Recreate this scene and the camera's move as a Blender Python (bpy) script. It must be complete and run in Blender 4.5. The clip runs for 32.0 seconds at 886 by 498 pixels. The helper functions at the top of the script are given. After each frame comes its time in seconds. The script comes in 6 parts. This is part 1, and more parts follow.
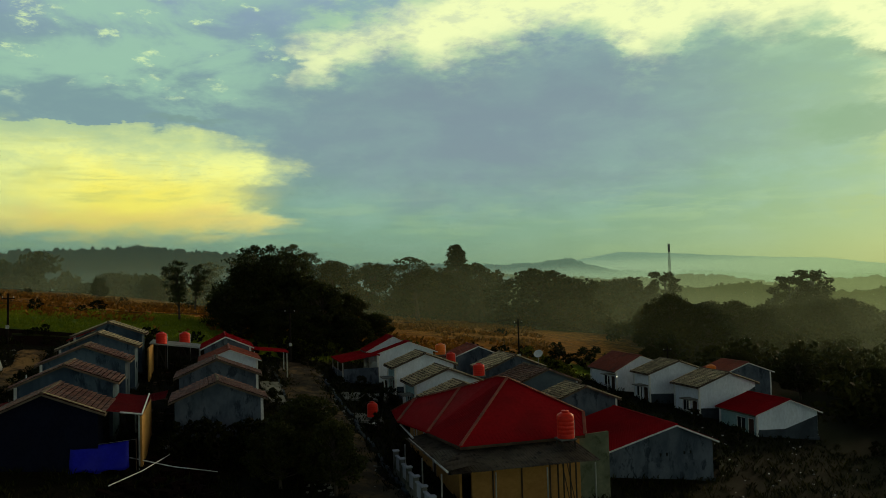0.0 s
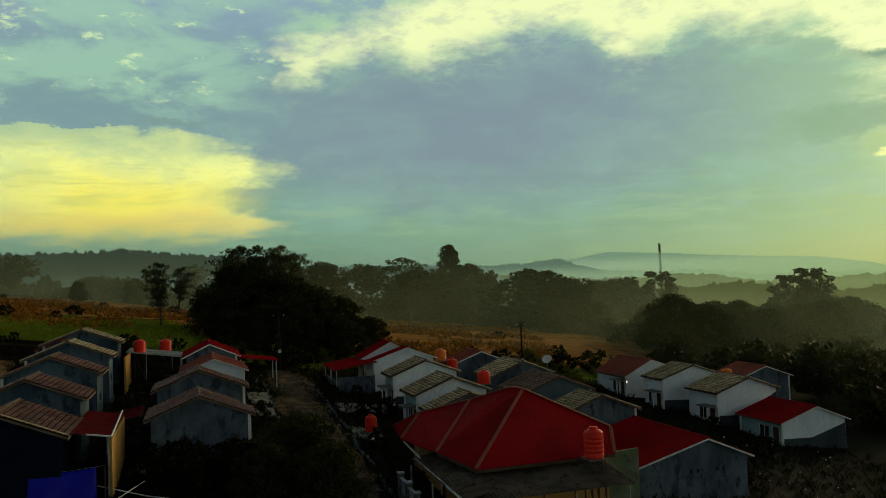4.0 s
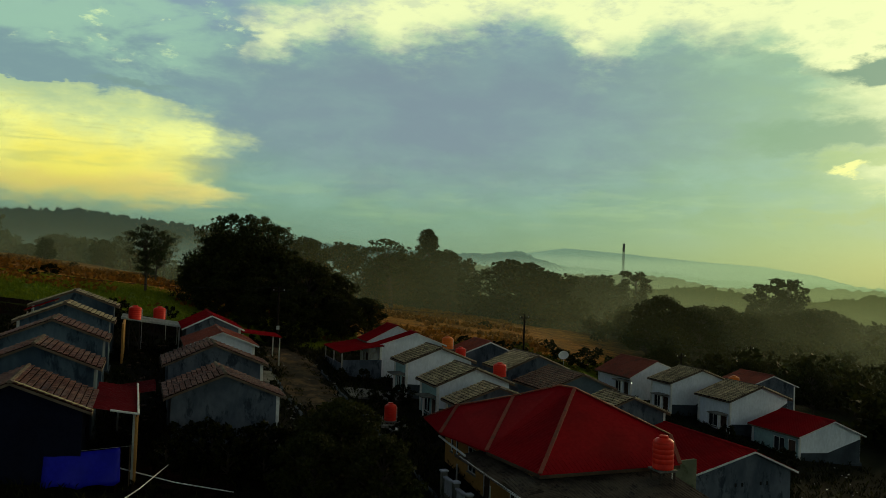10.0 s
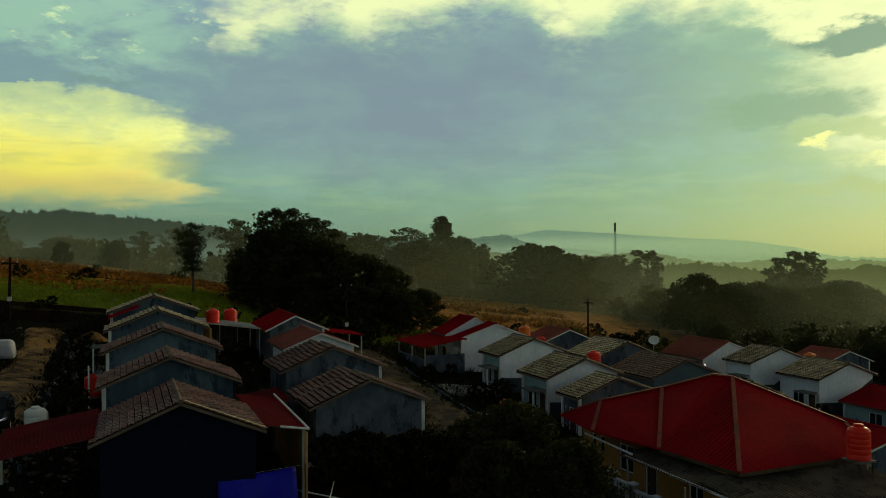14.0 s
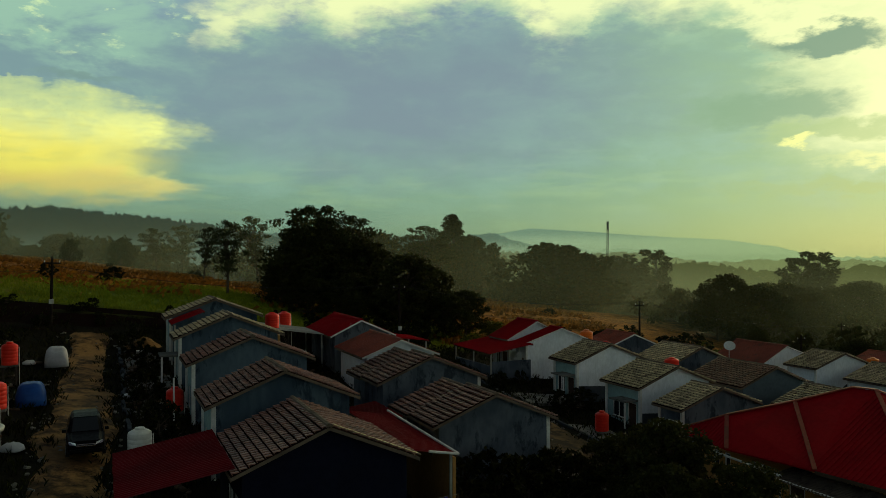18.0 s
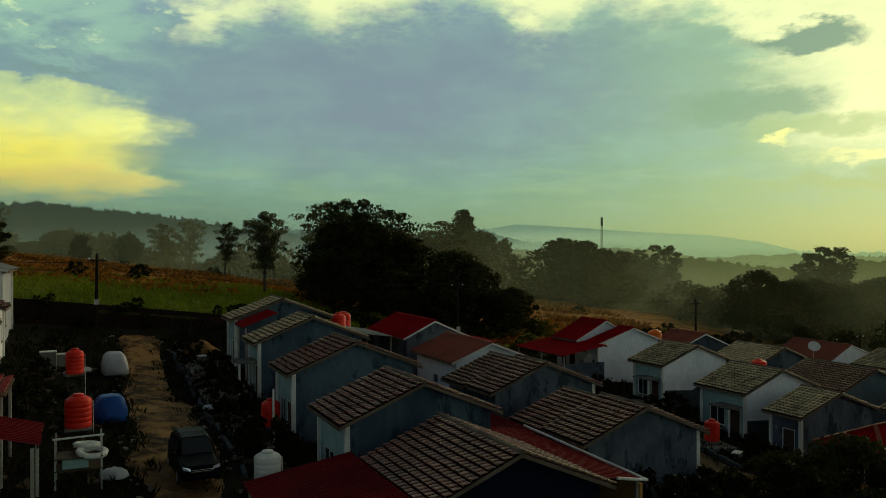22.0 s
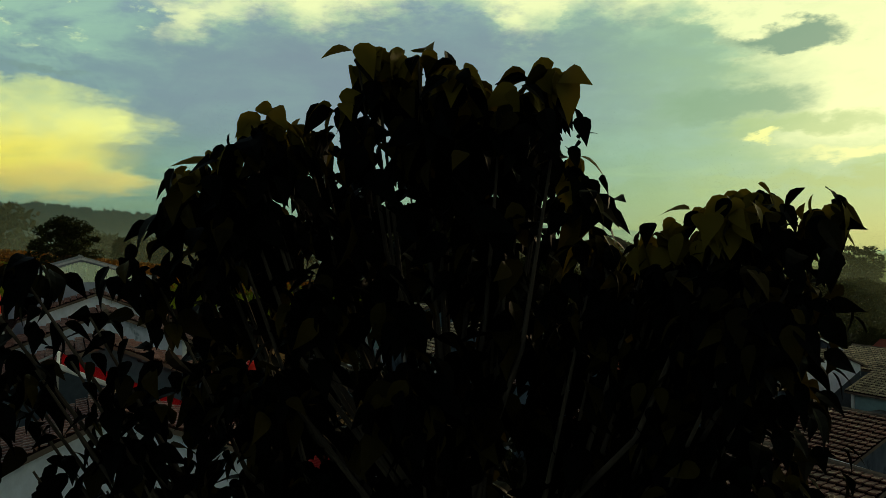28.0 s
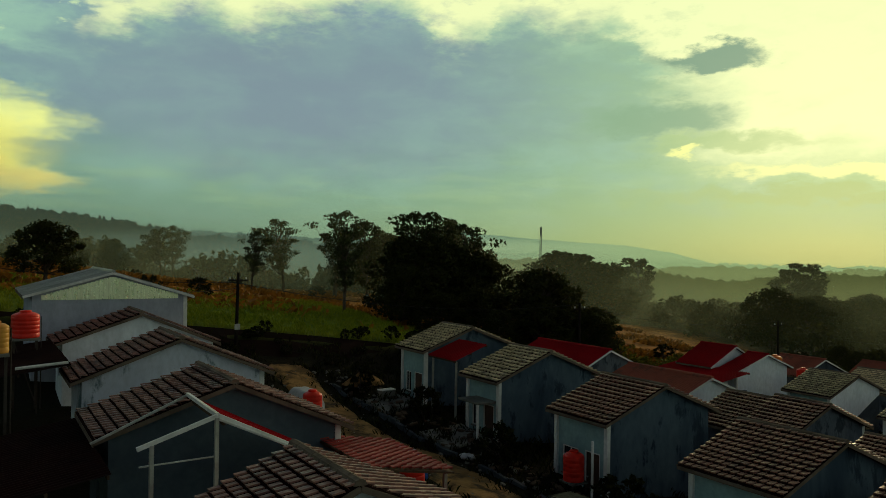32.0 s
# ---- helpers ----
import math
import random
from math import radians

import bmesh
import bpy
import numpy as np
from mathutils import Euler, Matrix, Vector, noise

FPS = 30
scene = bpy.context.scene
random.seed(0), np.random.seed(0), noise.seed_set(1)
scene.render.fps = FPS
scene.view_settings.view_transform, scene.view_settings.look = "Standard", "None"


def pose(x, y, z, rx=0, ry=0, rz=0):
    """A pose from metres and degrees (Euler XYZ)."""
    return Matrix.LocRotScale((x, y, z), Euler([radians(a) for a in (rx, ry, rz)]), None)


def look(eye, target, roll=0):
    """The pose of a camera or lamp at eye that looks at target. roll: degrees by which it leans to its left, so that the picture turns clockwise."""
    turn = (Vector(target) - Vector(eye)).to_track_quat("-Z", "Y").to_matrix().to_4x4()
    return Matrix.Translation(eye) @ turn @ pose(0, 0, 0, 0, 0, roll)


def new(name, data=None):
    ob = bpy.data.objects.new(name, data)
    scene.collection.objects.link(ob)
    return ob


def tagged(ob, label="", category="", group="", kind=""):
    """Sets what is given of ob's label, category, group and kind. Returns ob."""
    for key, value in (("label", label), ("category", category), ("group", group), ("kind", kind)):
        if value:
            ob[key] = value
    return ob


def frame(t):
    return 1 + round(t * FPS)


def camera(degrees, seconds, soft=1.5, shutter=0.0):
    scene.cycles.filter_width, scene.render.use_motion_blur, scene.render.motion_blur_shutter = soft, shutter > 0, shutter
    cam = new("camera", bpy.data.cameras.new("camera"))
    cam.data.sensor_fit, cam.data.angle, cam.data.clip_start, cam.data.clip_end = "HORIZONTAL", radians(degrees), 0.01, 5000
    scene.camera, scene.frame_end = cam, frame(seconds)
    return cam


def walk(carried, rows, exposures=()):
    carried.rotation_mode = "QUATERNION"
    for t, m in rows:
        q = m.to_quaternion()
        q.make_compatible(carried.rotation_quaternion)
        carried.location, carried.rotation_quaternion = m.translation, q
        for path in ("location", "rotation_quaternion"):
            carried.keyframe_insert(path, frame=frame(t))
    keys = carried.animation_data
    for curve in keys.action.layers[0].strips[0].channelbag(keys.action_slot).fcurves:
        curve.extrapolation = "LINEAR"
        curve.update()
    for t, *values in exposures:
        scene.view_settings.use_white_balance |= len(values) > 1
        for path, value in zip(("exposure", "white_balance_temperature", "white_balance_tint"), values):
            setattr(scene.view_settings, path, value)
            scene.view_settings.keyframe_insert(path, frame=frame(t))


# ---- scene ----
cam = camera(58.4, 32.0, soft=0.8)
PATH = [
    (0, (9.054, -48.025, 10.652), (9.615, -46.107, 10.731), -1.6),
    (0.5, (9.213, -47.303, 10.668), (9.778, -45.386, 10.75), -1.5),
    (1, (9.357, -46.678, 10.678), (9.925, -44.762, 10.763), -1.4),
    (1.5, (9.461, -45.983, 10.686), (10.033, -44.069, 10.774), -1.4),
    (2, (9.476, -45.302, 10.692), (10.055, -43.389, 10.783), -1.3),
    (2.5, (9.469, -44.662, 10.673), (10.054, -42.752, 10.768), -1.3),
    (4.5, (9.403, -41.777, 10.593), (9.986, -39.866, 10.668), -2.5),
    (5, (9.469, -41.159, 10.543), (10.04, -39.244, 10.613), -2.9),
    (5.5, (9.605, -40.648, 10.587), (10.169, -38.731, 10.658), -2.8),
    (6, (9.668, -40.359, 10.588), (10.237, -38.443, 10.652), -1.7),
    (6.5, (9.816, -40.066, 10.589), (10.402, -38.154, 10.637), 0.3),
    (7, (9.769, -39.789, 10.574), (10.378, -37.884, 10.619), 2.1),
    (7.5, (9.37, -39.741, 10.625), (10.001, -37.843, 10.675), 2.9),
    (8, (8.843, -39.522, 10.64), (9.488, -37.63, 10.692), 3.1),
    (8.5, (8.056, -39.118, 10.634), (8.716, -37.231, 10.687), 3.1),
    (9, (7.185, -38.632, 10.609), (7.859, -36.75, 10.662), 3.0),
    (9.5, (6.197, -38.062, 10.618), (6.883, -36.184, 10.668), 2.7),
    (10, (5.226, -37.3, 10.54), (5.92, -35.425, 10.586), 2.1),
    (10.5, (4.184, -36.485, 10.568), (4.883, -34.612, 10.606), 1.5),
    (11, (3.001, -35.815, 10.575), (3.708, -33.944, 10.606), 1.0),
    (11.5, (2.132, -35.009, 10.591), (2.841, -33.139, 10.614), 0.4),
    (12, (1.251, -34.233, 10.547), (1.965, -32.365, 10.567), -0.0),
    (12.5, (0.284, -33.584, 10.626), (1.004, -31.718, 10.64), -0.3),
    (13, (-0.291, -32.777, 10.615), (0.433, -30.913, 10.627), -0.5),
    (13.5, (-1.233, -32.145, 10.66), (-0.497, -30.285, 10.671), -0.4),
    (14, (-1.942, -31.519, 10.642), (-1.197, -29.663, 10.654), -0.3),
    (14.5, (-2.642, -30.856, 10.637), (-1.889, -29.003, 10.651), -0.2),
    (16.5, (-5.155, -28.241, 10.807), (-4.383, -26.396, 10.821), -0.2),
    (17, (-5.705, -27.52, 10.895), (-4.929, -25.676, 10.905), -0.2),
    (17.5, (-6.293, -26.622, 10.903), (-5.513, -24.781, 10.911), -0.1),
    (18, (-6.888, -25.657, 10.869), (-6.101, -23.818, 10.876), -0.1),
    (18.5, (-7.485, -24.835, 10.87), (-6.693, -22.999, 10.876), -0.2),
    (19, (-8.011, -24.106, 10.931), (-7.216, -22.27, 10.934), -0.1),
    (19.5, (-8.555, -23.262, 10.9), (-7.755, -21.429, 10.902), -0.1),
    (20, (-9.089, -22.495, 10.877), (-8.285, -20.664, 10.879), -0.1),
    (20.5, (-9.593, -21.695, 10.855), (-8.784, -19.866, 10.856), -0.1),
    (21, (-10.114, -20.952, 10.883), (-9.3, -19.125, 10.882), -0.1),
    (21.5, (-10.672, -20.103, 10.852), (-9.854, -18.278, 10.85), -0.1),
    (22, (-11.197, -19.403, 10.86), (-10.373, -17.581, 10.857), -0.2),
    (22.5, (-11.73, -18.677, 10.867), (-10.902, -16.856, 10.863), -0.2),
    (23, (-12.302, -18.119, 10.957), (-11.468, -16.301, 10.95), 0.0),
    (23.5, (-12.841, -17.379, 10.924), (-12.002, -15.563, 10.919), 0.1),
    (24, (-13.502, -16.922, 10.993), (-12.657, -15.109, 10.987), 0.0),
    (24.5, (-14.023, -16.234, 10.981), (-13.174, -14.423, 10.976), 0.0),
    (26.5, (-16.584, -13.917, 11.203), (-15.715, -12.115, 11.196), 0.0),
    (27, (-17.275, -13.572, 11.303), (-16.407, -11.77, 11.295), -0.1),
    (27.5, (-18.27, -13.6, 11.26), (-17.406, -11.796, 11.252), -0.4),
    (28, (-19.408, -13.577, 11.25), (-18.553, -11.769, 11.244), -0.4),
    (29, (-20.834, -12.475, 11.833), (-19.978, -10.667, 11.819), 0.5),
    (29.2, (-21.132, -12.232, 11.849), (-20.275, -10.425, 11.836), 0.6),
    (29.5, (-21.418, -11.635, 11.839), (-20.564, -9.827, 11.827), 0.7),
    (30, (-22.001, -10.839, 11.792), (-21.141, -9.034, 11.783), 0.7),
    (30.5, (-22.567, -10.054, 11.767), (-21.703, -8.251, 11.762), 1.0),
    (31, (-23.057, -9.396, 11.76), (-22.188, -7.595, 11.754), 1.0),
    (31.5, (-23.611, -8.884, 11.801), (-22.731, -7.088, 11.803), 1.4),
    (32, (-24.267, -8.385, 11.88), (-23.253, -6.661, 11.892), 0.8),
]
walk(cam, [(t, look(eye, target, roll)) for t, eye, target, roll in PATH])


# ---- world, sun, exposure ----
def srgb(r, g, b):
    """Linear colour of 8-bit values."""
    return tuple(((c / 255 + 0.055) / 1.055) ** 2.4 if c > 10 else c / 255 / 12.92 for c in (r, g, b)) + (1.0,)


class Nodes:
    """Short hand for node trees."""

    def __init__(self, tree):
        self.tree = tree
        tree.nodes.clear()

    def add(self, kind):
        return self.tree.nodes.new(kind)

    def link(self, a, b):
        self.tree.links.new(a, b)

    def put(self, socket, value):
        if isinstance(value, bpy.types.NodeSocket):
            self.link(value, socket)
        else:
            socket.default_value = value

    def math(self, op, a, b=0.0, c=0.0, clamp=False):
        n = self.add("ShaderNodeMath")
        n.operation, n.use_clamp = op, clamp
        for s, v in zip(n.inputs, (a, b, c)):
            self.put(s, v)
        return n.outputs[0]

    def ramp(self, value, lo, hi, a=0.0, b=1.0, smooth=True):
        n = self.add("ShaderNodeMapRange")
        n.interpolation_type = "SMOOTHSTEP" if smooth else "LINEAR"
        for s, v in zip(n.inputs, (value, lo, hi, a, b)):
            self.put(s, v)
        return n.outputs[0]

    def mix(self, f, a, b, blend="MIX"):
        n = self.add("ShaderNodeMix")
        n.data_type, n.blend_type = "RGBA", blend
        self.put(n.inputs[0], f)
        self.put(n.inputs[6], a)
        self.put(n.inputs[7], b)
        return n.outputs[2]

    def noise(self, vector, scale, detail=3.0, rough=0.55, distortion=0.0):
        n = self.add("ShaderNodeTexNoise")
        if vector is not None:
            self.link(vector, n.inputs["Vector"])
        n.inputs["Scale"].default_value = scale
        n.inputs["Detail"].default_value = detail
        n.inputs["Roughness"].default_value = rough
        n.inputs["Distortion"].default_value = distortion
        return n


def make_world():
    w = bpy.data.worlds.new("dawn_sky")
    w.use_nodes = True
    n = Nodes(w.node_tree)
    out = n.add("ShaderNodeOutputWorld")
    bg = n.add("ShaderNodeBackground")
    n.link(bg.outputs[0], out.inputs[0])
    co = n.add("ShaderNodeTexCoord").outputs["Generated"]
    sep = n.add("ShaderNodeSeparateXYZ")
    n.link(co, sep.inputs[0])
    x, y, z = sep.outputs
    az0 = n.math("MULTIPLY", n.math("ARCTAN2", x, y), 57.2958)
    el0 = n.math("MULTIPLY", n.math("ARCSINE", z), 57.2958)
    flat = n.add("ShaderNodeMapping")
    flat.inputs["Scale"].default_value = (1, 1, 2.4)
    n.link(co, flat.inputs[0])
    big = n.noise(flat.outputs[0], 6.0, 5.0, 0.6, 0.4)
    fine = n.noise(flat.outputs[0], 21.0, 7.0, 0.6, 0.1)
    c1 = n.add("ShaderNodeSeparateColor")
    n.link(big.outputs["Color"], c1.inputs[0])
    c2 = n.add("ShaderNodeSeparateColor")
    n.link(fine.outputs["Color"], c2.inputs[0])

    def warped(base, a, ka, b, kb):
        return n.math("ADD", base, n.math("ADD", n.math("MULTIPLY", n.math("SUBTRACT", a, 0.5), ka), n.math("MULTIPLY", n.math("SUBTRACT", b, 0.5), kb)))

    az = warped(az0, c1.outputs[0], 4.0, c2.outputs[0], 5.5)
    el = warped(el0, c1.outputs[1], 2.4, c2.outputs[1], 3.0)

    def blob(a0, e0, ra, re, soft=0.5):
        da = n.math("DIVIDE", n.math("SUBTRACT", az, a0), ra)
        de = n.math("DIVIDE", n.math("SUBTRACT", el, e0), re)
        d = n.math("SQRT", n.math("ADD", n.math("MULTIPLY", da, da), n.math("MULTIPLY", de, de)))
        return n.ramp(d, 1 - soft, 1 + soft, 1.0, 0.0)

    def curve(value, lo, hi, vlo, vhi, points):
        """A drawn outline: value from lo to hi gives vlo to vhi."""
        f = n.add("ShaderNodeFloatCurve")
        c = f.mapping.curves[0]
        pts = [((p - lo) / (hi - lo), (q - vlo) / (vhi - vlo)) for p, q in points]
        c.points[0].location, c.points[1].location = pts[0], pts[-1]
        for p in pts[1:-1]:
            c.points.new(*p)
        f.mapping.update()
        n.link(n.ramp(value, lo, hi, smooth=False), f.inputs["Value"])
        return n.math("ADD", n.math("MULTIPLY", f.outputs[0], vhi - vlo), vlo)

    grey = n.mix(n.ramp(el, 3.0, 11.0), srgb(126, 160, 142), srgb(128, 152, 160))
    grey = n.mix(n.ramp(el, 13.0, 22.0), grey, srgb(146, 162, 190))
    # the right side of the sky is greener and lighter towards the rising sun
    grey = n.mix(n.ramp(az, 24.0, 58.0, 0.0, 0.9), grey, srgb(166, 198, 142))
    streak = n.noise(flat.outputs[0], 7.0, 6.0, 0.58, 0.25)
    wisp = n.noise(flat.outputs[0], 22.0, 7.0, 0.62, 0.15)
    bars = n.add("ShaderNodeMapping")
    bars.inputs["Scale"].default_value = (1, 1, 9)
    n.link(co, bars.inputs[0])
    bar = n.noise(bars.outputs[0], 9.0, 6.0, 0.6, 0.5)
    grey = n.mix(n.math("MULTIPLY", n.ramp(streak.outputs[0], 0.40, 0.70), 0.5), grey, srgb(150, 184, 170))
    grey = n.mix(n.math("MULTIPLY", n.ramp(wisp.outputs[0], 0.46, 0.72), 0.16), grey, srgb(168, 198, 180))
    grey = n.mix(n.math("MULTIPLY", n.math("MULTIPLY", n.ramp(bar.outputs[0], 0.48, 0.68), n.ramp(el0, 9.0, 3.0)), 0.4), grey, srgb(170, 196, 150))
    # dark heart of the great cloud
    heart = n.math("MULTIPLY", blob(19.5, 11.0, 14.0, 5.2, 0.6), n.ramp(streak.outputs[0], 0.35, 0.7, 1.0, 0.7))
    grey = n.mix(n.math("MULTIPLY", heart, 0.85), grey, srgb(129, 142, 157))
    sky = grey
    # torn bright clouds high on the left
    tear = n.math("MULTIPLY", n.ramp(streak.outputs[0], 0.46, 0.62), n.math("MULTIPLY", n.ramp(el, 10.0, 13.0), n.ramp(az, 0.0, 8.0, 1.0, 0.0)))
    sky = n.mix(n.math("MULTIPLY", tear, 0.55), sky, srgb(170, 206, 178))
    shreds = n.math("MULTIPLY", n.ramp(wisp.outputs[0], 0.58, 0.70), n.math("MULTIPLY", n.ramp(el, 11.5, 15.0), n.ramp(az, 3.0, 8.0, 1.0, 0.0)))
    sky = n.mix(n.math("MULTIPLY", shreds, 0.85), sky, srgb(222, 238, 182))
    # the gap of yellow light on the left, with a dark wedge in its edge
    rim = curve(warped(el0, c1.outputs[1], 1.2, c2.outputs[1], 2.0), 2.5, 14.5, -20.0, 8.0, [(2.5, 0.0), (3.7, 3.6), (4.3, 5.4), (5.2, 3.4), (6.5, 1.4), (7.2, 4.2), (8.2, 5.9), (9.2, 5.0), (10.2, 3.0), (10.7, -0.5), (11.0, -4.0), (11.2, -12.0), (14.5, -20.0)])
    into = n.math("SUBTRACT", rim, az)
    warm = n.math("MULTIPLY", n.math("MULTIPLY", n.ramp(into, -1.2, 2.4), n.ramp(el, 3.4, 5.0)), n.ramp(el, 11.7, 8.0))
    warm = n.math("MULTIPLY", warm, n.ramp(az, -17.0, -8.0, 0.4, 1.0))
    glow = n.math("MULTIPLY", n.ramp(into, -2.0, 5.0), n.ramp(el0, 3.2, 5.6))
    sky = n.mix(n.math("MULTIPLY", glow, 0.5), sky, srgb(206, 222, 150))
    sky = n.mix(n.math("MULTIPLY", warm, n.ramp(wisp.outputs[0], 0.40, 0.60, 1.0, 0.66)), sky, srgb(250, 246, 154))
    sky = n.mix(n.math("MULTIPLY", blob(-5.0, 6.0, 6.5, 2.0, 0.8), 0.85), sky, srgb(255, 232, 96))
    sky = n.mix(n.math("MULTIPLY", n.math("MULTIPLY", warm, n.ramp(el, 6.2, 4.0)), 0.8), sky, srgb(240, 200, 108))
    sky = n.mix(n.math("MULTIPLY", n.math("MULTIPLY", warm, n.ramp(bar.outputs[0], 0.52, 0.66)), 0.45), sky, srgb(196, 196, 118))
    sky = n.mix(n.math("MULTIPLY", blob(-1.4, 11.2, 2.4, 0.30, 0.6), 0.7), sky, srgb(126, 150, 146))
    # bright rim over the great cloud, and the open sky towards the sun
    edge = curve(az, 4.0, 60.0, 8.0, 22.0, [(4.0, 18.0), (5.2, 15.2), (7.0, 15.2), (9.3, 16.3), (13.0, 16.9), (16.0, 15.9), (19.0, 16.3), (22.0, 17.0), (25.8, 18.0), (28.5, 16.8), (31.0, 15.4), (33.5, 15.7), (35.0, 16.8), (39.0, 16.2), (42.0, 16.4), (44.5, 14.5), (47.0, 13.0), (60.0, 9.0)])
    roof = curve(az, 2.0, 30.0, 12.0, 34.0, [(2.0, 14.5), (5.0, 16.4), (9.0, 18.0), (13.0, 19.0), (18.0, 21.0), (23.0, 28.0), (30.0, 34.0)])
    over_edge = n.math("SUBTRACT", el, edge)
    bright = n.math("MULTIPLY", n.ramp(over_edge, -1.5, 1.2), n.ramp(n.math("SUBTRACT", roof, el), -1.0, 1.8))
    bright = n.math("MULTIPLY", bright, n.ramp(az, 4.4, 5.6))
    veil = n.math("MULTIPLY", n.math("MULTIPLY", n.ramp(over_edge, -3.2, 0.6), n.ramp(az, 4.0, 9.0)), n.ramp(wisp.outputs[0], 0.38, 0.62))
    sky = n.mix(n.math("MULTIPLY", veil, 0.7), sky, srgb(178, 208, 168))
    sky = n.mix(n.math("MULTIPLY", bright, n.ramp(wisp.outputs[0], 0.34, 0.52, 0.7, 1.0)), sky, srgb(250, 249, 190))
    side = n.math("MULTIPLY", n.ramp(az, 44.0, 53.0), n.ramp(el, 4.0, 8.0))
    sky = n.mix(n.math("MULTIPLY", side, n.ramp(streak.outputs[0], 0.36, 0.52, 0.75, 1.0)), sky, srgb(252, 250, 190))
    sky = n.mix(n.math("MULTIPLY", blob(48.8, 13.5, 3.6, 0.9, 0.3), 0.95), sky, srgb(120, 152, 132))
    sky = n.mix(n.math("MULTIPLY", blob(45.6, 9.6, 4.6, 1.1, 0.45), 0.9), sky, srgb(136, 168, 138))
    sky = n.mix(n.math("MULTIPLY", blob(50.0, 7.9, 5.0, 0.6, 0.6), 0.7), sky, srgb(166, 190, 132))
    sky = n.mix(blob(47.4, 7.3, 0.9, 0.35, 0.5), sky, srgb(248, 244, 160))
    sky = n.mix(n.math("MULTIPLY", blob(58.0, 4.1, 14.0, 0.5, 0.6), 0.6), sky, srgb(168, 186, 120))
    sky = n.mix(n.math("MULTIPLY", blob(58.0, 5.7, 7.5, 0.5, 0.4), 0.8), sky, srgb(255, 248, 170))
    haze = n.ramp(el0, 0.0, 6.0, 0.9, 0.0)
    sky = n.mix(haze, sky, n.mix(n.ramp(az0, 5.0, 52.0), srgb(112, 144, 130), srgb(156, 180, 122)))
    sky = n.mix(1.0, sky, (0.92, 1.02, 0.945, 1), "MULTIPLY")
    # unseen sky dimmed overhead and behind, bright only low down, to shape the light
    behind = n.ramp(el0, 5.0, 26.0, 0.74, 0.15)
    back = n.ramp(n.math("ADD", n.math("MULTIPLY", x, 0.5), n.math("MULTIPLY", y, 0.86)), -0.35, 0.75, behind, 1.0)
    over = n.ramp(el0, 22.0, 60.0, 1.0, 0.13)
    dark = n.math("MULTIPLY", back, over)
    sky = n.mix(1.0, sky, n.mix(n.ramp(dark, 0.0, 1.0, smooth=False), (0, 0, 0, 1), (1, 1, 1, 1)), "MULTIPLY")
    sky = n.mix(n.ramp(el0, 22.0, 50.0), sky, n.mix(1.0, sky, (1.08, 0.94, 1.05, 1), "MULTIPLY"))
    # the sky behind tinted blue so that shaded walls turn lavender
    sky = n.mix(n.ramp(back, 0.95, 0.5), sky, n.mix(1.0, sky, (0.92, 0.92, 1.75, 1), "MULTIPLY"))
    nish = n.add("ShaderNodeTexSky")
    nish.sky_type = "NISHITA"
    nish.sun_disc = False
    nish.sun_elevation = radians(9)
    nish.sun_rotation = radians(58)
    air = n.mix(1.0, nish.outputs[0], (0.004, 0.004, 0.004, 1), "MULTIPLY")
    total = n.mix(1.0, sky, air, "ADD")
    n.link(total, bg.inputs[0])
    bg.inputs[1].default_value = 1.0
    scene.world = w


make_world()
sun = new("sun", bpy.data.lights.new("sun", "SUN"))
sun.data.energy, sun.data.angle, sun.data.color = 1.0, radians(11), (1.0, 0.74, 0.42)
sun.matrix_world = look((60 * math.sin(radians(58)), 60 * math.cos(radians(58)), 12), (0, 0, 0))


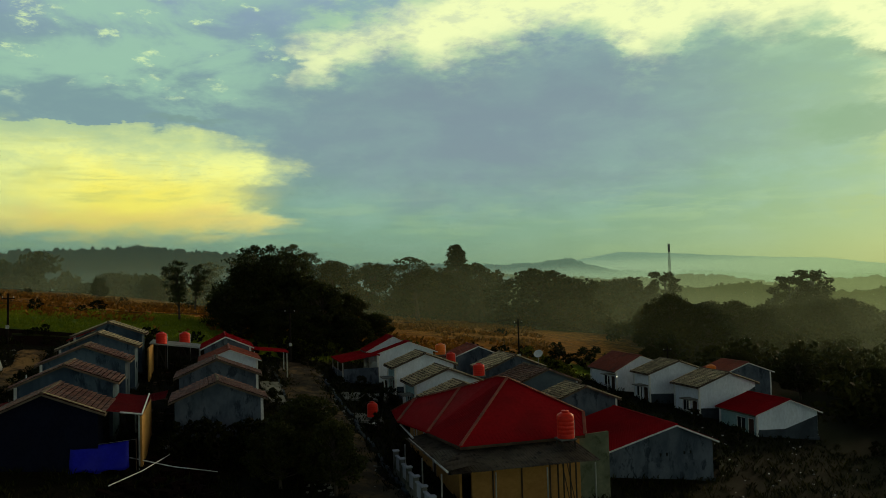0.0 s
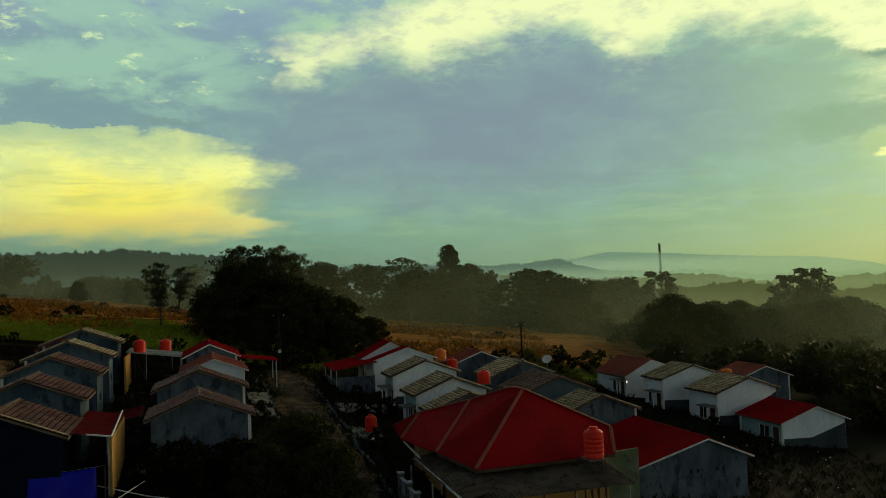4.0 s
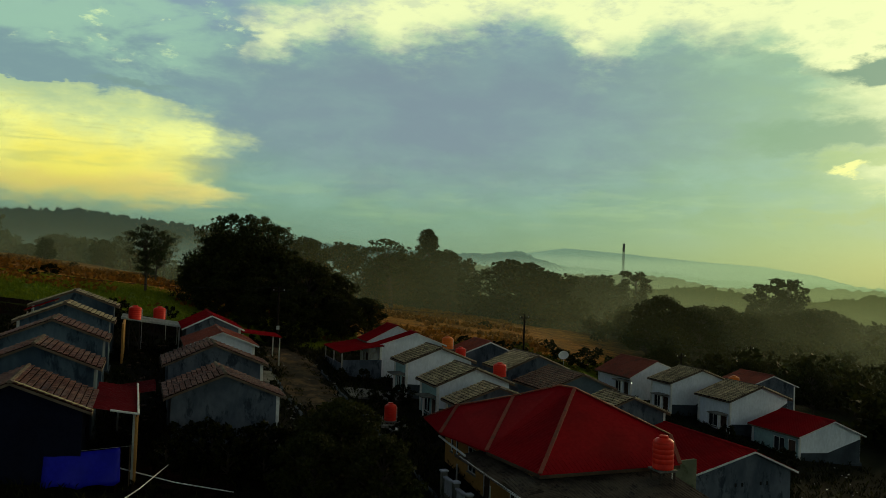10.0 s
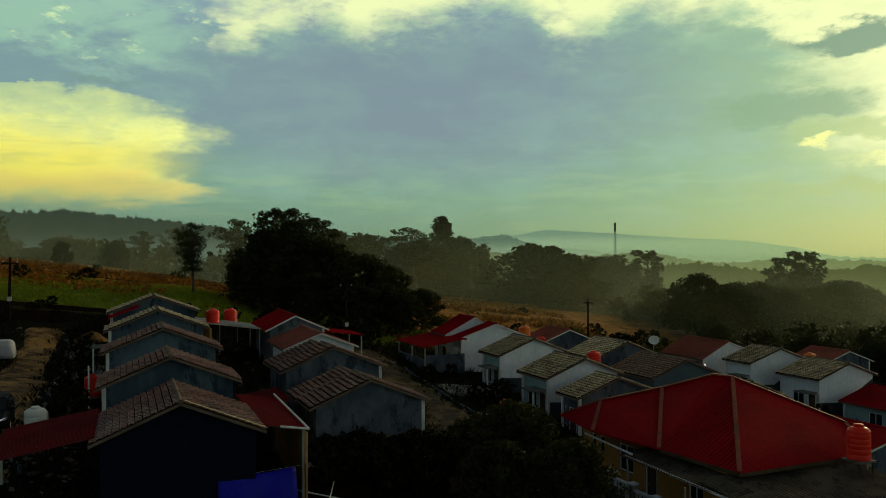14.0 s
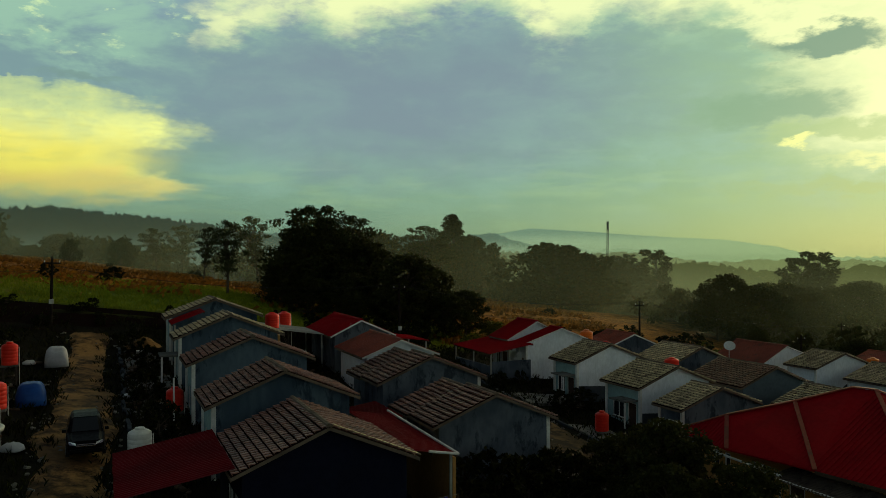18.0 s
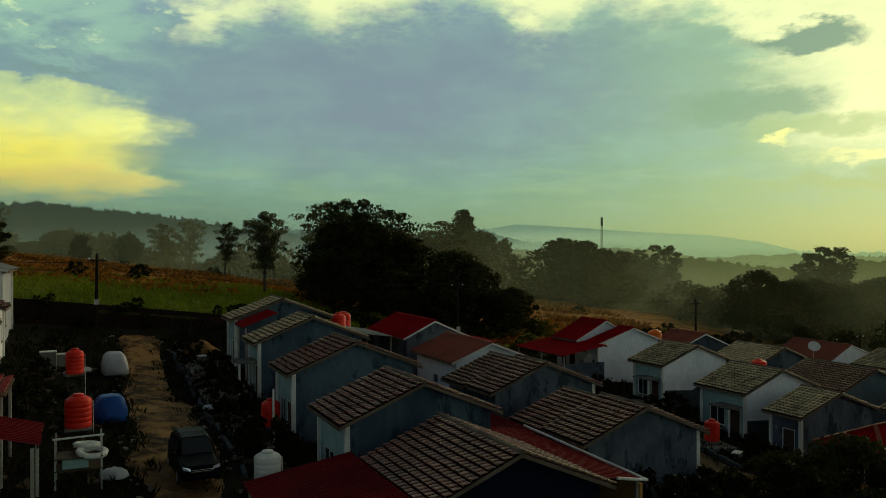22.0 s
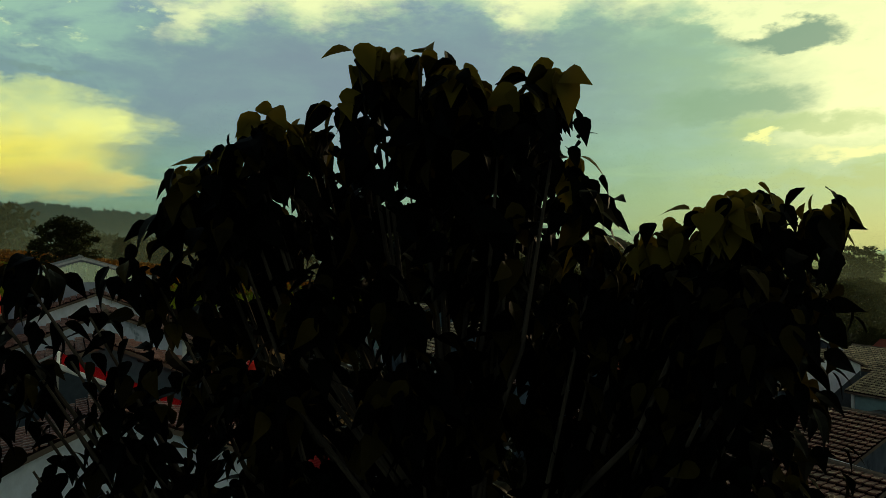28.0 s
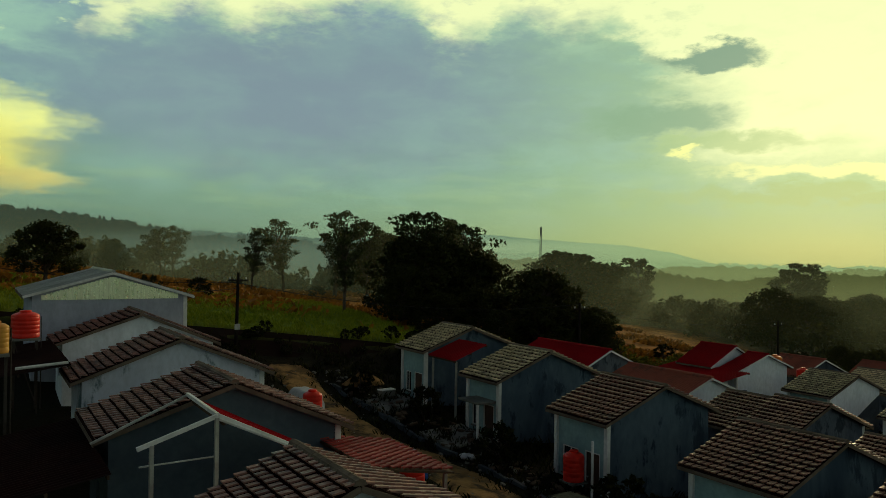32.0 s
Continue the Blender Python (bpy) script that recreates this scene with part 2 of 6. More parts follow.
# ---- materials ----
def material(name, base, second=None, grain=6.0, stain=0.7, rough=0.85, metal=0.0, bump=0.25, third=None, by_object=0.0, island=0.0, stretch=(1, 1, 1), gloss=0.12, patchy=(0.52, 0.63)):
    """A worn surface: two colours mixed by large stains and fine grain, in metres."""
    m = bpy.data.materials.new(name)
    m.use_nodes = True
    n = Nodes(m.node_tree)
    out = n.add("ShaderNodeOutputMaterial")
    b = n.add("ShaderNodeBsdfPrincipled")
    n.link(b.outputs[0], out.inputs[0])
    geo = n.add("ShaderNodeNewGeometry")
    at = n.add("ShaderNodeMapping")
    at.inputs["Scale"].default_value = stretch
    n.link(geo.outputs["Position"], at.inputs[0])
    big = n.noise(at.outputs[0], stain, 4.0, 0.6, 0.3)
    small = n.noise(at.outputs[0], grain, 5.0, 0.65)
    colour = n.mix(n.ramp(big.outputs[0], 0.38, 0.66), base + (1,), (second or tuple(c * 0.6 for c in base)) + (1,))
    if third:
        patch = n.noise(at.outputs[0], stain * 2.3, 6.0, 0.7, 0.12)
        colour = n.mix(n.ramp(patch.outputs[0], *patchy), colour, third + (1,))
    colour = n.mix(n.ramp(small.outputs[0], 0.3, 0.75, 0.0, 0.45), colour, tuple(c * 0.55 for c in base) + (1,))
    if by_object:
        info = n.add("ShaderNodeObjectInfo")
        v = n.ramp(info.outputs["Random"], 0.0, 1.0, 1.0 - by_object, 1.0 + by_object, smooth=False)
        hsv = n.add("ShaderNodeHueSaturation")
        n.link(v, hsv.inputs["Value"])
        n.link(colour, hsv.inputs["Color"])
        colour = hsv.outputs[0]
    if island:
        v = n.ramp(geo.outputs["Random Per Island"], 0.0, 1.0, 1.0 - island, 1.0 + island, smooth=False)
        hsv = n.add("ShaderNodeHueSaturation")
        n.link(v, hsv.inputs["Value"])
        n.link(colour, hsv.inputs["Color"])
        colour = hsv.outputs[0]
    n.link(colour, b.inputs["Base Color"])
    n.link(n.ramp(small.outputs[0], 0.2, 0.8, max(0.05, rough - 0.12), min(1.0, rough + 0.1)), b.inputs["Roughness"])
    b.inputs["Metallic"].default_value = metal
    b.inputs["Specular IOR Level"].default_value = gloss
    if bump:
        bp = n.add("ShaderNodeBump")
        bp.inputs["Strength"].default_value = bump
        bp.inputs["Distance"].default_value = 0.02
        n.link(small.outputs[0], bp.inputs["Height"])
        n.link(bp.outputs[0], b.inputs["Normal"])
    return m


def leaf_material(name, base, second, few=0.0):
    m = bpy.data.materials.new(name)
    m.use_nodes = True
    n = Nodes(m.node_tree)
    out = n.add("ShaderNodeOutputMaterial")
    b = n.add("ShaderNodeBsdfPrincipled")
    b.inputs["Roughness"].default_value = 0.6
    b.inputs["Specular IOR Level"].default_value = 0.04
    t = n.add("ShaderNodeBsdfTranslucent")
    mixed = n.add("ShaderNodeMixShader")
    mixed.inputs[0].default_value = 0.25
    n.link(b.outputs[0], mixed.inputs[1])
    n.link(t.outputs[0], mixed.inputs[2])
    n.link(mixed.outputs[0], out.inputs[0])
    geo = n.add("ShaderNodeNewGeometry")
    c = n.mix(n.ramp(geo.outputs["Random Per Island"], few, 1.0, smooth=False), base + (1,), second + (1,))
    n.link(c, b.inputs["Base Color"])
    n.link(c, t.inputs["Color"])
    return m


def glass_material():
    m = bpy.data.materials.new("window_glass")
    m.use_nodes = True
    n = Nodes(m.node_tree)
    out = n.add("ShaderNodeOutputMaterial")
    b = n.add("ShaderNodeBsdfPrincipled")
    b.inputs["Base Color"].default_value = (0.02, 0.025, 0.03, 1)
    b.inputs["Roughness"].default_value = 0.12
    b.inputs["Specular IOR Level"].default_value = 0.3
    n.link(b.outputs[0], out.inputs[0])
    return m


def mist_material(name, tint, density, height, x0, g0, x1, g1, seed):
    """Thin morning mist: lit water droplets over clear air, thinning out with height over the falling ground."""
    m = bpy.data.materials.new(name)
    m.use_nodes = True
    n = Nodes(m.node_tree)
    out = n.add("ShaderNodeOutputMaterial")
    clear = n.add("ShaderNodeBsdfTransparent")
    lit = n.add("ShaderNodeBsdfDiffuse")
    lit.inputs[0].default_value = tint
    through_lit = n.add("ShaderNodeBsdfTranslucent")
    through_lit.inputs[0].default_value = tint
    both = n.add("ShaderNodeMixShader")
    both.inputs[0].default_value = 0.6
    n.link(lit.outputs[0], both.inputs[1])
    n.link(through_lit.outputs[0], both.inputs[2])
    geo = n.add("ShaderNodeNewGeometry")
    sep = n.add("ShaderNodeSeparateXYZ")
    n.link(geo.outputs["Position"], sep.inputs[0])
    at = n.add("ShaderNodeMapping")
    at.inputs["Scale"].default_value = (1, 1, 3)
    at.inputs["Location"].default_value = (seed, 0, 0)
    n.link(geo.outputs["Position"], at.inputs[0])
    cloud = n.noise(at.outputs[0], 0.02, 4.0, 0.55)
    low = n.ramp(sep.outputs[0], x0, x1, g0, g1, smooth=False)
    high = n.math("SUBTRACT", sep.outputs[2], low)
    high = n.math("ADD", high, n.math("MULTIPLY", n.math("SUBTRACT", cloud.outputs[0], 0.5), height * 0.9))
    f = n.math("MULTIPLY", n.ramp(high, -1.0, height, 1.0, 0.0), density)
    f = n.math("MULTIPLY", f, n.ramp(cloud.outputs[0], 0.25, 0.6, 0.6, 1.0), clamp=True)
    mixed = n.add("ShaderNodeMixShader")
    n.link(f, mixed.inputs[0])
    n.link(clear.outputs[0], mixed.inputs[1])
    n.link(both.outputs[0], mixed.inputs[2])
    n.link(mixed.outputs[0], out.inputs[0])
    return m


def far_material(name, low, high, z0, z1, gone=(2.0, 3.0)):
    """Distance: a plain glowing backdrop, the haze of the air put into its colour."""
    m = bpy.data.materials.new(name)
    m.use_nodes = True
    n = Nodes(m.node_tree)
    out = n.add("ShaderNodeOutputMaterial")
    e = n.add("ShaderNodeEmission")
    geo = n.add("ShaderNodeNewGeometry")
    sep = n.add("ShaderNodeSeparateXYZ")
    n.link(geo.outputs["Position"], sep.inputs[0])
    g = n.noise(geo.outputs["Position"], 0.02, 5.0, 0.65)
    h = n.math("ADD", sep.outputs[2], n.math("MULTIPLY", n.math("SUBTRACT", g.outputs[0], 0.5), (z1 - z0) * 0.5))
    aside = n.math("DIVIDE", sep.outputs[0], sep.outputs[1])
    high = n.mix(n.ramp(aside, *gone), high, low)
    # glow warmed on the side towards the sun
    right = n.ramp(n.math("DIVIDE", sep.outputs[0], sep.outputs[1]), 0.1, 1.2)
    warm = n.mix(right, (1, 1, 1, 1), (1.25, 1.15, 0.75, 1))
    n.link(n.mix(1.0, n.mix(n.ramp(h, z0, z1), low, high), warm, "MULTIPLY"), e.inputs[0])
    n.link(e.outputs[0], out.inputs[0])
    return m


def ground_material():
    """Bare dirt and weeds between the houses, green and dry grass on the field beyond."""
    m = bpy.data.materials.new("dirt_and_grass")
    m.use_nodes = True
    n = Nodes(m.node_tree)
    out = n.add("ShaderNodeOutputMaterial")
    b = n.add("ShaderNodeBsdfPrincipled")
    b.inputs["Roughness"].default_value = 0.95
    b.inputs["Specular IOR Level"].default_value = 0.05
    n.link(b.outputs[0], out.inputs[0])
    geo = n.add("ShaderNodeNewGeometry")
    pos = geo.outputs["Position"]
    sep = n.add("ShaderNodeSeparateXYZ")
    n.link(pos, sep.inputs[0])
    big = n.noise(pos, 0.06, 4.0, 0.6, 0.5)
    mid = n.noise(pos, 0.5, 5.0, 0.65, 0.3)
    fine = n.noise(pos, 5.0, 5.0, 0.7)
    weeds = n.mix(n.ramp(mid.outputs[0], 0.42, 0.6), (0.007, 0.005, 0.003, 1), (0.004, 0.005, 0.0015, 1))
    green = n.mix(n.ramp(mid.outputs[0], 0.35, 0.7), (0.10, 0.15, 0.006, 1), (0.22, 0.255, 0.014, 1))
    dry = n.mix(n.ramp(mid.outputs[0], 0.35, 0.65), (0.52, 0.20, 0.022, 1), (0.25, 0.10, 0.014, 1))
    y = n.math("ADD", sep.outputs[1], n.math("MULTIPLY", n.math("SUBTRACT", big.outputs[0], 0.5), 34.0))
    edge = n.math("SUBTRACT", y, n.math("MULTIPLY", sep.outputs[0], 0.25))
    field = n.mix(n.ramp(edge, 57.0, 64.0), green, dry)
    rightside = n.math("ADD", sep.outputs[0], n.math("MULTIPLY", n.math("SUBTRACT", mid.outputs[0], 0.5), 18.0))
    field = n.mix(n.ramp(rightside, 20.0, 30.0), field, n.mix(n.ramp(y, 49.0, 57.0), green, dry))
    field = n.mix(n.ramp(mid.outputs[0], 0.62, 0.7, 0.0, 0.7), field, (0.035, 0.04, 0.012, 1))
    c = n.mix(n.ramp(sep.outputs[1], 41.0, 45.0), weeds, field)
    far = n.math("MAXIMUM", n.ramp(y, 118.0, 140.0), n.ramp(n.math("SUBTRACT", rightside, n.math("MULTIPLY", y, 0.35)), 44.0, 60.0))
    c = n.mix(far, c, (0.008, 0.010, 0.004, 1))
    c = n.mix(n.ramp(fine.outputs[0], 0.3, 0.75, 0.0, 0.45), c, (0.02, 0.018, 0.006, 1))
    n.link(c, b.inputs["Base Color"])
    bp = n.add("ShaderNodeBump")
    bp.inputs["Strength"].default_value = 0.6
    bp.inputs["Distance"].default_value = 0.12
    n.link(fine.outputs[0], bp.inputs["Height"])
    n.link(bp.outputs[0], b.inputs["Normal"])
    return m


M = {}
M["ground"] = ground_material()
M["road"] = material("dirt_road", (0.34, 0.185, 0.06), (0.10, 0.055, 0.02), 7.0, 0.28, 0.95, bump=0.9, third=(0.012, 0.009, 0.006), patchy=(0.43, 0.60))
M["road_dark"] = material("stony_dirt_road", (0.13, 0.072, 0.025), (0.04, 0.026, 0.012), 7.0, 0.35, 0.95, bump=0.9, third=(0.012, 0.009, 0.006), patchy=(0.42, 0.58))
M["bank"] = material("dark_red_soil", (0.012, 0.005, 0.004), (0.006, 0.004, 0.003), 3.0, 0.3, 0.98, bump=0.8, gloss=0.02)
M["tile"] = material("aged_brown_tile", (0.29, 0.13, 0.088), (0.16, 0.058, 0.042), 9.0, 0.6, 0.5, bump=0.3, by_object=0.25, island=0.3, third=(0.085, 0.045, 0.036), gloss=0.45)
M["tile_grey"] = material("grey_brown_tile", (0.66, 0.54, 0.34), (0.50, 0.40, 0.25), 9.0, 0.6, 0.7, bump=0.3, by_object=0.22, island=0.3, third=(0.24, 0.18, 0.12), gloss=0.25)
M["tile_red"] = material("red_painted_tile", (0.40, 0.05, 0.035), (0.26, 0.03, 0.025), 9.0, 0.6, 0.6, bump=0.3, by_object=0.2, island=0.25, gloss=0.25)
M["ridge"] = material("mortared_ridge_tile", (0.18, 0.135, 0.10), (0.10, 0.075, 0.055), 8.0, 0.8, 0.9, bump=0.4)
M["metal_red"] = material("red_sheet_metal", (0.33, 0.004, 0.009), (0.23, 0.004, 0.008), 5.0, 0.25, 0.7, bump=0.12, gloss=0.02)
M["metal_maroon"] = material("maroon_sheet_metal", (0.15, 0.006, 0.010), (0.085, 0.004, 0.007), 5.0, 0.3, 0.65, bump=0.12, gloss=0.03)
M["metal_rust"] = material("faded_rust_red_sheet", (0.32, 0.075, 0.045), (0.22, 0.05, 0.035), 6.0, 0.35, 0.7, bump=0.15, third=(0.16, 0.06, 0.04))
M["metal_grey"] = material("weathered_zinc_sheet", (0.42, 0.43, 0.40), (0.26, 0.27, 0.25), 6.0, 0.5, 0.5, metal=0.4, bump=0.12)
M["asbestos"] = material("dark_maroon_fibre_sheet", (0.022, 0.009, 0.008), (0.012, 0.006, 0.006), 7.0, 0.5, 0.9, bump=0.3, gloss=0.04)
M["wall_blue"] = material("blue_grey_plaster", (0.10, 0.145, 0.185), (0.035, 0.058, 0.090), 5.0, 0.5, 0.9, bump=0.2, third=(0.02, 0.034, 0.056), stretch=(1, 1, 0.45))
M["wall_teal"] = material("pale_teal_plaster", (0.30, 0.46, 0.46), (0.22, 0.34, 0.35), 5.0, 0.5, 0.9, bump=0.15)
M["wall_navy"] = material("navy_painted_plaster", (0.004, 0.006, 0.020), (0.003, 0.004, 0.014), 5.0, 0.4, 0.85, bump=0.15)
M["wall_white"] = material("white_plaster", (0.80, 0.84, 0.90), (0.68, 0.73, 0.80), 5.0, 0.5, 0.9, bump=0.15, stretch=(1, 1, 0.5))
M["wall_grey"] = material("stained_grey_plaster", (0.125, 0.15, 0.185), (0.05, 0.066, 0.09), 6.0, 0.6, 0.9, bump=0.25, third=(0.026, 0.036, 0.052), stretch=(1, 1, 0.5))
M["wall_flaked"] = material("flaking_white_plaster", (0.64, 0.68, 0.78), (0.56, 0.6, 0.7), 5.0, 0.35, 0.9, bump=0.2, third=(0.08, 0.14, 0.17), stretch=(1, 1, 0.5))
M["wall_slate"] = material("slate_grey_paint", (0.10, 0.135, 0.16), (0.075, 0.10, 0.125), 5.0, 0.4, 0.85, bump=0.12)
M["wall_ochre"] = material("ochre_painted_plaster", (0.46, 0.24, 0.07), (0.38, 0.19, 0.055), 5.0, 0.5, 0.85, bump=0.12)
M["wall_pale"] = material("pale_lavender_grey_plaster", (0.44, 0.46, 0.54), (0.36, 0.38, 0.45), 5.0, 0.5, 0.9, bump=0.15, stretch=(1, 1, 0.5))
M["cement"] = material("bare_cement_render", (0.06, 0.075, 0.09), (0.035, 0.045, 0.055), 6.0, 0.6, 0.95, bump=0.3)
M["concrete"] = material("weathered_concrete", (0.21, 0.205, 0.18), (0.12, 0.12, 0.105), 6.0, 0.5, 0.95, bump=0.4, third=(0.05, 0.055, 0.04))
M["white"] = material("white_gloss_paint", (0.78, 0.78, 0.75), (0.62, 0.62, 0.58), 8.0, 1.0, 0.5, bump=0.1)
M["steel"] = material("galvanised_steel", (0.5, 0.5, 0.48), (0.35, 0.33, 0.3), 8.0, 1.0, 0.45, metal=0.7, bump=0.1)
M["wood"] = material("dark_weathered_wood", (0.10, 0.065, 0.04), (0.06, 0.04, 0.028), 9.0, 1.0, 0.85, bump=0.3)
M["pole_wood"] = material("tarred_pole_wood", (0.025, 0.019, 0.015), (0.014, 0.011, 0.009), 9.0, 1.0, 0.9, bump=0.3, gloss=0.04)
# near-black underlay: the shade in the gaps between tile courses put into its colour
M["felt"] = material("gap_shade_roof_underlay", (0.022, 0.008, 0.007), (0.013, 0.006, 0.005), 6.0, 0.6, 0.95, bump=0.2, gloss=0.02)
M["old_steel"] = material("dark_rusted_steel", (0.07, 0.06, 0.05), (0.05, 0.035, 0.028), 8.0, 1.0, 0.8, metal=0.2, bump=0.2)
M["door"] = material("brown_painted_door", (0.09, 0.05, 0.035), (0.06, 0.035, 0.025), 9.0, 1.0, 0.6, bump=0.15)
M["tank"] = material("red_orange_plastic", (0.85, 0.03, 0.012), (0.70, 0.022, 0.01), 6.0, 0.8, 0.45, bump=0.05, gloss=0.2)
M["tank_orange"] = material("orange_plastic", (0.85, 0.20, 0.02), (0.7, 0.15, 0.02), 6.0, 0.8, 0.45, bump=0.05, gloss=0.2)
M["tank_yellow"] = material("faded_yellow_plastic", (0.62, 0.36, 0.05), (0.5, 0.22, 0.04), 6.0, 0.8, 0.45, bump=0.05)
M["tank_white"] = material("white_plastic", (0.72, 0.74, 0.72), (0.6, 0.62, 0.6), 6.0, 0.8, 0.4, bump=0.05)
M["blue_tarp"] = material("blue_tarpaulin", (0.01, 0.012, 0.42), (0.008, 0.01, 0.32), 6.0, 0.8, 0.45, bump=0.2)
M["grey_tarp"] = material("silver_grey_car_cover", (0.48, 0.5, 0.54), (0.38, 0.4, 0.44), 6.0, 0.8, 0.55, bump=0.25)
M["rubber"] = material("black_rubber", (0.02, 0.02, 0.02), (0.015, 0.015, 0.015), 8.0, 1.0, 0.8, bump=0.1)
M["car_black"] = material("black_car_paint", (0.003, 0.003, 0.004), (0.002, 0.002, 0.003), 8.0, 1.0, 0.5, bump=0.0, gloss=0.04)
M["car_blue"] = material("blue_car_cover", (0.02, 0.09, 0.35), (0.015, 0.06, 0.25), 6.0, 0.8, 0.45, bump=0.25)
M["chrome"] = material("chrome", (0.8, 0.8, 0.8), (0.7, 0.7, 0.7), 8.0, 1.0, 0.15, metal=1.0, bump=0.0)
M["zinc_bright"] = material("bright_zinc_sheet", (0.92, 0.93, 0.70), (0.78, 0.80, 0.58), 6.0, 1.2, 0.32, metal=0.9, bump=0.1, gloss=0.5, stretch=(3, 1, 0.4))
# verge cap on the right slope, its sunlit tone put into the colour
M["verge"] = material("sunlit_verge_capping", (0.50, 0.42, 0.24), (0.38, 0.32, 0.18), 6.0, 0.8, 0.8, bump=0.1)
M["porch_sheet"] = material("weathered_grey_brown_fibre_sheet", (0.10, 0.077, 0.058), (0.05, 0.038, 0.03), 7.0, 0.7, 0.85, bump=0.3, third=(0.022, 0.017, 0.014))
M["glass"] = glass_material()
M["bark"] = material("brown_bark", (0.09, 0.07, 0.05), (0.05, 0.04, 0.03), 6.0, 1.0, 0.95, bump=0.8)
M["pale_bark"] = material("pale_bark", (0.32, 0.30, 0.26), (0.2, 0.19, 0.16), 6.0, 1.0, 0.9, bump=0.5)
M["leaf"] = leaf_material("dark_green_leaf", (0.016, 0.022, 0.006), (0.045, 0.045, 0.010))
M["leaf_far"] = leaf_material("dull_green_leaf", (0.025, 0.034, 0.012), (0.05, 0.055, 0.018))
# near-black shaded copy of the large leaf, a few lit ones mixed in
M["leaf_big"] = leaf_material("large_shaded_leaf", (0.0015, 0.002, 0.0012), (0.05, 0.036, 0.006), 0.72)
# sunlit copy of the large leaf: light coming through it put into its colour
M["leaf_lit"] = leaf_material("sunlit_yellow_green_leaf", (0.012, 0.014, 0.006), (0.24, 0.17, 0.015), 0.25)
M["dry_grass"] = leaf_material("dry_grass_blade", (0.34, 0.135, 0.016), (0.13, 0.06, 0.010))
M["field_grass"] = leaf_material("field_grass_blade", (0.12, 0.17, 0.006), (0.24, 0.26, 0.018))
M["weed"] = leaf_material("yellow_green_weed_leaf", (0.04, 0.055, 0.007), (0.19, 0.18, 0.018), 0.2)
M["bush"] = leaf_material("weed_leaf", (0.006, 0.009, 0.003), (0.035, 0.036, 0.006), 0.4)


# ---- mesh builders ----
class Form:
    """Collects vertices and faces of one mesh."""

    def __init__(self):
        self.v, self.f = [], []

    def add(self, verts, faces):
        o = len(self.v)
        self.v.extend([tuple(p) for p in verts])
        self.f.extend([tuple(i + o for i in f) for f in faces])
        return self

    def box(self, x0, x1, y0, y1, z0, z1, c=0.0, m=None):
        """A box, its edges chamfered by c, moved by m."""
        if c <= 0:
            vs = [(x, y, z) for z in (z0, z1) for y in (y0, y1) for x in (x0, x1)]
            fs = [(0, 2, 3, 1), (4, 5, 7, 6), (0, 1, 5, 4), (2, 6, 7, 3), (0, 4, 6, 2), (1, 3, 7, 5)]
        else:
            c = min(c, (x1 - x0) * 0.45, (y1 - y0) * 0.45, (z1 - z0) * 0.45)

            def ring(z, i):
                a, b, p, q = x0 + i, x1 - i, y0 + i, y1 - i
                return [(a + c, p, z), (b - c, p, z), (b, p + c, z), (b, q - c, z), (b - c, q, z), (a + c, q, z), (a, q - c, z), (a, p + c, z)]

            k = c * 0.5
            vs = ring(z0, k) + ring(z0 + c, 0) + ring(z1 - c, 0) + ring(z1, k)
            fs = [tuple(range(7, -1, -1)), tuple(range(24, 32))]
            for r in range(3):
                for i in range(8):
                    j = (i + 1) % 8
                    fs.append((r * 8 + i, r * 8 + j, r * 8 + 8 + j, r * 8 + 8 + i))
        if m is not None:
            vs = [m @ Vector(p) for p in vs]
        return self.add(vs, fs)

    def beam(self, a, b, w, h, c=0.0):
        """A square bar from a to b."""
        a, b = Vector(a), Vector(b)
        d = b - a
        m = Matrix.Translation(a) @ d.to_track_quat("X", "Z").to_matrix().to_4x4()
        return self.box(0, d.length, -w / 2, w / 2, -h / 2, h / 2, c, m)

    def tube(self, points, r, n=8, taper=None):
        """A round bar through points."""
        pts = [Vector(p) for p in points]
        rows = []
        for i, p in enumerate(pts):
            d = (pts[min(i + 1, len(pts) - 1)] - pts[max(i - 1, 0)]).normalized()
            q = d.to_track_quat("Z", "Y")
            rr = r if taper is None else r + (taper - r) * i / (len(pts) - 1)
            rows.append([p + q @ Vector((rr * math.cos(2 * math.pi * k / n), rr * math.sin(2 * math.pi * k / n), 0)) for k in range(n)])
        vs = [v for row in rows for v in row]
        fs = [(i * n + k, i * n + (k + 1) % n, i * n + n + (k + 1) % n, i * n + n + k) for i in range(len(pts) - 1) for k in range(n)]
        fs += [tuple(range(n - 1, -1, -1)), tuple(range(len(vs) - n, len(vs)))]
        return self.add(vs, fs)

    def lathe(self, profile, n=20, at=(0, 0, 0)):
        """A turned form from (radius, height) pairs, closed at both ends."""
        vs = [(at[0] + r * math.cos(2 * math.pi * k / n), at[1] + r * math.sin(2 * math.pi * k / n), at[2] + z) for r, z in profile for k in range(n)]
        fs = [(i * n + k, i * n + (k + 1) % n, i * n + n + (k + 1) % n, i * n + n + k) for i in range(len(profile) - 1) for k in range(n)]
        fs += [tuple(range(n - 1, -1, -1)), tuple(range(len(vs) - n, len(vs)))]
        return self.add(vs, fs)

    def slab(self, outline, thick):
        """A plate: an outline of points in order, and the same moved by the vector thick."""
        n, t = len(outline), Vector(thick)
        vs = [Vector(p) for p in outline] + [Vector(p) + t for p in outline]
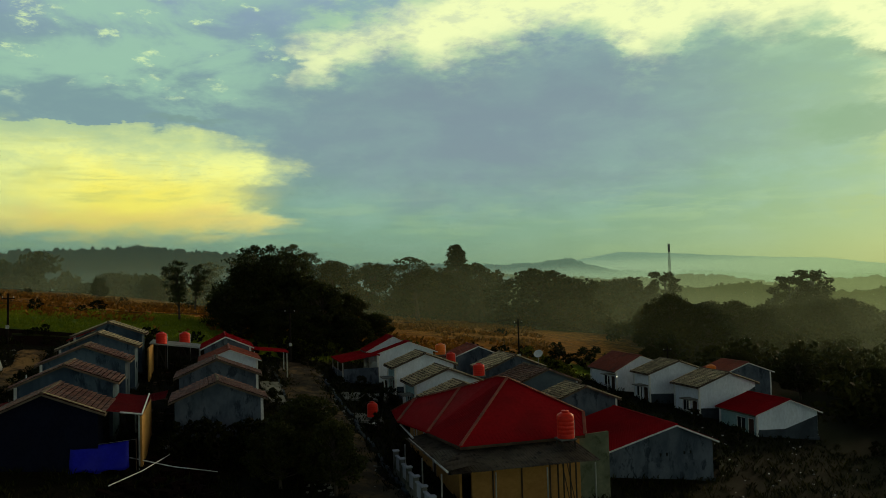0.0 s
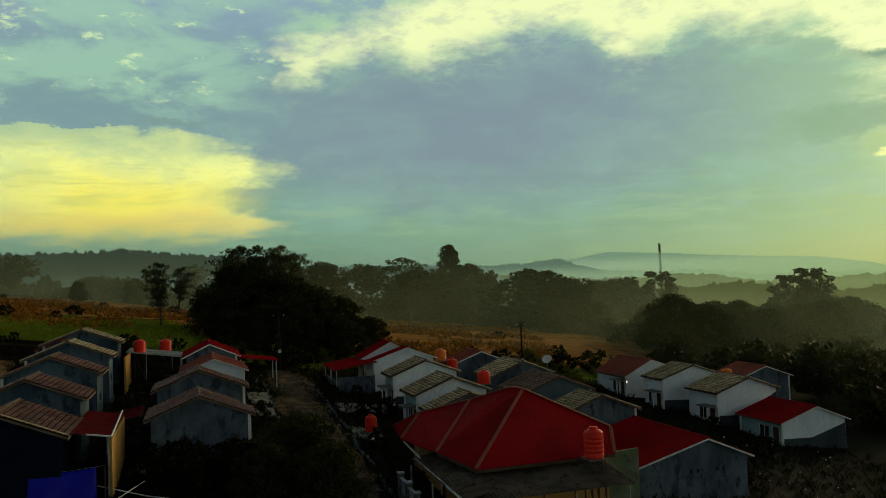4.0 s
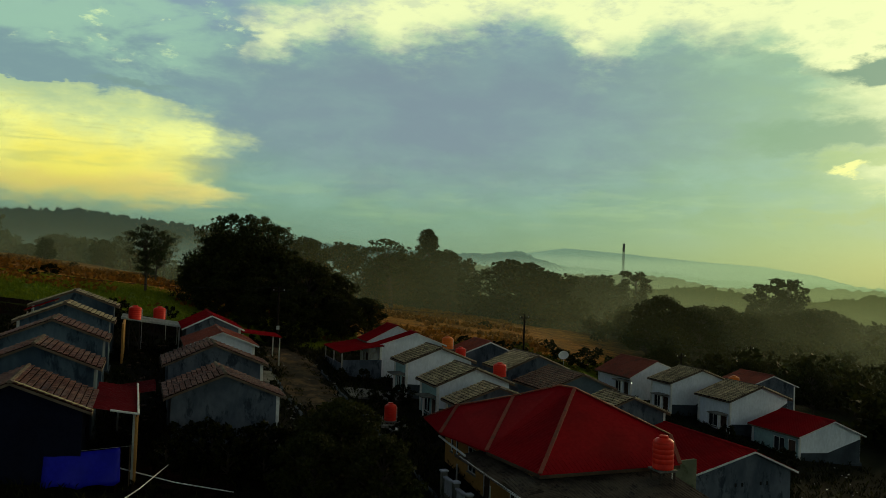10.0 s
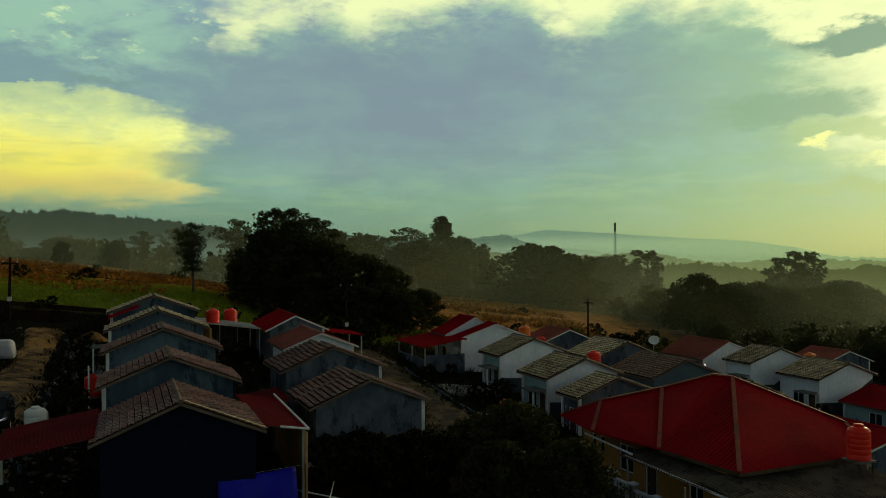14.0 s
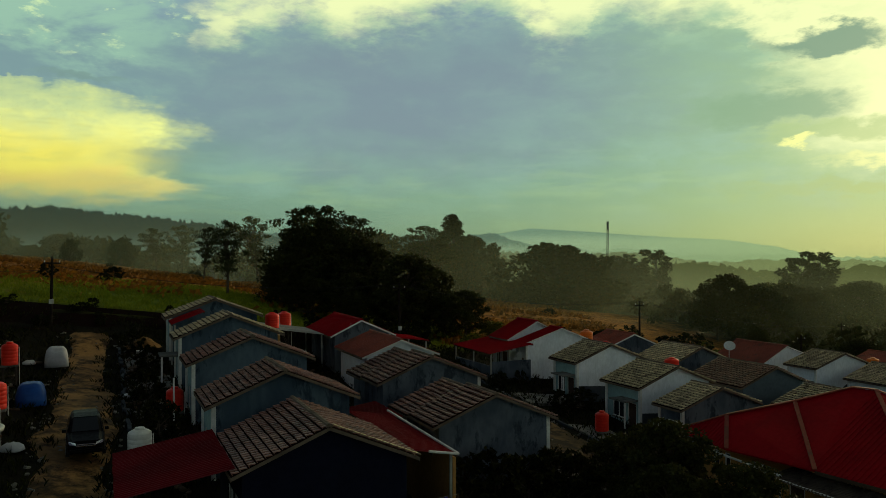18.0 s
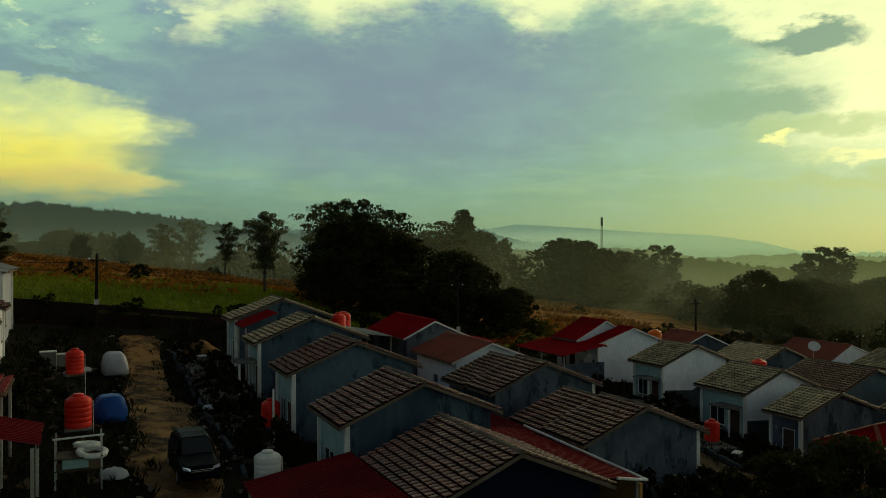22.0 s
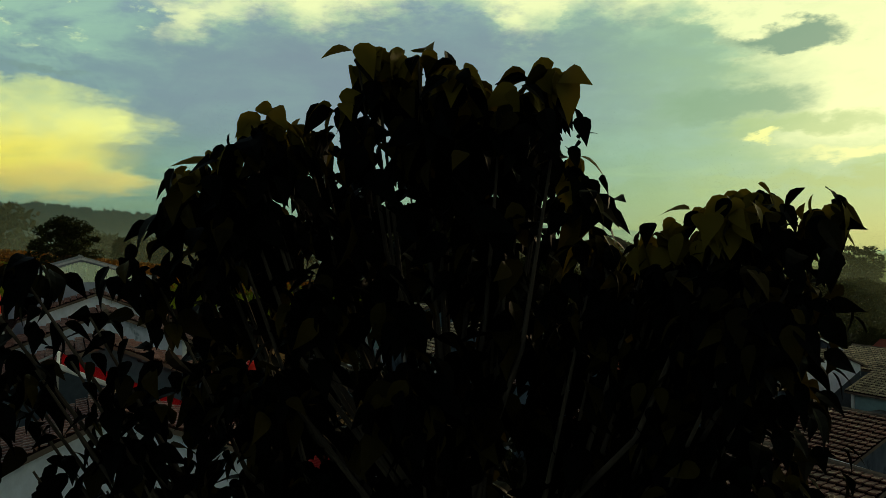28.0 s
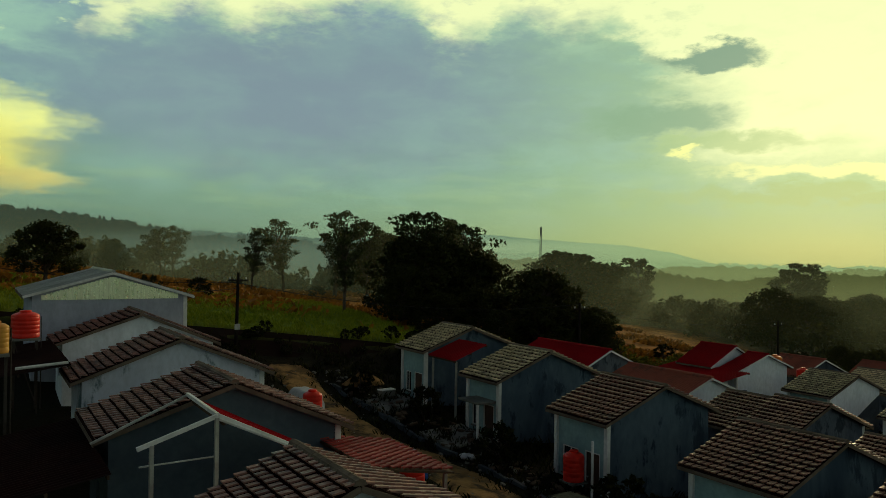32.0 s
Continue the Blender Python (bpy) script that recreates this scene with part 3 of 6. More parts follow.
        fs = [tuple(range(n - 1, -1, -1)), tuple(range(n, 2 * n))] + [(i, (i + 1) % n, n + (i + 1) % n, n + i) for i in range(n)]
        return self.add(vs, fs)

    def data(self, name, mat, smooth=False):
        me = bpy.data.meshes.new(name)
        me.from_pydata(self.v, [], self.f)
        me.materials.append(mat)
        bm = bmesh.new()
        bm.from_mesh(me)
        bmesh.ops.recalc_face_normals(bm, faces=bm.faces)
        bm.to_mesh(me)
        bm.free()
        if smooth:
            for p in me.polygons:
                p.use_smooth = True
        return me


def part(name, form, mat, parent, label="", smooth=False, at=None):
    """One mesh under a thing or a part."""
    ob = new(name, form.data(name, mat, smooth) if isinstance(form, Form) else form)
    ob.parent = parent
    if at is not None:
        ob.matrix_basis = at
    return tagged(ob, label) if label else ob


def thing(name, label, category, at=(0, 0, 0), turn=0.0, group="", kind=""):
    """An empty at the base of a thing, which parents its parts."""
    ob = new(name)
    ob.matrix_basis = pose(*at, 0, 0, turn)
    return tagged(ob, label, category, group, kind)


def solid(name, form, mat, label, category, group="", kind="", smooth=False, at=None):
    ob = new(name, form.data(name, mat, smooth))
    if at is not None:
        ob.matrix_basis = at
    return tagged(ob, label, category, group, kind)


# ---- the ground ----
def smoothstep(v, a, b):
    t = min(1.0, max(0.0, (v - a) / (b - a)))
    return t * t * (3 - 2 * t)


def land(x, y):
    """Height of the sloping hillside."""
    fy = y if y < 70 else 70 + 28 * (1 - math.exp(-(y - 70) / 28))
    if y > 52:
        # the field levels out on its upper side
        fy += (52 + 15 * (1 - math.exp(-(y - 52) / 15)) - fy) * smoothstep(-x, -34, -4)
    fy = max(fy, -70 + 0.2 * (y + 70)) if y < -70 else fy
    fx = x if x < 75 else 75 + 45 * (1 - math.exp(-(x - 75) / 45))
    fx = max(fx, -45)
    z = 0.763 - 0.117 * fx + 0.0833 * fy
    z -= smoothstep(y + 0.35 * x, 130, 270) * 12
    z -= 0.8 * smoothstep(y, 15, 26) * (1 - smoothstep(y, 34, 38.5)) * smoothstep(x, -14, -11.5) * (1 - smoothstep(x, -6.5, -4.5))
    z += smoothstep(y, 38.5, 43.5) * smoothstep(-x, -14, -4) * 1.3
    return z


def rough_land(x, y):
    return land(x, y) + 0.10 * noise.noise(Vector((x * 0.35, y * 0.35, 0))) + (0.5 * noise.noise(Vector((x * 0.04, y * 0.04, 5))) if y > 46 else 0.0)


def make_ground():
    xs = [-2500, -1200, -600, -300, -160] + list(np.arange(-100, 140.1, 2.0)) + [160, 200, 260, 340, 480, 700, 1200, 2500]
    ys = [-2500, -1000, -400, -160] + list(np.arange(-90, 160.1, 2.0)) + [175, 195, 220, 260, 320, 420, 600, 1000, 2500]
    f = Form()
    f.v = [(x, y, rough_land(x, y)) for y in ys for x in xs]
    w = len(xs)
    f.f = [(j * w + i, j * w + i + 1, (j + 1) * w + i + 1, (j + 1) * w + i) for j in range(len(ys) - 1) for i in range(w - 1)]
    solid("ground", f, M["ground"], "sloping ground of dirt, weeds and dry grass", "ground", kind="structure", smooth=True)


make_ground()


def strip(name, xa, xb, y0, y1, lift, mat, label, category, wobble=0.4):
    """A dirt lane that follows the slope, with an uneven edge."""
    f = Form()
    ys = list(np.arange(y0, y1 + 0.01, 0.8))
    n = 7
    for y in ys:
        a = xa + wobble * noise.noise(Vector((xa, y * 0.3, 3)))
        b = xb + wobble * noise.noise(Vector((xb, y * 0.3, 7)))
        for i in range(n):
            x = a + (b - a) * i / (n - 1)
            rut = -0.05 if i in (2, 4) else 0.0
            f.v.append((x, y, rough_land(x, y) + lift + rut + 0.05 * noise.noise(Vector((x, y, 1))) - (0.14 if i in (0, n - 1) else 0)))
    f.f = [(j * n + i, j * n + i + 1, (j + 1) * n + i + 1, (j + 1) * n + i) for j in range(len(ys) - 1) for i in range(n - 1)]
    return solid(name, f, mat, label, category, kind="structure", smooth=True)


strip("road_1", -9.3, -6.6, -60, 39, 0.13, M["road"], "rutted dirt lane with puddled mud", "road", 0.9)
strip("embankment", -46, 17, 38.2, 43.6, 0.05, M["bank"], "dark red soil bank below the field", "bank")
strip("road_2", 15.4, 19.4, -60, 40, 0.13, M["road_dark"], "stony dirt lane with weedy edges", "road", 0.8)


# ---- roofs ----
TILE_W, TILE_L = 0.28, 0.29


def tile_form():
    """One interlocking tile: a pan and a roll, its lower edge standing proud; x across, y down the slope."""
    prof = [(0.0, 0.002), (0.018, 0.030), (0.055, 0.032), (0.082, 0.004), (0.16, 0.012), (0.248, 0.0)]
    f = Form()
    n = len(prof)
    for y, lift in ((TILE_L * 0.0, 0.012), (TILE_L * 0.80, 0.074), (TILE_L * 0.83, 0.050), (TILE_L * 0.74, 0.0)):
        f.v += [(x, y, z + lift) for x, z in prof]
    f.f = [(r * n + i, r * n + i + 1, (r + 1) * n + i + 1, (r + 1) * n + i) for r in range(3) for i in range(n - 1)]
    return f


TILE = tile_form()
TILE_MESH = {k: TILE.data("roof_tile", M[k]) for k in ("tile", "tile_grey", "tile_red")}


def slope_frame(top, eave, along):
    """A frame on a roof slope: origin at the ridge, x along the ridge, y down the slope, z out of it."""
    top, eave, along = Vector(top), Vector(eave), Vector(along).normalized()
    down = (eave - top).normalized()
    out = along.cross(down)
    if out.z < 0:
        out = -out
    m = Matrix((along, down, out)).transposed().to_4x4()
    return Matrix.Translation(top) @ m, (eave - top).length


def tiled(parent, top, eave, length, mat, each):
    """Tiles over one slope, course by course."""
    m, run = slope_frame(top, eave, (0, 1, 0))
    rows, cols = max(1, round(run / TILE_L)), max(1, round(length / TILE_W))
    sx, sy = length / (cols * TILE_W), run / (rows * TILE_L)
    if each:
        for r in range(rows):
            for c in range(cols):
                t = part("roof_tile", TILE_MESH[mat], None, parent)
                j = random.uniform(-0.008, 0.008)
                t.matrix_basis = m @ pose(c * TILE_W * sx, r * TILE_L * sy + j, 0.03 + random.uniform(0, 0.01), random.uniform(-0.8, 0.8), 0, random.uniform(-0.8, 0.8)) @ Matrix.Diagonal((sx, sy, 1, 1))
    else:
        f = Form()
        base = np.array(TILE.v)
        for r in range(rows):
            for c in range(cols):
                v = base * (sx, sy, 1) + (c * TILE_W * sx, r * TILE_L * sy, 0.03 + random.uniform(0, 0.012))
                f.add(v, TILE.f)
        ob = part("roof_tiles", f, M[mat], parent)
        ob.matrix_basis = m
        tagged(ob, kind="stuff")


def sheet_form(length, run, pitch=0.19, h=0.035):
    """A corrugated sheet, x along the eave, y down the slope."""
    f = Form()
    n = max(2, round(length / pitch))
    p = length / n
    xs = []
    for i in range(n):
        xs += [(i * p, 0.0), (i * p + p * 0.55, 0.0), (i * p + p * 0.68, h), (i * p + p * 0.87, h)]
    xs.append((length, 0.0))
    k = len(xs)
    for y in (0.0, run):
        f.v += [(x, y, z) for x, z in xs]
    f.v += [(x, run, z - 0.012) for x, z in xs] + [(x, 0, z - 0.012) for x, z in xs]
    f.f = [(i, i + 1, k + i + 1, k + i) for i in range(k - 1)] + [(k + i, k + i + 1, 2 * k + i + 1, 2 * k + i) for i in range(k - 1)]
    f.f += [(2 * k + i, 2 * k + i + 1, 3 * k + i + 1, 3 * k + i) for i in range(k - 1)]
    return f


def sheeted(parent, top, eave, along, length, mat, width=0.95):
    """Metal sheets laid side by side over one slope."""
    m, run = slope_frame(top, eave, along)
    n = max(1, round(length / width))
    me = sheet_form(length / n + 0.03, run).data("roof_sheet", mat)
    for i in range(n):
        part("roof_sheet", me, None, parent, at=m @ pose(i * length / n, random.uniform(-0.015, 0.015), 0.02 + 0.006 * (i % 2)))


# ---- houses ----
def wall_with_openings(f, a, b, z0, z1, holes, thick):
    """A straight wall along y from a to b at x = 0..thick, with holes (y0, y1, z0, z1)."""
    cuts = sorted({a, b, *[h[0] for h in holes], *[h[1] for h in holes]})
    for p, q in zip(cuts, cuts[1:]):
        here = [h for h in holes if h[0] <= p and q <= h[1]]
        z = z0
        for h in sorted(here, key=lambda h: h[2]):
            if h[2] > z:
                f.box(0, thick, p, q, z, h[2])
            z = h[3]
        f.box(0, thick, p, q, z, z1)


def add_window(parent, x, y, z, w, h, side, panes=2):
    """A framed window in a wall that faces x; side is the way it looks."""
    win = new("window")
    win.parent = parent
    win.matrix_basis = pose(x, y, z)
    f = Form()
    d = 0.07
    f.box(-d / 2, d / 2, 0, 0.06, 0, h, 0.008)
    f.box(-d / 2, d / 2, w - 0.06, w, 0, h, 0.008)
    f.box(-d / 2, d / 2, 0.06, w - 0.06, 0, 0.06, 0.008)
    f.box(-d / 2, d / 2, 0.06, w - 0.06, h - 0.06, h, 0.008)
    for i in range(1, panes):
        f.box(-d / 2, d / 2, w * i / panes - 0.025, w * i / panes + 0.025, 0.06, h - 0.06)
    part("frame", f, M["white"], win, "white window frame")
    for i in range(panes):
        part("pane", Form().box(-0.004, 0.004, w * i / panes + 0.03, w * (i + 1) / panes - 0.03, 0.06, h - 0.06), M["glass"], win)
    part("sill", Form().box(-0.05 + side * 0.06, 0.05 + side * 0.06, -0.06, w + 0.06, -0.07, 0.0, 0.01), M["concrete"], win)


def add_door(parent, x, y, z, w, h, side):
    door = part("door", Form().box(-0.025, 0.025, 0.05, w - 0.05, 0.0, h - 0.05, 0.006).box(-0.035, 0.035, 0.15, w - 0.15, 0.2, h * 0.45, 0.01).box(-0.035, 0.035, 0.15, w - 0.15, h * 0.5, h - 0.25, 0.01), M["door"], parent, at=pose(x, y, z))
    part("door_frame", Form().box(-0.06, 0.06, 0, 0.05, 0, h).box(-0.06, 0.06, w - 0.05, w, 0, h).box(-0.06, 0.06, 0.05, w - 0.05, h - 0.05, h), M["white"], door)
    part("handle", Form().box(side * 0.05 - 0.02, side * 0.05 + 0.02, w - 0.2, w - 0.08, 0.95, 0.99, 0.008), M["steel"], door, "steel handle")


def house(label, x, y0, y1, apex, left, right, wall, roof, street=-1, each=0, group="houses", low=None, porch=False, ground=None, wall_front=None, over=0.28, vents=False, roof_kind="tile"):
    """A gabled house: the ridge runs along y at x; left and right are (distance, height) of the eaves."""
    g = ground if ground is not None else min(land(x, y0), land(x, y1)) - 0.15
    h = thing("house", label, "house", (x, y0, g), group=group)
    L = y1 - y0
    (dl, zl), (dr, zr) = left, right
    A, ZL, ZR = apex - g, zl - g, zr - g
    t = 0.13
    inl, inr = -dl + 0.38, dr - 0.38
    pl = lambda xx: A - (A - ZL) * (-xx) / dl if xx < 0 else A - (A - ZR) * xx / dr
    ga = over
    for y, nm in ((ga, "gable_wall"), (L - ga - t, "gable_wall")):
        o = [(inl, y, -0.3), (inr, y, -0.3), (inr, y, pl(inr) - 0.07), (0, y, A - 0.07), (inl, y, pl(inl) - 0.07)]
        part(nm, Form().slab(o, (0, t, 0)), M[wall], h)
    holes_s = [(ga + t + 0.35, ga + t + 1.25, 0.12, 2.15), (ga + t + 1.65, min(L - ga - t - 0.3, ga + t + 2.95), 0.95, 2.1)]
    sx = inl if street < 0 else inr
    fw = M[wall_front or wall]
    for s, xx in ((-1, inl), (1, inr)):
        f = Form()
        top = pl(xx + (0 if s < 0 else 0)) - 0.07
        holes = [q for q in holes_s if q[3] < top - 0.1] if s == street else [(L * 0.5 - 0.3, L * 0.5 + 0.3, 1.5, 2.0)]
        wall_with_openings(f, ga + t, L - ga - t, -0.3, top, holes, t)
        ob = part("side_wall", f, fw if s == street else M[wall], h, at=pose(xx if s < 0 else xx - t, 0, 0))
    wx = inl + t / 2 if street < 0 else inr - t / 2
    add_door(h, wx, holes_s[0][0], 0.12, 0.9, 2.03, street)
    add_window(h, wx, holes_s[1][0], 0.95, holes_s[1][1] - holes_s[1][0], 1.15, street)
    # pillars where the gable walls meet the front
    for y in (ga - 0.03, L - ga - 0.17) if wall != "wall_navy" else ():
        a = sx - 0.1 if street < 0 else sx - 0.08
        part("corner_pillar", Form().box(a, a + 0.18, y, y + 0.2, -0.3, pl(sx) - 0.1, 0.01), M["white"], h, "white corner pillar")
    part("plinth", Form().box(inl - 0.12, inr + 0.12, ga - 0.12, L - ga + 0.12, -0.6, 0.06, 0.02), M["cement"], h)
    part("ceiling_board", Form().box(inl + t, inr - t, ga + t, L - ga - t, min(pl(inl), pl(inr)) - 0.3, min(pl(inl), pl(inr)) - 0.26), M["white"], h)
    for s, d, z in ((-1, dl, ZL), (1, dr, ZR)):
        o = [(0, 0, A), (0, L, A), (s * d, L, z), (s * d, 0, z)]
        part("roof_deck", Form().slab(o, (0, 0, -0.05)), M["felt"], h)
        if roof_kind == "tile":
            tiled(h, (0, 0, A), (s * d, 0, z), L, roof, each and s == each)
        else:
            sheeted(h, (0, 0, A), (s * d, 0, z), (0, 1, 0), L, M[roof])
        for y in (-0.03, L):
            part("barge_board", Form().beam((0, y + 0.015, A - 0.04), (s * d, y + 0.015, z - 0.04), 0.03, 0.11, 0.006), M["ridge" if roof_kind == "tile" else "white"], h)
        part("fascia", Form().box(s * d - 0.015, s * d + 0.015, 0, L, z - 0.13, z + 0.0, 0.004), M["ridge"], h)
    n = max(1, round(L / 0.4))
    cap = Form()
    prof = [(-0.13, -0.05), (-0.09, 0.04), (0, 0.075), (0.09, 0.04), (0.13, -0.05)]
    for yy, k in ((0, 1.0), (L / n + 0.03, 0.88)):
        cap.v += [(px * k, yy, pz * k) for px, pz in prof]
    cap.f = [(i, i + 1, 6 + i, 5 + i) for i in range(4)] + [(0, 1, 2, 3, 4), (5, 6, 7, 8, 9)]
    me = cap.data("ridge_tile", M["ridge"] if roof_kind == "tile" else M[roof])
    for i in range(n):
        part("ridge_tile", me, None, h, at=pose(0, i * L / n, A + 0.06))
    if low:
        # bare render on the lower part of the gable wall
        o = [(inl + 0.02, ga - 0.012, -0.3), (inr - 0.02, ga - 0.012, -0.3), (inr - 0.02, ga - 0.012, pl(inr) - 0.45), (inl + (inr - inl) * 0.45, ga - 0.012, low * 0.9), (inl + 0.02, ga - 0.012, low)]
        part("render_patch", Form().slab(o, (0, 0.02, 0)), M["cement"], h, "bare grey cement render")
    if vents:
        for k in (-1.2, -0.7, 0.7, 1.2):
            part("vent", Form().box(k - 0.07, k + 0.07, ga - 0.02, ga + 0.01, 1.9, 2.12), M["rubber"], h)
    if porch:
        px = sx + street * 1.1
        part("porch_canopy", Form().box(min(sx, px), max(sx, px), ga + 0.3, ga + 2.0, 2.32, 2.42, 0.01), M["concrete"], h, "thin concrete porch canopy")
        part("porch_post", Form().box(px - street * 0.12 - 0.05, px - street * 0.12 + 0.05, ga + 0.35, ga + 0.45, -0.3, 2.32, 0.01), M["white"], h)
        part("porch_floor", Form().box(min(sx, px) - 0.1, max(sx, px) + 0.1, ga + 0.1, ga + 2.6, -0.5, 0.08, 0.02), M["concrete"], h)
    return h


ROW = "houses in rows"
blue = "blue-grey plastered house with a brown tiled gable roof"
grey = "stained grey plastered house with a brown tiled roof"
white = "white plastered house with a grey tiled roof"
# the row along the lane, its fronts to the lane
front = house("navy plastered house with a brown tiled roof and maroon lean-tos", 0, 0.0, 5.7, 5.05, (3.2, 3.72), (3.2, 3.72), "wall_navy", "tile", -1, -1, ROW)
g0 = min(land(0, 0.0), land(0, 5.7)) - 0.15
part("verge_cap", Form().beam((0.15, 0.12, 5.05 - g0 + 0.07), (3.25, 0.12, 3.70 - g0 + 0.12), 0.20, 0.03, 0.008), M["verge"], front, "flat verge capping coloured pale as if sunlit")
house(blue, 0, 7.0, 11.2, 5.95, (3.2, 4.65), (3.2, 4.65), "wall_blue", "tile", -1, -1, ROW, wall_front="wall_teal")
house(blue, 0, 14.8, 18.6, 6.6, (3.2, 5.33), (3.2, 5.33), "wall_blue", "tile", -1, -1, ROW, wall_front="wall_teal")
house(blue, 0, 22.3, 25.7, 7.15, (3.2, 5.86), (3.2, 5.86), "wall_blue", "tile_grey", -1, -1, ROW, wall_front="wall_teal", porch=True)
house("blue-grey plastered house with a grey tiled roof by the field", 0, 29.4, 32.8, 7.7, (3.2, 6.5), (3.2, 6.5), "wall_blue", "tile_grey", -1, 0, ROW, wall_front="wall_teal")
# the row behind it, its fronts to the second lane
house(grey, 9.3, 6.1, 9.2, 4.45, (3.07, 3.22), (3.2, 3.15), "wall_grey", "tile", 1, -1, ROW)
house(grey, 9.3, 13.7, 16.6, 5.22, (3.07, 3.93), (3.3, 3.9), "wall_grey", "tile", 1, -1, ROW)
house("grey plastered back house with a brown tiled roof", 9.2, 9.3, 12.0, 4.3, (3.0, 3.12), (2.6, 3.2), "wall_grey", "tile", 1, 0, ROW)
house("grey plastered back house with a brown tiled roof", 9.2, 16.7, 19.4, 5.05, (3.0, 3.85), (2.6, 3.9), "wall_grey", "tile", 1, 0, ROW)
house("white plastered house with a faded red sheet roof", 10.4, 21.4, 27.8, 5.3, (2.6, 4.3), (2.6, 4.3), "wall_white", "metal_rust", 1, 0, ROW, roof_kind="sheet")
house("grey house with a bright red sheet metal roof", 10.2, 29.2, 36.6, 5.95, (2.3, 4.85), (2.6, 4.8), "wall_grey", "metal_red", 1, 0, ROW, roof_kind="sheet")
# the white row past the second lane
house("low grey house with a grey tiled roof", 28.1, 12.4, 15.2, 2.45, (3.2, 1.3), (3.2, 1.3), "wall_grey", "tile_grey", -1, 0, ROW)
house(white, 28.1, 16.5, 20.9, 3.2, (3.2, 1.95), (3.2, 1.95), "wall_white", "tile_grey", -1, 0, ROW, low=1.6, wall_front="wall_teal", porch=True)
house(white, 28.1, 24.0, 27.8, 3.88, (3.2, 2.65), (3.2, 2.65), "wall_white", "tile_grey", -1, 0, ROW, low=1.6, wall_front="wall_teal", porch=True)
house("white plastered house with a red sheet roof", 28.4, 31.5, 33.4, 4.45, (3.6, 3.3), (3.0, 3.3), "wall_white", "metal_red", -1, 0, ROW, roof_kind="sheet")
house("taller white house part with a red sheet roof", 27.2, 33.5, 37.0, 4.9, (2.9, 3.45), (2.9, 3.45), "wall_white", "metal_red", -1, 0, ROW, roof_kind="sheet")
# back to back with it
house("grey house with a weathered grey tiled roof", 37.6, 25.0, 30.0, 3.1, (3.2, 1.8), (3.2, 1.8), "wall_grey", "tile_grey", 1, 0, ROW)
house("slate grey gabled house with a red-brown tiled roof", 37.6, 17.3, 23.2, 2.5, (3.3, 1.25), (3.2, 1.2), "wall_slate", "tile", 1, 0, ROW)
house("grey house with a weathered grey tiled roof", 38.3, 11.4, 15.4, 1.65, (3.3, 0.45), (3.2, 0.4), "wall_grey", "tile_grey", 1, 0, ROW)
house("house with a rust red sheet roof near the field", 36.0, 31.8, 36.0, 3.6, (3.2, 2.4), (3.2, 2.3), "wall_grey", "metal_rust", 1, 0, ROW, roof_kind="sheet")
# the lower row down the slope
house(white, 59.7, 22.1, 27.2, 0.4, (3.8, -0.9), (3.6, -0.9), "wall_white", "tile_grey", -1, 0, ROW, low=1.5, porch=True)
house(white, 58.1, 28.7, 32.6, 1.1, (3.9, -0.15), (3.4, -0.1), "wall_white", "tile_grey", -1, 0, ROW, low=1.5, porch=True)
house("white house with a rust red sheet roof and porch lamp", 56.7, 34.4, 41.4, 1.25, (3.4, -0.43), (4.4, -0.3), "wall_white", "metal_rust", -1, 0, ROW, roof_kind="sheet", porch=True)
house("house with a rust red sheet roof down the slope", 66.5, 28.0, 33.0, 0.5, (3.4, -0.6), (3.4, -0.7), "wall_grey", "metal_rust", 1, 0, ROW, roof_kind="sheet")
house("small pale blue house with a red sheet metal roof", 61.1, 15.0, 21.2, -1.5, (3.9, -2.7), (3.6, -2.9), "wall_white", "metal_red", -1, 0, ROW, wall_front="wall_teal", roof_kind="sheet", low=1.2)
house("grey plastered house with a wide red sheet metal roof", 40.2, 1.3, 10.4, 0.05, (5.9, -1.5), (3.4, -1.35), "wall_grey", "metal_red", -1, 0, ROW, roof_kind="sheet", vents=True)
# the row on the upper side of the lane
house("white plastered house with a brown tiled roof", -18.5, 4.1, 7.45, 7.85, (3.6, 6.3), (3.6, 6.35), "wall_white", "tile", 1, -1, ROW)
house("slate grey house with a brown tiled roof", -18.4, 12.2, 16.2, 8.4, (3.4, 7.25), (3.4, 6.95), "wall_slate", "tile", 1, -1, ROW)
house("flaking white house with a rusty tiled roof", -18.1, 19.8, 23.6, 8.8, (3.5, 7.5), (3.3, 7.45), "wall_flaked", "tile", 1, 0, ROW)
house("white plastered house with a dark tiled roof", -18.2, 26.8, 30.2, 9.17, (3.4, 8.0), (3.3, 7.8), "wall_white", "tile", 1, 0, ROW)
store = house("tall white building with a zinc clad gable", -18.8, 31.0, 38.5, 10.8, (3.7, 9.75), (3.7, 9.65), "wall_pale", "metal_grey", 1, 0, ROW, roof_kind="sheet")
gab = Form()
for i in range(32):
    xx = -2.95 + i * 0.185
    top = 10.8 - land(-18.8, 31.0) - 0.05 - abs(xx + 0.09) * 0.285
    base_z = 9.55 - land(-18.8, 31.0) + 0.15
    gab.box(xx, xx + 0.13, 0.22, 0.27, base_z, max(base_z + 0.03, top + 0.0))
    gab.box(xx + 0.13, xx + 0.185, 0.245, 0.275, base_z, max(base_z + 0.03, top))
part("gable_cladding", gab, M["zinc_bright"], store, "ribbed zinc gable cladding")


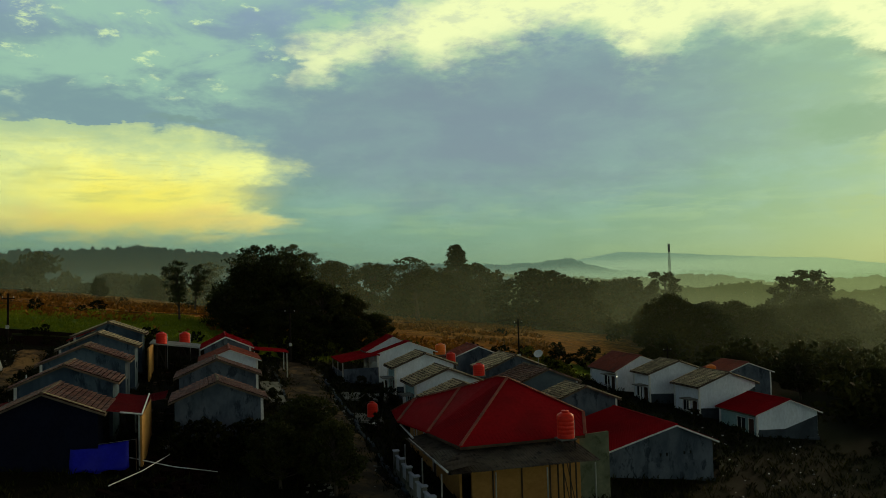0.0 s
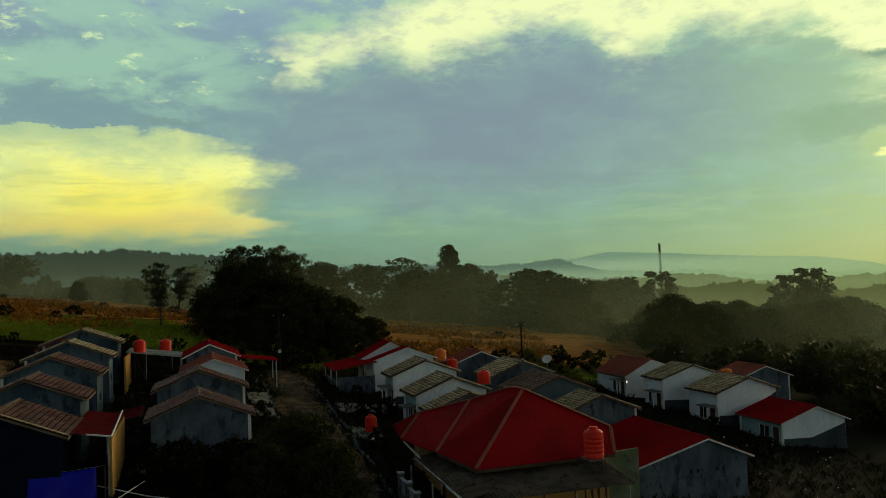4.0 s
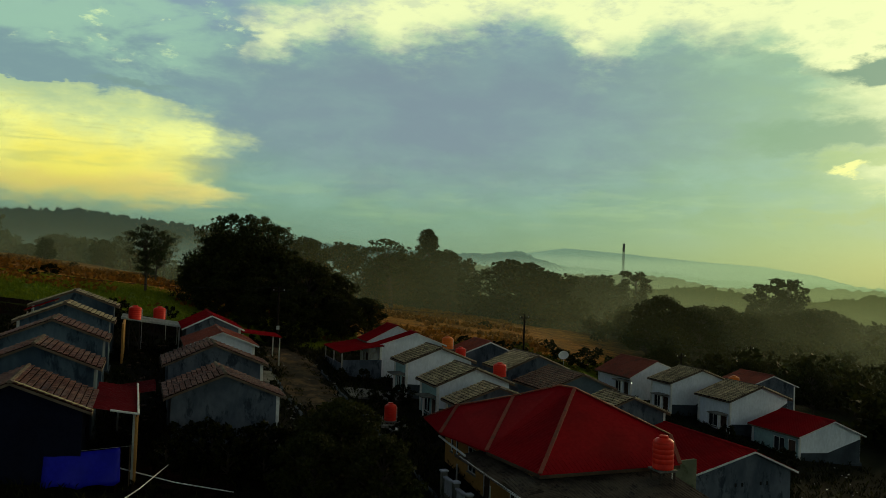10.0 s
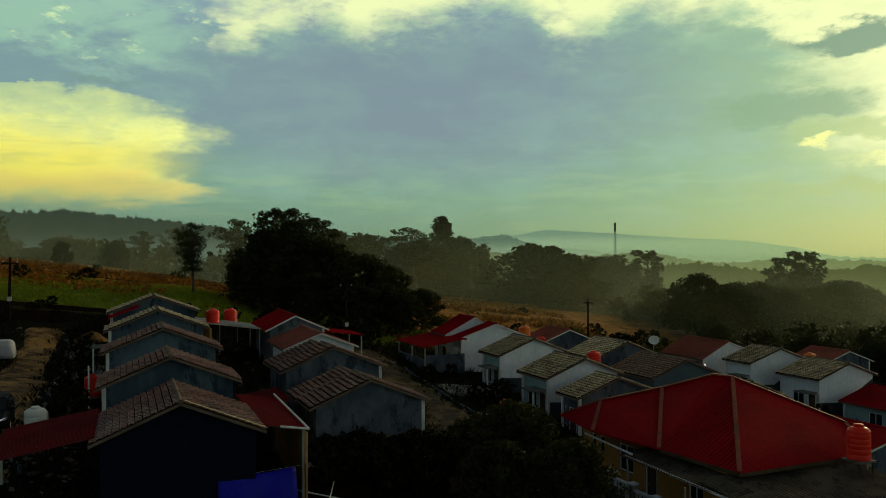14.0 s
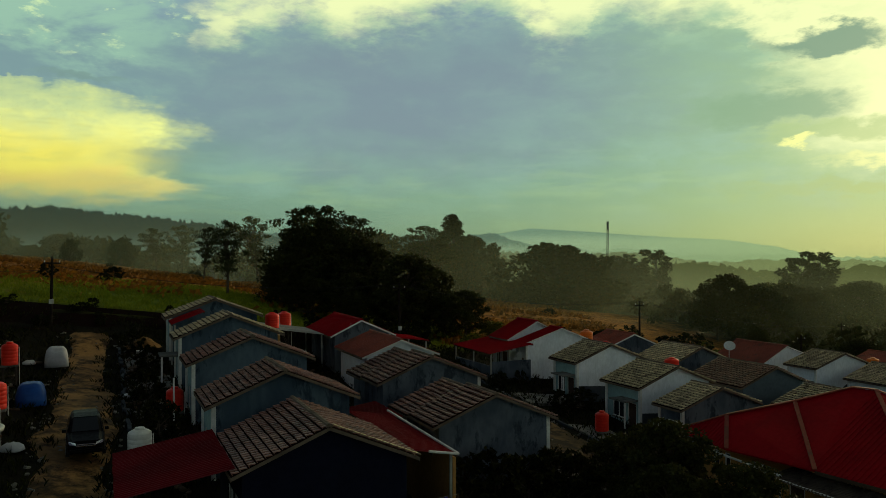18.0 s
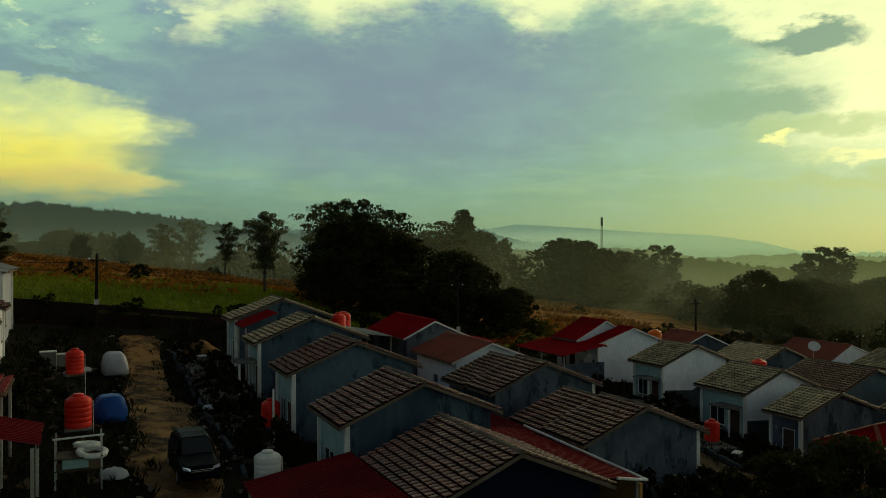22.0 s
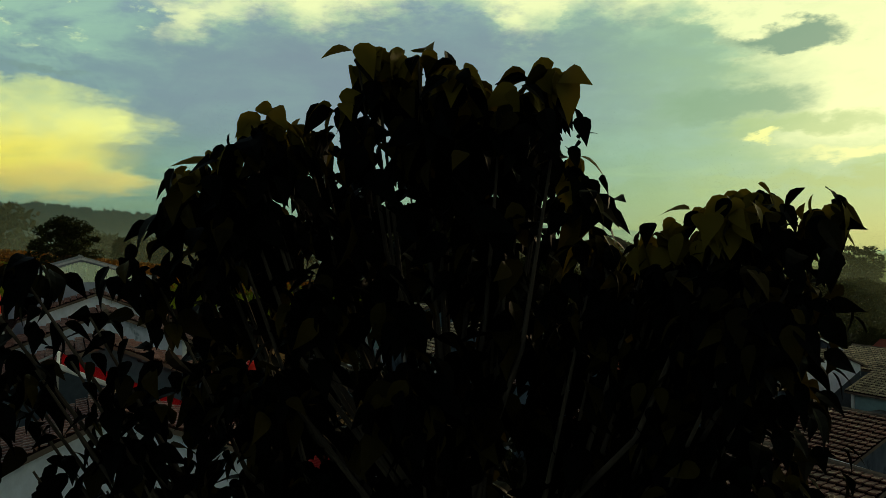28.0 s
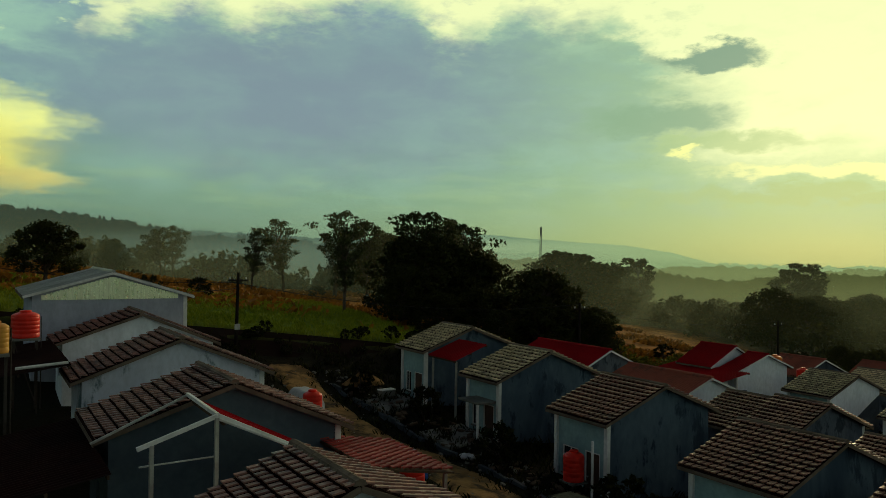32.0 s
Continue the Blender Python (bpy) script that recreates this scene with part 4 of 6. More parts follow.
# ---- trees ----
def leaf_cloud(f, rng, centre, radius, count, size, squash=0.75):
    """Leaves as small folded blades round a clump."""
    for _ in range(count):
        d = rng.normal(size=3)
        d /= np.linalg.norm(d) + 1e-9
        p = np.array(centre) + d * radius * (0.45 + 0.55 * rng.random()) * np.array((1, 1, squash))
        a = rng.normal(size=3)
        a[2] -= 0.5
        a /= np.linalg.norm(a)
        b = np.cross(a, rng.normal(size=3))
        b /= np.linalg.norm(b) + 1e-9
        s = size * (0.6 + 0.8 * rng.random())
        o = len(f.v)
        f.v += [tuple(p - a * s * 0.5), tuple(p + b * s * 0.3), tuple(p + a * s * 0.6), tuple(p - b * s * 0.3)]
        f.f.append((o, o + 1, o + 2, o + 3))


def raw_mesh(name, f, mat):
    me = bpy.data.meshes.new(name)
    me.from_pydata(f.v, [], f.f)
    me.materials.append(mat)
    return me


def tree_meshes(seed, height, spread, clear, clumps, leaves, leaf_size, leaf_mat, shape="round", bark="bark"):
    """Trunk with limbs, and a crown of leaf clumps at the limbs' ends."""
    rng = np.random.default_rng(seed)
    t, c = Form(), Form()
    top = height * (0.9 if shape in ("cone", "tall") else 0.7)
    lean = rng.normal(size=2) * 0.03 * height
    spine = [(lean[0] * k * k, lean[1] * k * k, top * k) for k in np.linspace(0, 1, 7)]
    spine[0] = (0, 0, -0.4)
    t.tube(spine, 0.022 * height + 0.05, 8, 0.02 + 0.004 * height)
    for i in range(clumps):
        k = (i + rng.random()) / clumps
        z = clear + (height - clear) * k
        if shape == "cone":
            r = spread * (1.05 - k) * (0.75 + 0.4 * rng.random())
        elif shape == "layer":
            z = clear + (height - clear) * (0.5 * round(k * 5) / 5 + 0.5 * k) + 0.25 * rng.normal()
            r = spread * (0.15 + 0.85 * rng.random()) * (0.55 + 1.6 * k * (1 - k) + 0.1 * rng.normal())
        elif shape == "tall":
            r = spread * (0.35 + 0.6 * rng.random()) * (1 - abs(k - 0.55))
        else:
            r = spread * math.sqrt(max(0.05, 1 - (2 * k - 0.85) ** 2 / 1.4)) * (0.4 + 0.7 * rng.random())
        a = i * 2.39996 + rng.random() * 0.8
        p = np.array((lean[0] + r * math.cos(a), lean[1] + r * math.sin(a), z))
        zb = max(clear * 0.7, z - r * 0.55 - 0.1 * height)
        kb = min(0.95, zb / top)
        start = np.array((lean[0] * kb * kb, lean[1] * kb * kb, top * kb))
        mid = start * 0.45 + p * 0.55 + np.array((0, 0, -0.06 * r))
        t.tube([tuple(start), tuple(mid), tuple(p)], 0.006 * height + 0.02, 5, 0.015)
        rad = spread * (0.17 + 0.18 * rng.random()) * (0.8 if shape == "cone" else 1.0)
        leaf_cloud(c, rng, p, rad, int(leaves * (0.6 + 0.8 * rng.random())), leaf_size, 0.5 if shape == "layer" else 0.75)
    return raw_mesh("trunk", t, M[bark]), raw_mesh("crown", c, leaf_mat)


TREES = {
    "round": tree_meshes(1, 9.0, 3.6, 2.2, 60, 140, 0.34, M["leaf"]),
    "wide": tree_meshes(2, 10.0, 5.0, 2.0, 84, 160, 0.36, M["leaf"]),
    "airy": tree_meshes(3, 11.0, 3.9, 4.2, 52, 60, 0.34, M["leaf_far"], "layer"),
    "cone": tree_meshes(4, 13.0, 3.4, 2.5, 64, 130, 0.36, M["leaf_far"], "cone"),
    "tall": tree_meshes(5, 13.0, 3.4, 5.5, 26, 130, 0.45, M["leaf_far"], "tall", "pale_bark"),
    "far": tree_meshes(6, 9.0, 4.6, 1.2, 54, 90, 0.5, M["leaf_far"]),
    "weed": tree_meshes(8, 2.2, 1.4, 0.2, 20, 60, 0.24, M["weed"]),
    "bush": tree_meshes(7, 2.6, 1.5, 0.3, 22, 70, 0.26, M["bush"]),
}
TREE_H = {"round": 9.0, "wide": 10.0, "airy": 11.0, "cone": 13.0, "tall": 13.0, "far": 9.0, "bush": 2.6, "weed": 2.2}
TREE_TEXT = {"round": "dark leafy tree with a rounded crown", "wide": "broad dark tree with a dense crown", "airy": "slender tree with thin layered foliage",
             "cone": "tall pointed tree with drooping layered branches", "tall": "tall tree with a pale bare trunk", "far": "misty green tree on the slope", "bush": "leafy green shrub among weeds", "weed": "yellow-green leafy weeds on the slope"}


def tree(kind, x, y, height, turn=0.0, wide=1.0, ground=None):
    h = thing("tree" if kind not in ("bush", "weed") else "shrub", TREE_TEXT[kind], "tree" if kind not in ("bush", "weed") else "shrub", (x, y, ground if ground is not None else land(x, y) - 0.1), turn, group="trees" if kind not in ("bush", "weed") else "shrubs")
    k = height / TREE_H[kind]
    h.scale = (k * wide, k * wide, k)
    trunk, crown = TREES[kind]
    part("trunk", trunk, None, h)
    part("crown", crown, None, h)
    return h


# trees by the field, on the slope and in the valley: kind, x, y, top
for i, (kind, x, y, top, wide) in enumerate([
    ("wide", 14.5, 62, 13.2, 1.15), ("airy", 13.3, 63.5, 15.7, 1.0), ("airy", 16.9, 62.5, 15.7, 0.95), ("airy", 20.4, 61.0, 14.5, 0.95), ("airy", 5.0, 59.2, 13.9, 0.8), ("round", 19.5, 60, 12.0, 1.2), ("round", 22.5, 52, 10.2, 1.25), ("round", 26.0, 55, 9.0, 1.1), ("round", 10.5, 58, 10.5, 1.1), ("round", 12.5, 55, 8.2, 1.4), ("round", 17, 54, 8.4, 1.4), ("round", 20.5, 49.5, 7.4, 1.4), ("round", 25.5, 49, 6.4, 1.3), ("round", 15.5, 49.5, 6.8, 1.2), ("round", 29, 52, 6.5, 1.2),
    ("airy", 22.0, 102, 17.6, 1.1), ("airy", 25.5, 98, 16.0, 1.0), ("airy", 17.5, 112, 16.5, 1.0), ("round", 31, 104, 14.5, 1.1),
    ("cone", 70.5, 148.5, 19.4, 1.2), ("far", 77, 150, 14.0, 1.0), ("airy", 50, 112, 15.2, 1.5), ("far", 43.4, 128, 14.4, 1.2), ("far", 56, 132, 13.0, 1.2), ("far", 62, 140, 13.0, 1.2),
    ("far", 81.7, 119.7, 12.0, 1.6), ("far", 88, 122, 10.0, 1.5), ("tall", 136, 154.5, 10.9, 1.2), ("far", 118, 150, 9.0, 1.3), ("far", 126, 160, 8.5, 1.3), ("far", 108, 148, 8.0, 1.3),
    ("tall", 149, 111, 10.4, 1.5), ("tall", 143, 112, 9.0, 1.3), ("round", 86, 74, 6.6, 1.2), ("round", 93, 73, 5.2, 1.2), ("round", 100, 76, 5.0, 1.2), ("round", 108, 78, 4.0, 1.3), ("round", 80, 70, 3.6, 1.2), ("round", 117, 80, 3.6, 1.2), ("round", 128, 84, 4.5, 1.3), ("round", 138, 90, 4.0, 1.3),
    ("round", -16, 171, 14.6, 2.0), ("far", -22, 172, 12.5, 1.5), ("airy", 6.3, 92, 14.2, 0.8), ("airy", 8.5, 150, 16.2, 1.1), ("airy", 2.0, 128, 15.0, 1.0), ("far", -4, 140, 13.5, 0.9), ("round", -19.7, 59.4, 13.8, 1.3), ("round", -26, 56, 12.5, 1.2), ("round", -32, 60, 12.5, 1.2), ("far", -12, 118, 13.0, 0.8),
    ("bush", 45, 50, 1.9, 1.3), ("bush", 52, 47, 1.2, 1.3), ("bush", 58, 50, 1.0, 1.3), ("round", 66, 48, 0.8, 1.0), ("round", 72, 54, 0.6, 1.0), ("round", 74, 40, 0.5, 1.0), ("round", 80, 36, 0.0, 1.1), ("round", 82, 26, -0.8, 1.1), ("round", 78, 16, -1.6, 1.0), ("round", 84, 12, -2.2, 1.1),
]):
    base = land(x, y)
    tree(kind, x, y, max(2.0, top - base), i * 77, wide)


# ---- the red hipped house ----
def hipped_house():
    g = -2.3
    h = thing("hipped_house", "ochre house with a red hipped sheet metal roof", "house", (0, 0, 0), group="houses in rows")
    c0, v1, v2, c3 = (22.4, -4.75, 1.22), (21.75, -0.1, 1.25), (20.85, 4.3, 1.27), (21.4, 8.6, 1.3)
    ap_l, ap_r = (27.3, 2.55, 4.08), (27.75, 1.6, 4.06)
    r2, jn = (25.3, 4.3, 3.25), (22.55, 6.1, 2.45)
    cr, cv, ce = (30.3, -4.5, 1.2), (31.3, -2.3, 2.15), (33.0, 5.0, 1.2)
    faces = [("near_slope", [c0, cr, cv, ap_r]), ("left_slope", [v1, c0, ap_r, ap_l, r2]), ("left_slope", [v2, v1, r2, jn]), ("left_slope", [c3, v2, jn]),
             ("right_slope", [cv, ce, ap_l, ap_r]), ("far_slope", [ce, (30, 9.4, 1.2), c3, jn, r2, ap_l])]
    for nm, pts in faces:
        part(nm, Form().slab(pts, (0, 0, -0.06)), M["metal_red"], h)
    # standing ribs on the sheets
    def add_ribs(poly, step):
        """Ribs up a slope, clipped by its outline in plan."""
        pts = [Vector(p) for p in poly]
        nrm = (pts[1] - pts[0]).cross(pts[2] - pts[0])
        along = (pts[1] - pts[0]).normalized()
        up = nrm.cross(along).normalized()
        if up.z < 0:
            up = -up
        o = pts[0]
        flat = [((p - o).dot(along), (p - o).dot(up)) for p in pts]
        lo, hi = min(u for u, _ in flat), max(u for u, _ in flat)
        u = lo + step
        while u < hi:
            vs = []
            for (u1, w1), (u2, w2) in zip(flat, flat[1:] + flat[:1]):
                if (u1 - u) * (u2 - u) < 0:
                    vs.append(w1 + (w2 - w1) * (u - u1) / (u2 - u1))
            if len(vs) == 2 and abs(vs[0] - vs[1]) > 0.15:
                a, b = (o + along * u + up * w + Vector((0, 0, 0.012)) for w in sorted(vs))
                part("sheet_rib", Form().beam(a, b, 0.05, 0.035), M["metal_red"], h)
            u += step
    for nm, pts in faces[:5]:
        add_ribs(pts, 0.24)
    for a, b in ((ap_r, c0), (ap_r, cv), (cv, cr), (r2, v1), (jn, v2), (ap_l, r2), (r2, jn), (jn, c3), (ap_l, ap_r)):
        up = Vector((0, 0, 0.05))
        part("ridge_cap", Form().beam(Vector(a) + up, Vector(b) + up, 0.2, 0.06, 0.02), M["metal_rust"], h, "pale red ridge cap")
    # walls under the eaves
    f = Form().box(23.3, 30.2, -3.9, -3.75, g - 0.6, 1.12).box(30.05, 30.2, -3.75, 4.6, g - 1.2, 1.12)
    part("outer_wall", f, M["wall_ochre"], h)
    f = Form()
    wall_with_openings(f, -3.75, 8.0, g - 0.3, 1.12, [(-2.2, -1.2, -0.9, 0.5), (1.2, 2.1, g + 0.25, 0.35), (3.2, 4.4, -0.9, 0.5), (5.9, 6.3, -0.4, 0.5), (6.7, 7.1, -0.4, 0.5)], 0.15)
    part("side_wall", f, M["wall_ochre"], h, at=pose(22.6, 0, 0))
    part("far_wall", Form().box(22.75, 30.0, 7.85, 8.0, g - 0.5, 1.12), M["wall_ochre"], h)
    for y, w in ((-2.2, 1.0), (3.2, 1.2)):
        add_window(h, 22.67, y, -0.9, w, 1.4, -1)
    for y in (5.9, 6.7):
        add_window(h, 22.67, y, -0.4, 0.4, 0.9, -1, 1)
    add_door(h, 22.67, 1.2, g + 0.25, 0.9, 2.4, -1)
    # dark boards added under the eaves in place of the eave shadow
    part("fascia", Form().beam((22.4, -4.75, 1.1), (30.3, -4.5, 1.1), 0.03, 0.16), M["wood"], h)
    part("fascia", Form().beam(Vector(c0) - Vector((0, 0, 0.09)), Vector(v1) - Vector((0, 0, 0.09)), 0.03, 0.16), M["wood"], h)
    for k in (24.6, 26.4, 28.2):
        part("pilaster", Form().box(k - 0.04, k + 0.04, -3.96, -3.9, g - 0.6, 0.7), M["wood"], h)
    # dark porch roof round the corner, on posts
    sheeted(h, (22.5, -7.6, 0.86), (20.75, -7.6, 0.6), (0, 1, 0), 9.3, M["porch_sheet"])
    sheeted(h, (20.8, -4.0, 0.92), (20.8, -7.7, 0.42), (1, 0, 0), 8.8, M["porch_sheet"])
    for a, b in (((20.76, -7.7, 0.6), (20.95, 1.55, 0.62)), ((21.12, 1.2, 0.75), (21.4, 5.9, 0.78))):
        part("gutter", Form().tube([a, b], 0.06, 8), M["white"], h, "white gutter pipe")
    for y in (-7.6, -3.6, 0.6):
        part("porch_post", Form().tube([(20.45, y, g - 0.6), (20.45, y, 0.5)], 0.045, 8), M["steel"], h)
    for x in (23.5, 26.5, 29.4):
        part("porch_post", Form().tube([(x, -7.5, g - 0.9), (x, -7.5, 0.28)], 0.045, 8), M["steel"], h)
    return h


hipped_house()


def fence_wall(label, a, b, height, panels, group="fences"):
    """A low garden wall: posts with caps and upright bars between them."""
    a, b = Vector(a), Vector(b)
    d = b - a
    ang = math.degrees(math.atan2(d.y, d.x))
    h = thing("garden_wall", label, "wall", a, ang, group=group)
    L = d.length
    for i in range(panels + 1):
        x = L * i / panels
        z = (b.z - a.z) * i / panels
        p = part("post", Form().box(x - 0.15, x + 0.15, -0.15, 0.15, z - 0.6, z + height + 0.12, 0.015), M["concrete"], h)
        part("cap", Form().box(x - 0.2, x + 0.2, -0.2, 0.2, z + height + 0.12, z + height + 0.2, 0.02), M["wall_pale"], p)
    for i in range(panels):
        x0, x1 = L * i / panels + 0.15, L * (i + 1) / panels - 0.15
        z = (b.z - a.z) * (i + 0.5) / panels
        part("base_panel", Form().box(x0, x1, -0.08, 0.08, z - 0.6, z + 0.5, 0.01), M["concrete"], h)
        part("coping", Form().box(x0, x1, -0.1, 0.1, z + height - 0.1, z + height, 0.01), M["wall_pale"], h)
        n = max(2, int((x1 - x0) / 0.28))
        for k in range(n):
            xx = x0 + (k + 0.5) * (x1 - x0) / n
            part("baluster", Form().box(xx - 0.05, xx + 0.05, -0.05, 0.05, z + 0.5, z + height - 0.1, 0.01), M["wall_pale"], h)
    return h


fence_wall("low white concrete garden wall with square balusters", (20.0, -9.0, land(20, -9)), (20.0, 1.2, land(20, 1.2)), 1.35, 6)
g0 = land(32, -2)
mossy = solid("boundary_wall", Form().slab([(30.8, -2.6, g0 - 0.8), (32.95, -2.4, g0 - 0.8), (32.95, -2.4, 0.85), (30.8, -2.6, 0.78)], (-0.06, 0.16, 0)), material("mossy_plaster", (0.22, 0.22, 0.14), (0.12, 0.14, 0.09), 5.0, 0.6, 0.95, third=(0.07, 0.09, 0.05)), "mossy grey-green plastered boundary wall", "wall")


# ---- lean-tos, canopies and yard walls ----
def lean_to(label, top, eave, length, mat, posts=(), gutter=None, floor=None):
    """A sheet roof that slopes from top to eave, running length along y, on thin posts."""
    h = thing("lean_to", label, "lean-to roof", (0, 0, 0), group="lean-tos")
    sheeted(h, top, eave, (0, 1, 0), length, mat)
    t, e = Vector(top), Vector(eave)
    for k in (0.02, 0.5, 0.98):
        a, b = t.lerp(e, k) + Vector((0, 0, -0.05)), t.lerp(e, k) + Vector((0, length, -0.05))
        part("purlin", Form().beam(a, b, 0.06, 0.08, 0.006), M["wood"], h)
    for x, y, z in posts:
        part("post", Form().box(x - 0.05, x + 0.05, y - 0.05, y + 0.05, land(x, y) - 0.3, z, 0.008), M["steel"], h)
    if gutter:
        for a, b in gutter:
            part("gutter", Form().tube([a, b], 0.05, 8), M["white"], h, "white edge trim")
    return h


lean_to("maroon sheet lean-to with a white edge", (3.05, 0.9, 3.78), (5.05, 0.9, 3.42), 7.5, M["metal_maroon"], [(4.9, 1.2, 3.4), (4.9, 8.2, 3.4)], [((5.08, 0.9, 3.46), (4.95, 8.4, 3.68)), ((3.9, 0.86, 3.66), (5.08, 0.88, 3.46))])
lean_to("large maroon sheet carport roof", (-3.0, 0.4, 3.9), (-6.6, 0.4, 3.3), 6.0, M["metal_maroon"], [(-6.4, 0.6, 3.2), (-6.4, 6.2, 3.2), (-6.4, 3.4, 3.2)])
solid("partition_wall", Form().box(4.95, 5.07, 1.1, 8.3, land(5, 1) - 0.4, 3.3, 0.01), M["wall_ochre"], "tan plastered yard wall beside the lean-to", "wall")
solid("partition_wall", Form().box(3.55, 3.7, 26.2, 31.5, land(4, 26) - 0.4, 5.45, 0.01), M["wall_ochre"], "tan plastered yard wall between houses", "wall")
lean_to("pale zinc canopy between the houses", (3.3, 31.0, 5.5), (8.0, 31.0, 4.8), 5.6, M["metal_grey"], [(7.8, 31.3, 4.75), (7.8, 36.3, 4.75)])
lean_to("small red sheet roof behind the blue-grey house", (-1.0, 26.4, 7.1), (-3.0, 26.4, 6.35), 2.8, M["metal_red"], [(-2.8, 26.6, 6.3), (-2.8, 29.0, 6.3)])
lean_to("low red sheet carport by the lane", (12.7, 31.0, 4.45), (16.2, 31.0, 4.0), 4.2, M["metal_red"], [(16.0, 31.2, 3.95), (16.0, 35.0, 3.95), (12.9, 31.2, 4.3)])
lean_to("red sheet roof over a half open front room", (25.2, 30.6, 3.35), (21.2, 30.6, 2.75), 7.2, M["metal_red"], [(21.4, 30.8, 2.7), (21.4, 34.0, 2.7), (21.4, 37.6, 2.7)])
solid("yard_wall", Form().box(21.35, 21.5, 30.9, 37.5, land(21, 31) - 0.5, 1.75, 0.01).box(21.5, 25.0, 30.75, 30.9, land(23, 31) - 0.5, 2.1, 0.01), M["wall_grey"], "stained grey half-height wall under the red roof", "wall")
lean_to("maroon sheet roof between tiled houses", (5.9, 9.0, 3.2), (3.9, 9.0, 2.9), 4.0, M["metal_maroon"], [(4.0, 9.2, 2.85), (4.0, 12.8, 2.85)])
# roof and open frame between two houses on the upper side
lean_to("bright red sheet roof between two houses", (-19.6, 9.05, 8.17), (-15.9, 9.05, 6.3), 2.9, M["metal_red"], [(-16.1, 9.2, 6.3), (-16.1, 11.8, 6.3)], [((-19.65, 9.0, 8.22), (-17.9, 9.0, 7.4))])
fr = thing("roof_frame", "unfinished white-painted steel roof frame", "frame", (0, 0, 0))
for a, b in (((-21.35, 9.0, 7.72), (-19.68, 9.0, 8.28)), ((-19.66, 9.0, 8.28), (-18.0, 9.0, 7.46)), ((-19.67, 9.05, 8.28), (-19.67, 11.9, 8.28))):
    part("bar", Form().beam(a, b, 0.08, 0.09, 0.01), M["white"], fr)
part("tie_bar", Form().beam((-21.3, 9.0, 7.35), (-19.7, 9.0, 7.4), 0.025, 0.03), M["steel"], fr)
part("rafter", Form().beam((-21.9, 11.9, 7.28), (-19.68, 11.9, 8.26), 0.04, 0.06, 0.008), M["steel"], fr)
for x, z in ((-21.05, 7.78), (-19.7, 8.24)):
    part("upright", Form().box(x - 0.045, x + 0.045, 8.95, 9.05, land(x, 9) - 0.2, z, 0.008), M["steel"], fr)
can = thing("canopy", "red tiled canopy on steel posts beside the lane", "canopy", (0, 0, 0))
part("deck", Form().slab([(-15.9, 9.2, 6.58), (-13.5, 9.2, 6.22), (-13.5, 13.0, 6.22), (-15.9, 13.0, 6.58)], (0, 0, -0.05)), M["wood"], can)
tiled(can, (-15.9, 9.2, 6.58), (-13.5, 9.2, 6.22), 3.8, "tile_red", True)
for x, y in ((-13.65, 9.4), (-13.65, 12.8), (-15.7, 12.8)):
    part("post", Form().box(x - 0.05, x + 0.05, y - 0.05, y + 0.05, land(x, y) - 0.3, 6.2 if x > -14 else 6.5, 0.008), M["steel"], can)
lean_to("dark maroon lower roof beside the lane", (-15.0, 6.2, 5.9), (-12.4, 6.2, 5.2), 3.0, M["metal_maroon"], [(-12.6, 6.4, 5.1), (-12.6, 9.0, 5.1)])
solid("yard_wall", Form().box(-14.9, -14.75, 9.3, 16.0, land(-15, 10) - 0.5, 6.2, 0.01), material("maroon_plaster", (0.10, 0.02, 0.02), (0.06, 0.015, 0.015), 5.0, 0.6, 0.9), "dark maroon painted front wall", "wall")
lean_to("dark sagging sheet roof behind the houses", (-21.7, 10.0, 7.0), (-24.2, 10.0, 6.55), 6.5, M["asbestos"], [(-24.0, 10.2, 6.5), (-24.0, 16.2, 6.5)])
lean_to("dark sheet roof with pale edge strips", (-21.5, 20.5, 8.0), (-24.6, 20.5, 7.6), 8.0, M["asbestos"], [(-24.4, 20.7, 7.5), (-24.4, 28.2, 7.5)], [((-23.15, 20.45, 8.0), (-21.6, 20.45, 8.12))])
house("small dark roofed house at the edge of the estate", -28.5, 12.0, 19.0, 8.0, (3.4, 6.9), (3.2, 6.9), "wall_grey", "asbestos", 1, 0, ROW, roof_kind="sheet")


def tarp():
    f = Form()
    n, m = 14, 9
    for j in range(m):
        for i in range(n):
            u, v = i / (n - 1), j / (m - 1)
            x = 1.4 + 3.0 * u + 0.12 * (u - 0.5) * v
            z = 2.12 - 0.12 * math.sin(math.pi * u) - 1.55 * v + 0.22 * v * abs(math.sin(u * 7))
            f.v.append((x, 0.35 - 0.5 * v + 0.10 * math.sin(u * 11 + v * 3) * v, z))
    f.f = [(j * n + i, j * n + i + 1, (j + 1) * n + i + 1, (j + 1) * n + i) for j in range(m - 1) for i in range(n - 1)]
    t = solid("tarpaulin", f, M["blue_tarp"], "blue tarpaulin hung to dry on a line", "tarpaulin", smooth=True)
    mod = t.modifiers.new("thick", "SOLIDIFY")
    mod.thickness = 0.012
    ln = thing("washing_line", "washing line on two wooden posts", "washing line", (0, 0, 0))
    part("line", Form().tube([(1.0, 0.35, 2.16), (2.9, 0.35, 2.04), (4.8, 0.35, 2.16)], 0.01, 5), M["steel"], ln)
    for x in (1.0, 4.8):
        part("post", Form().tube([(x, 0.35, land(x, 0.3) - 0.3), (x, 0.35, 2.2)], 0.035, 7, 0.028), M["wood"], ln)


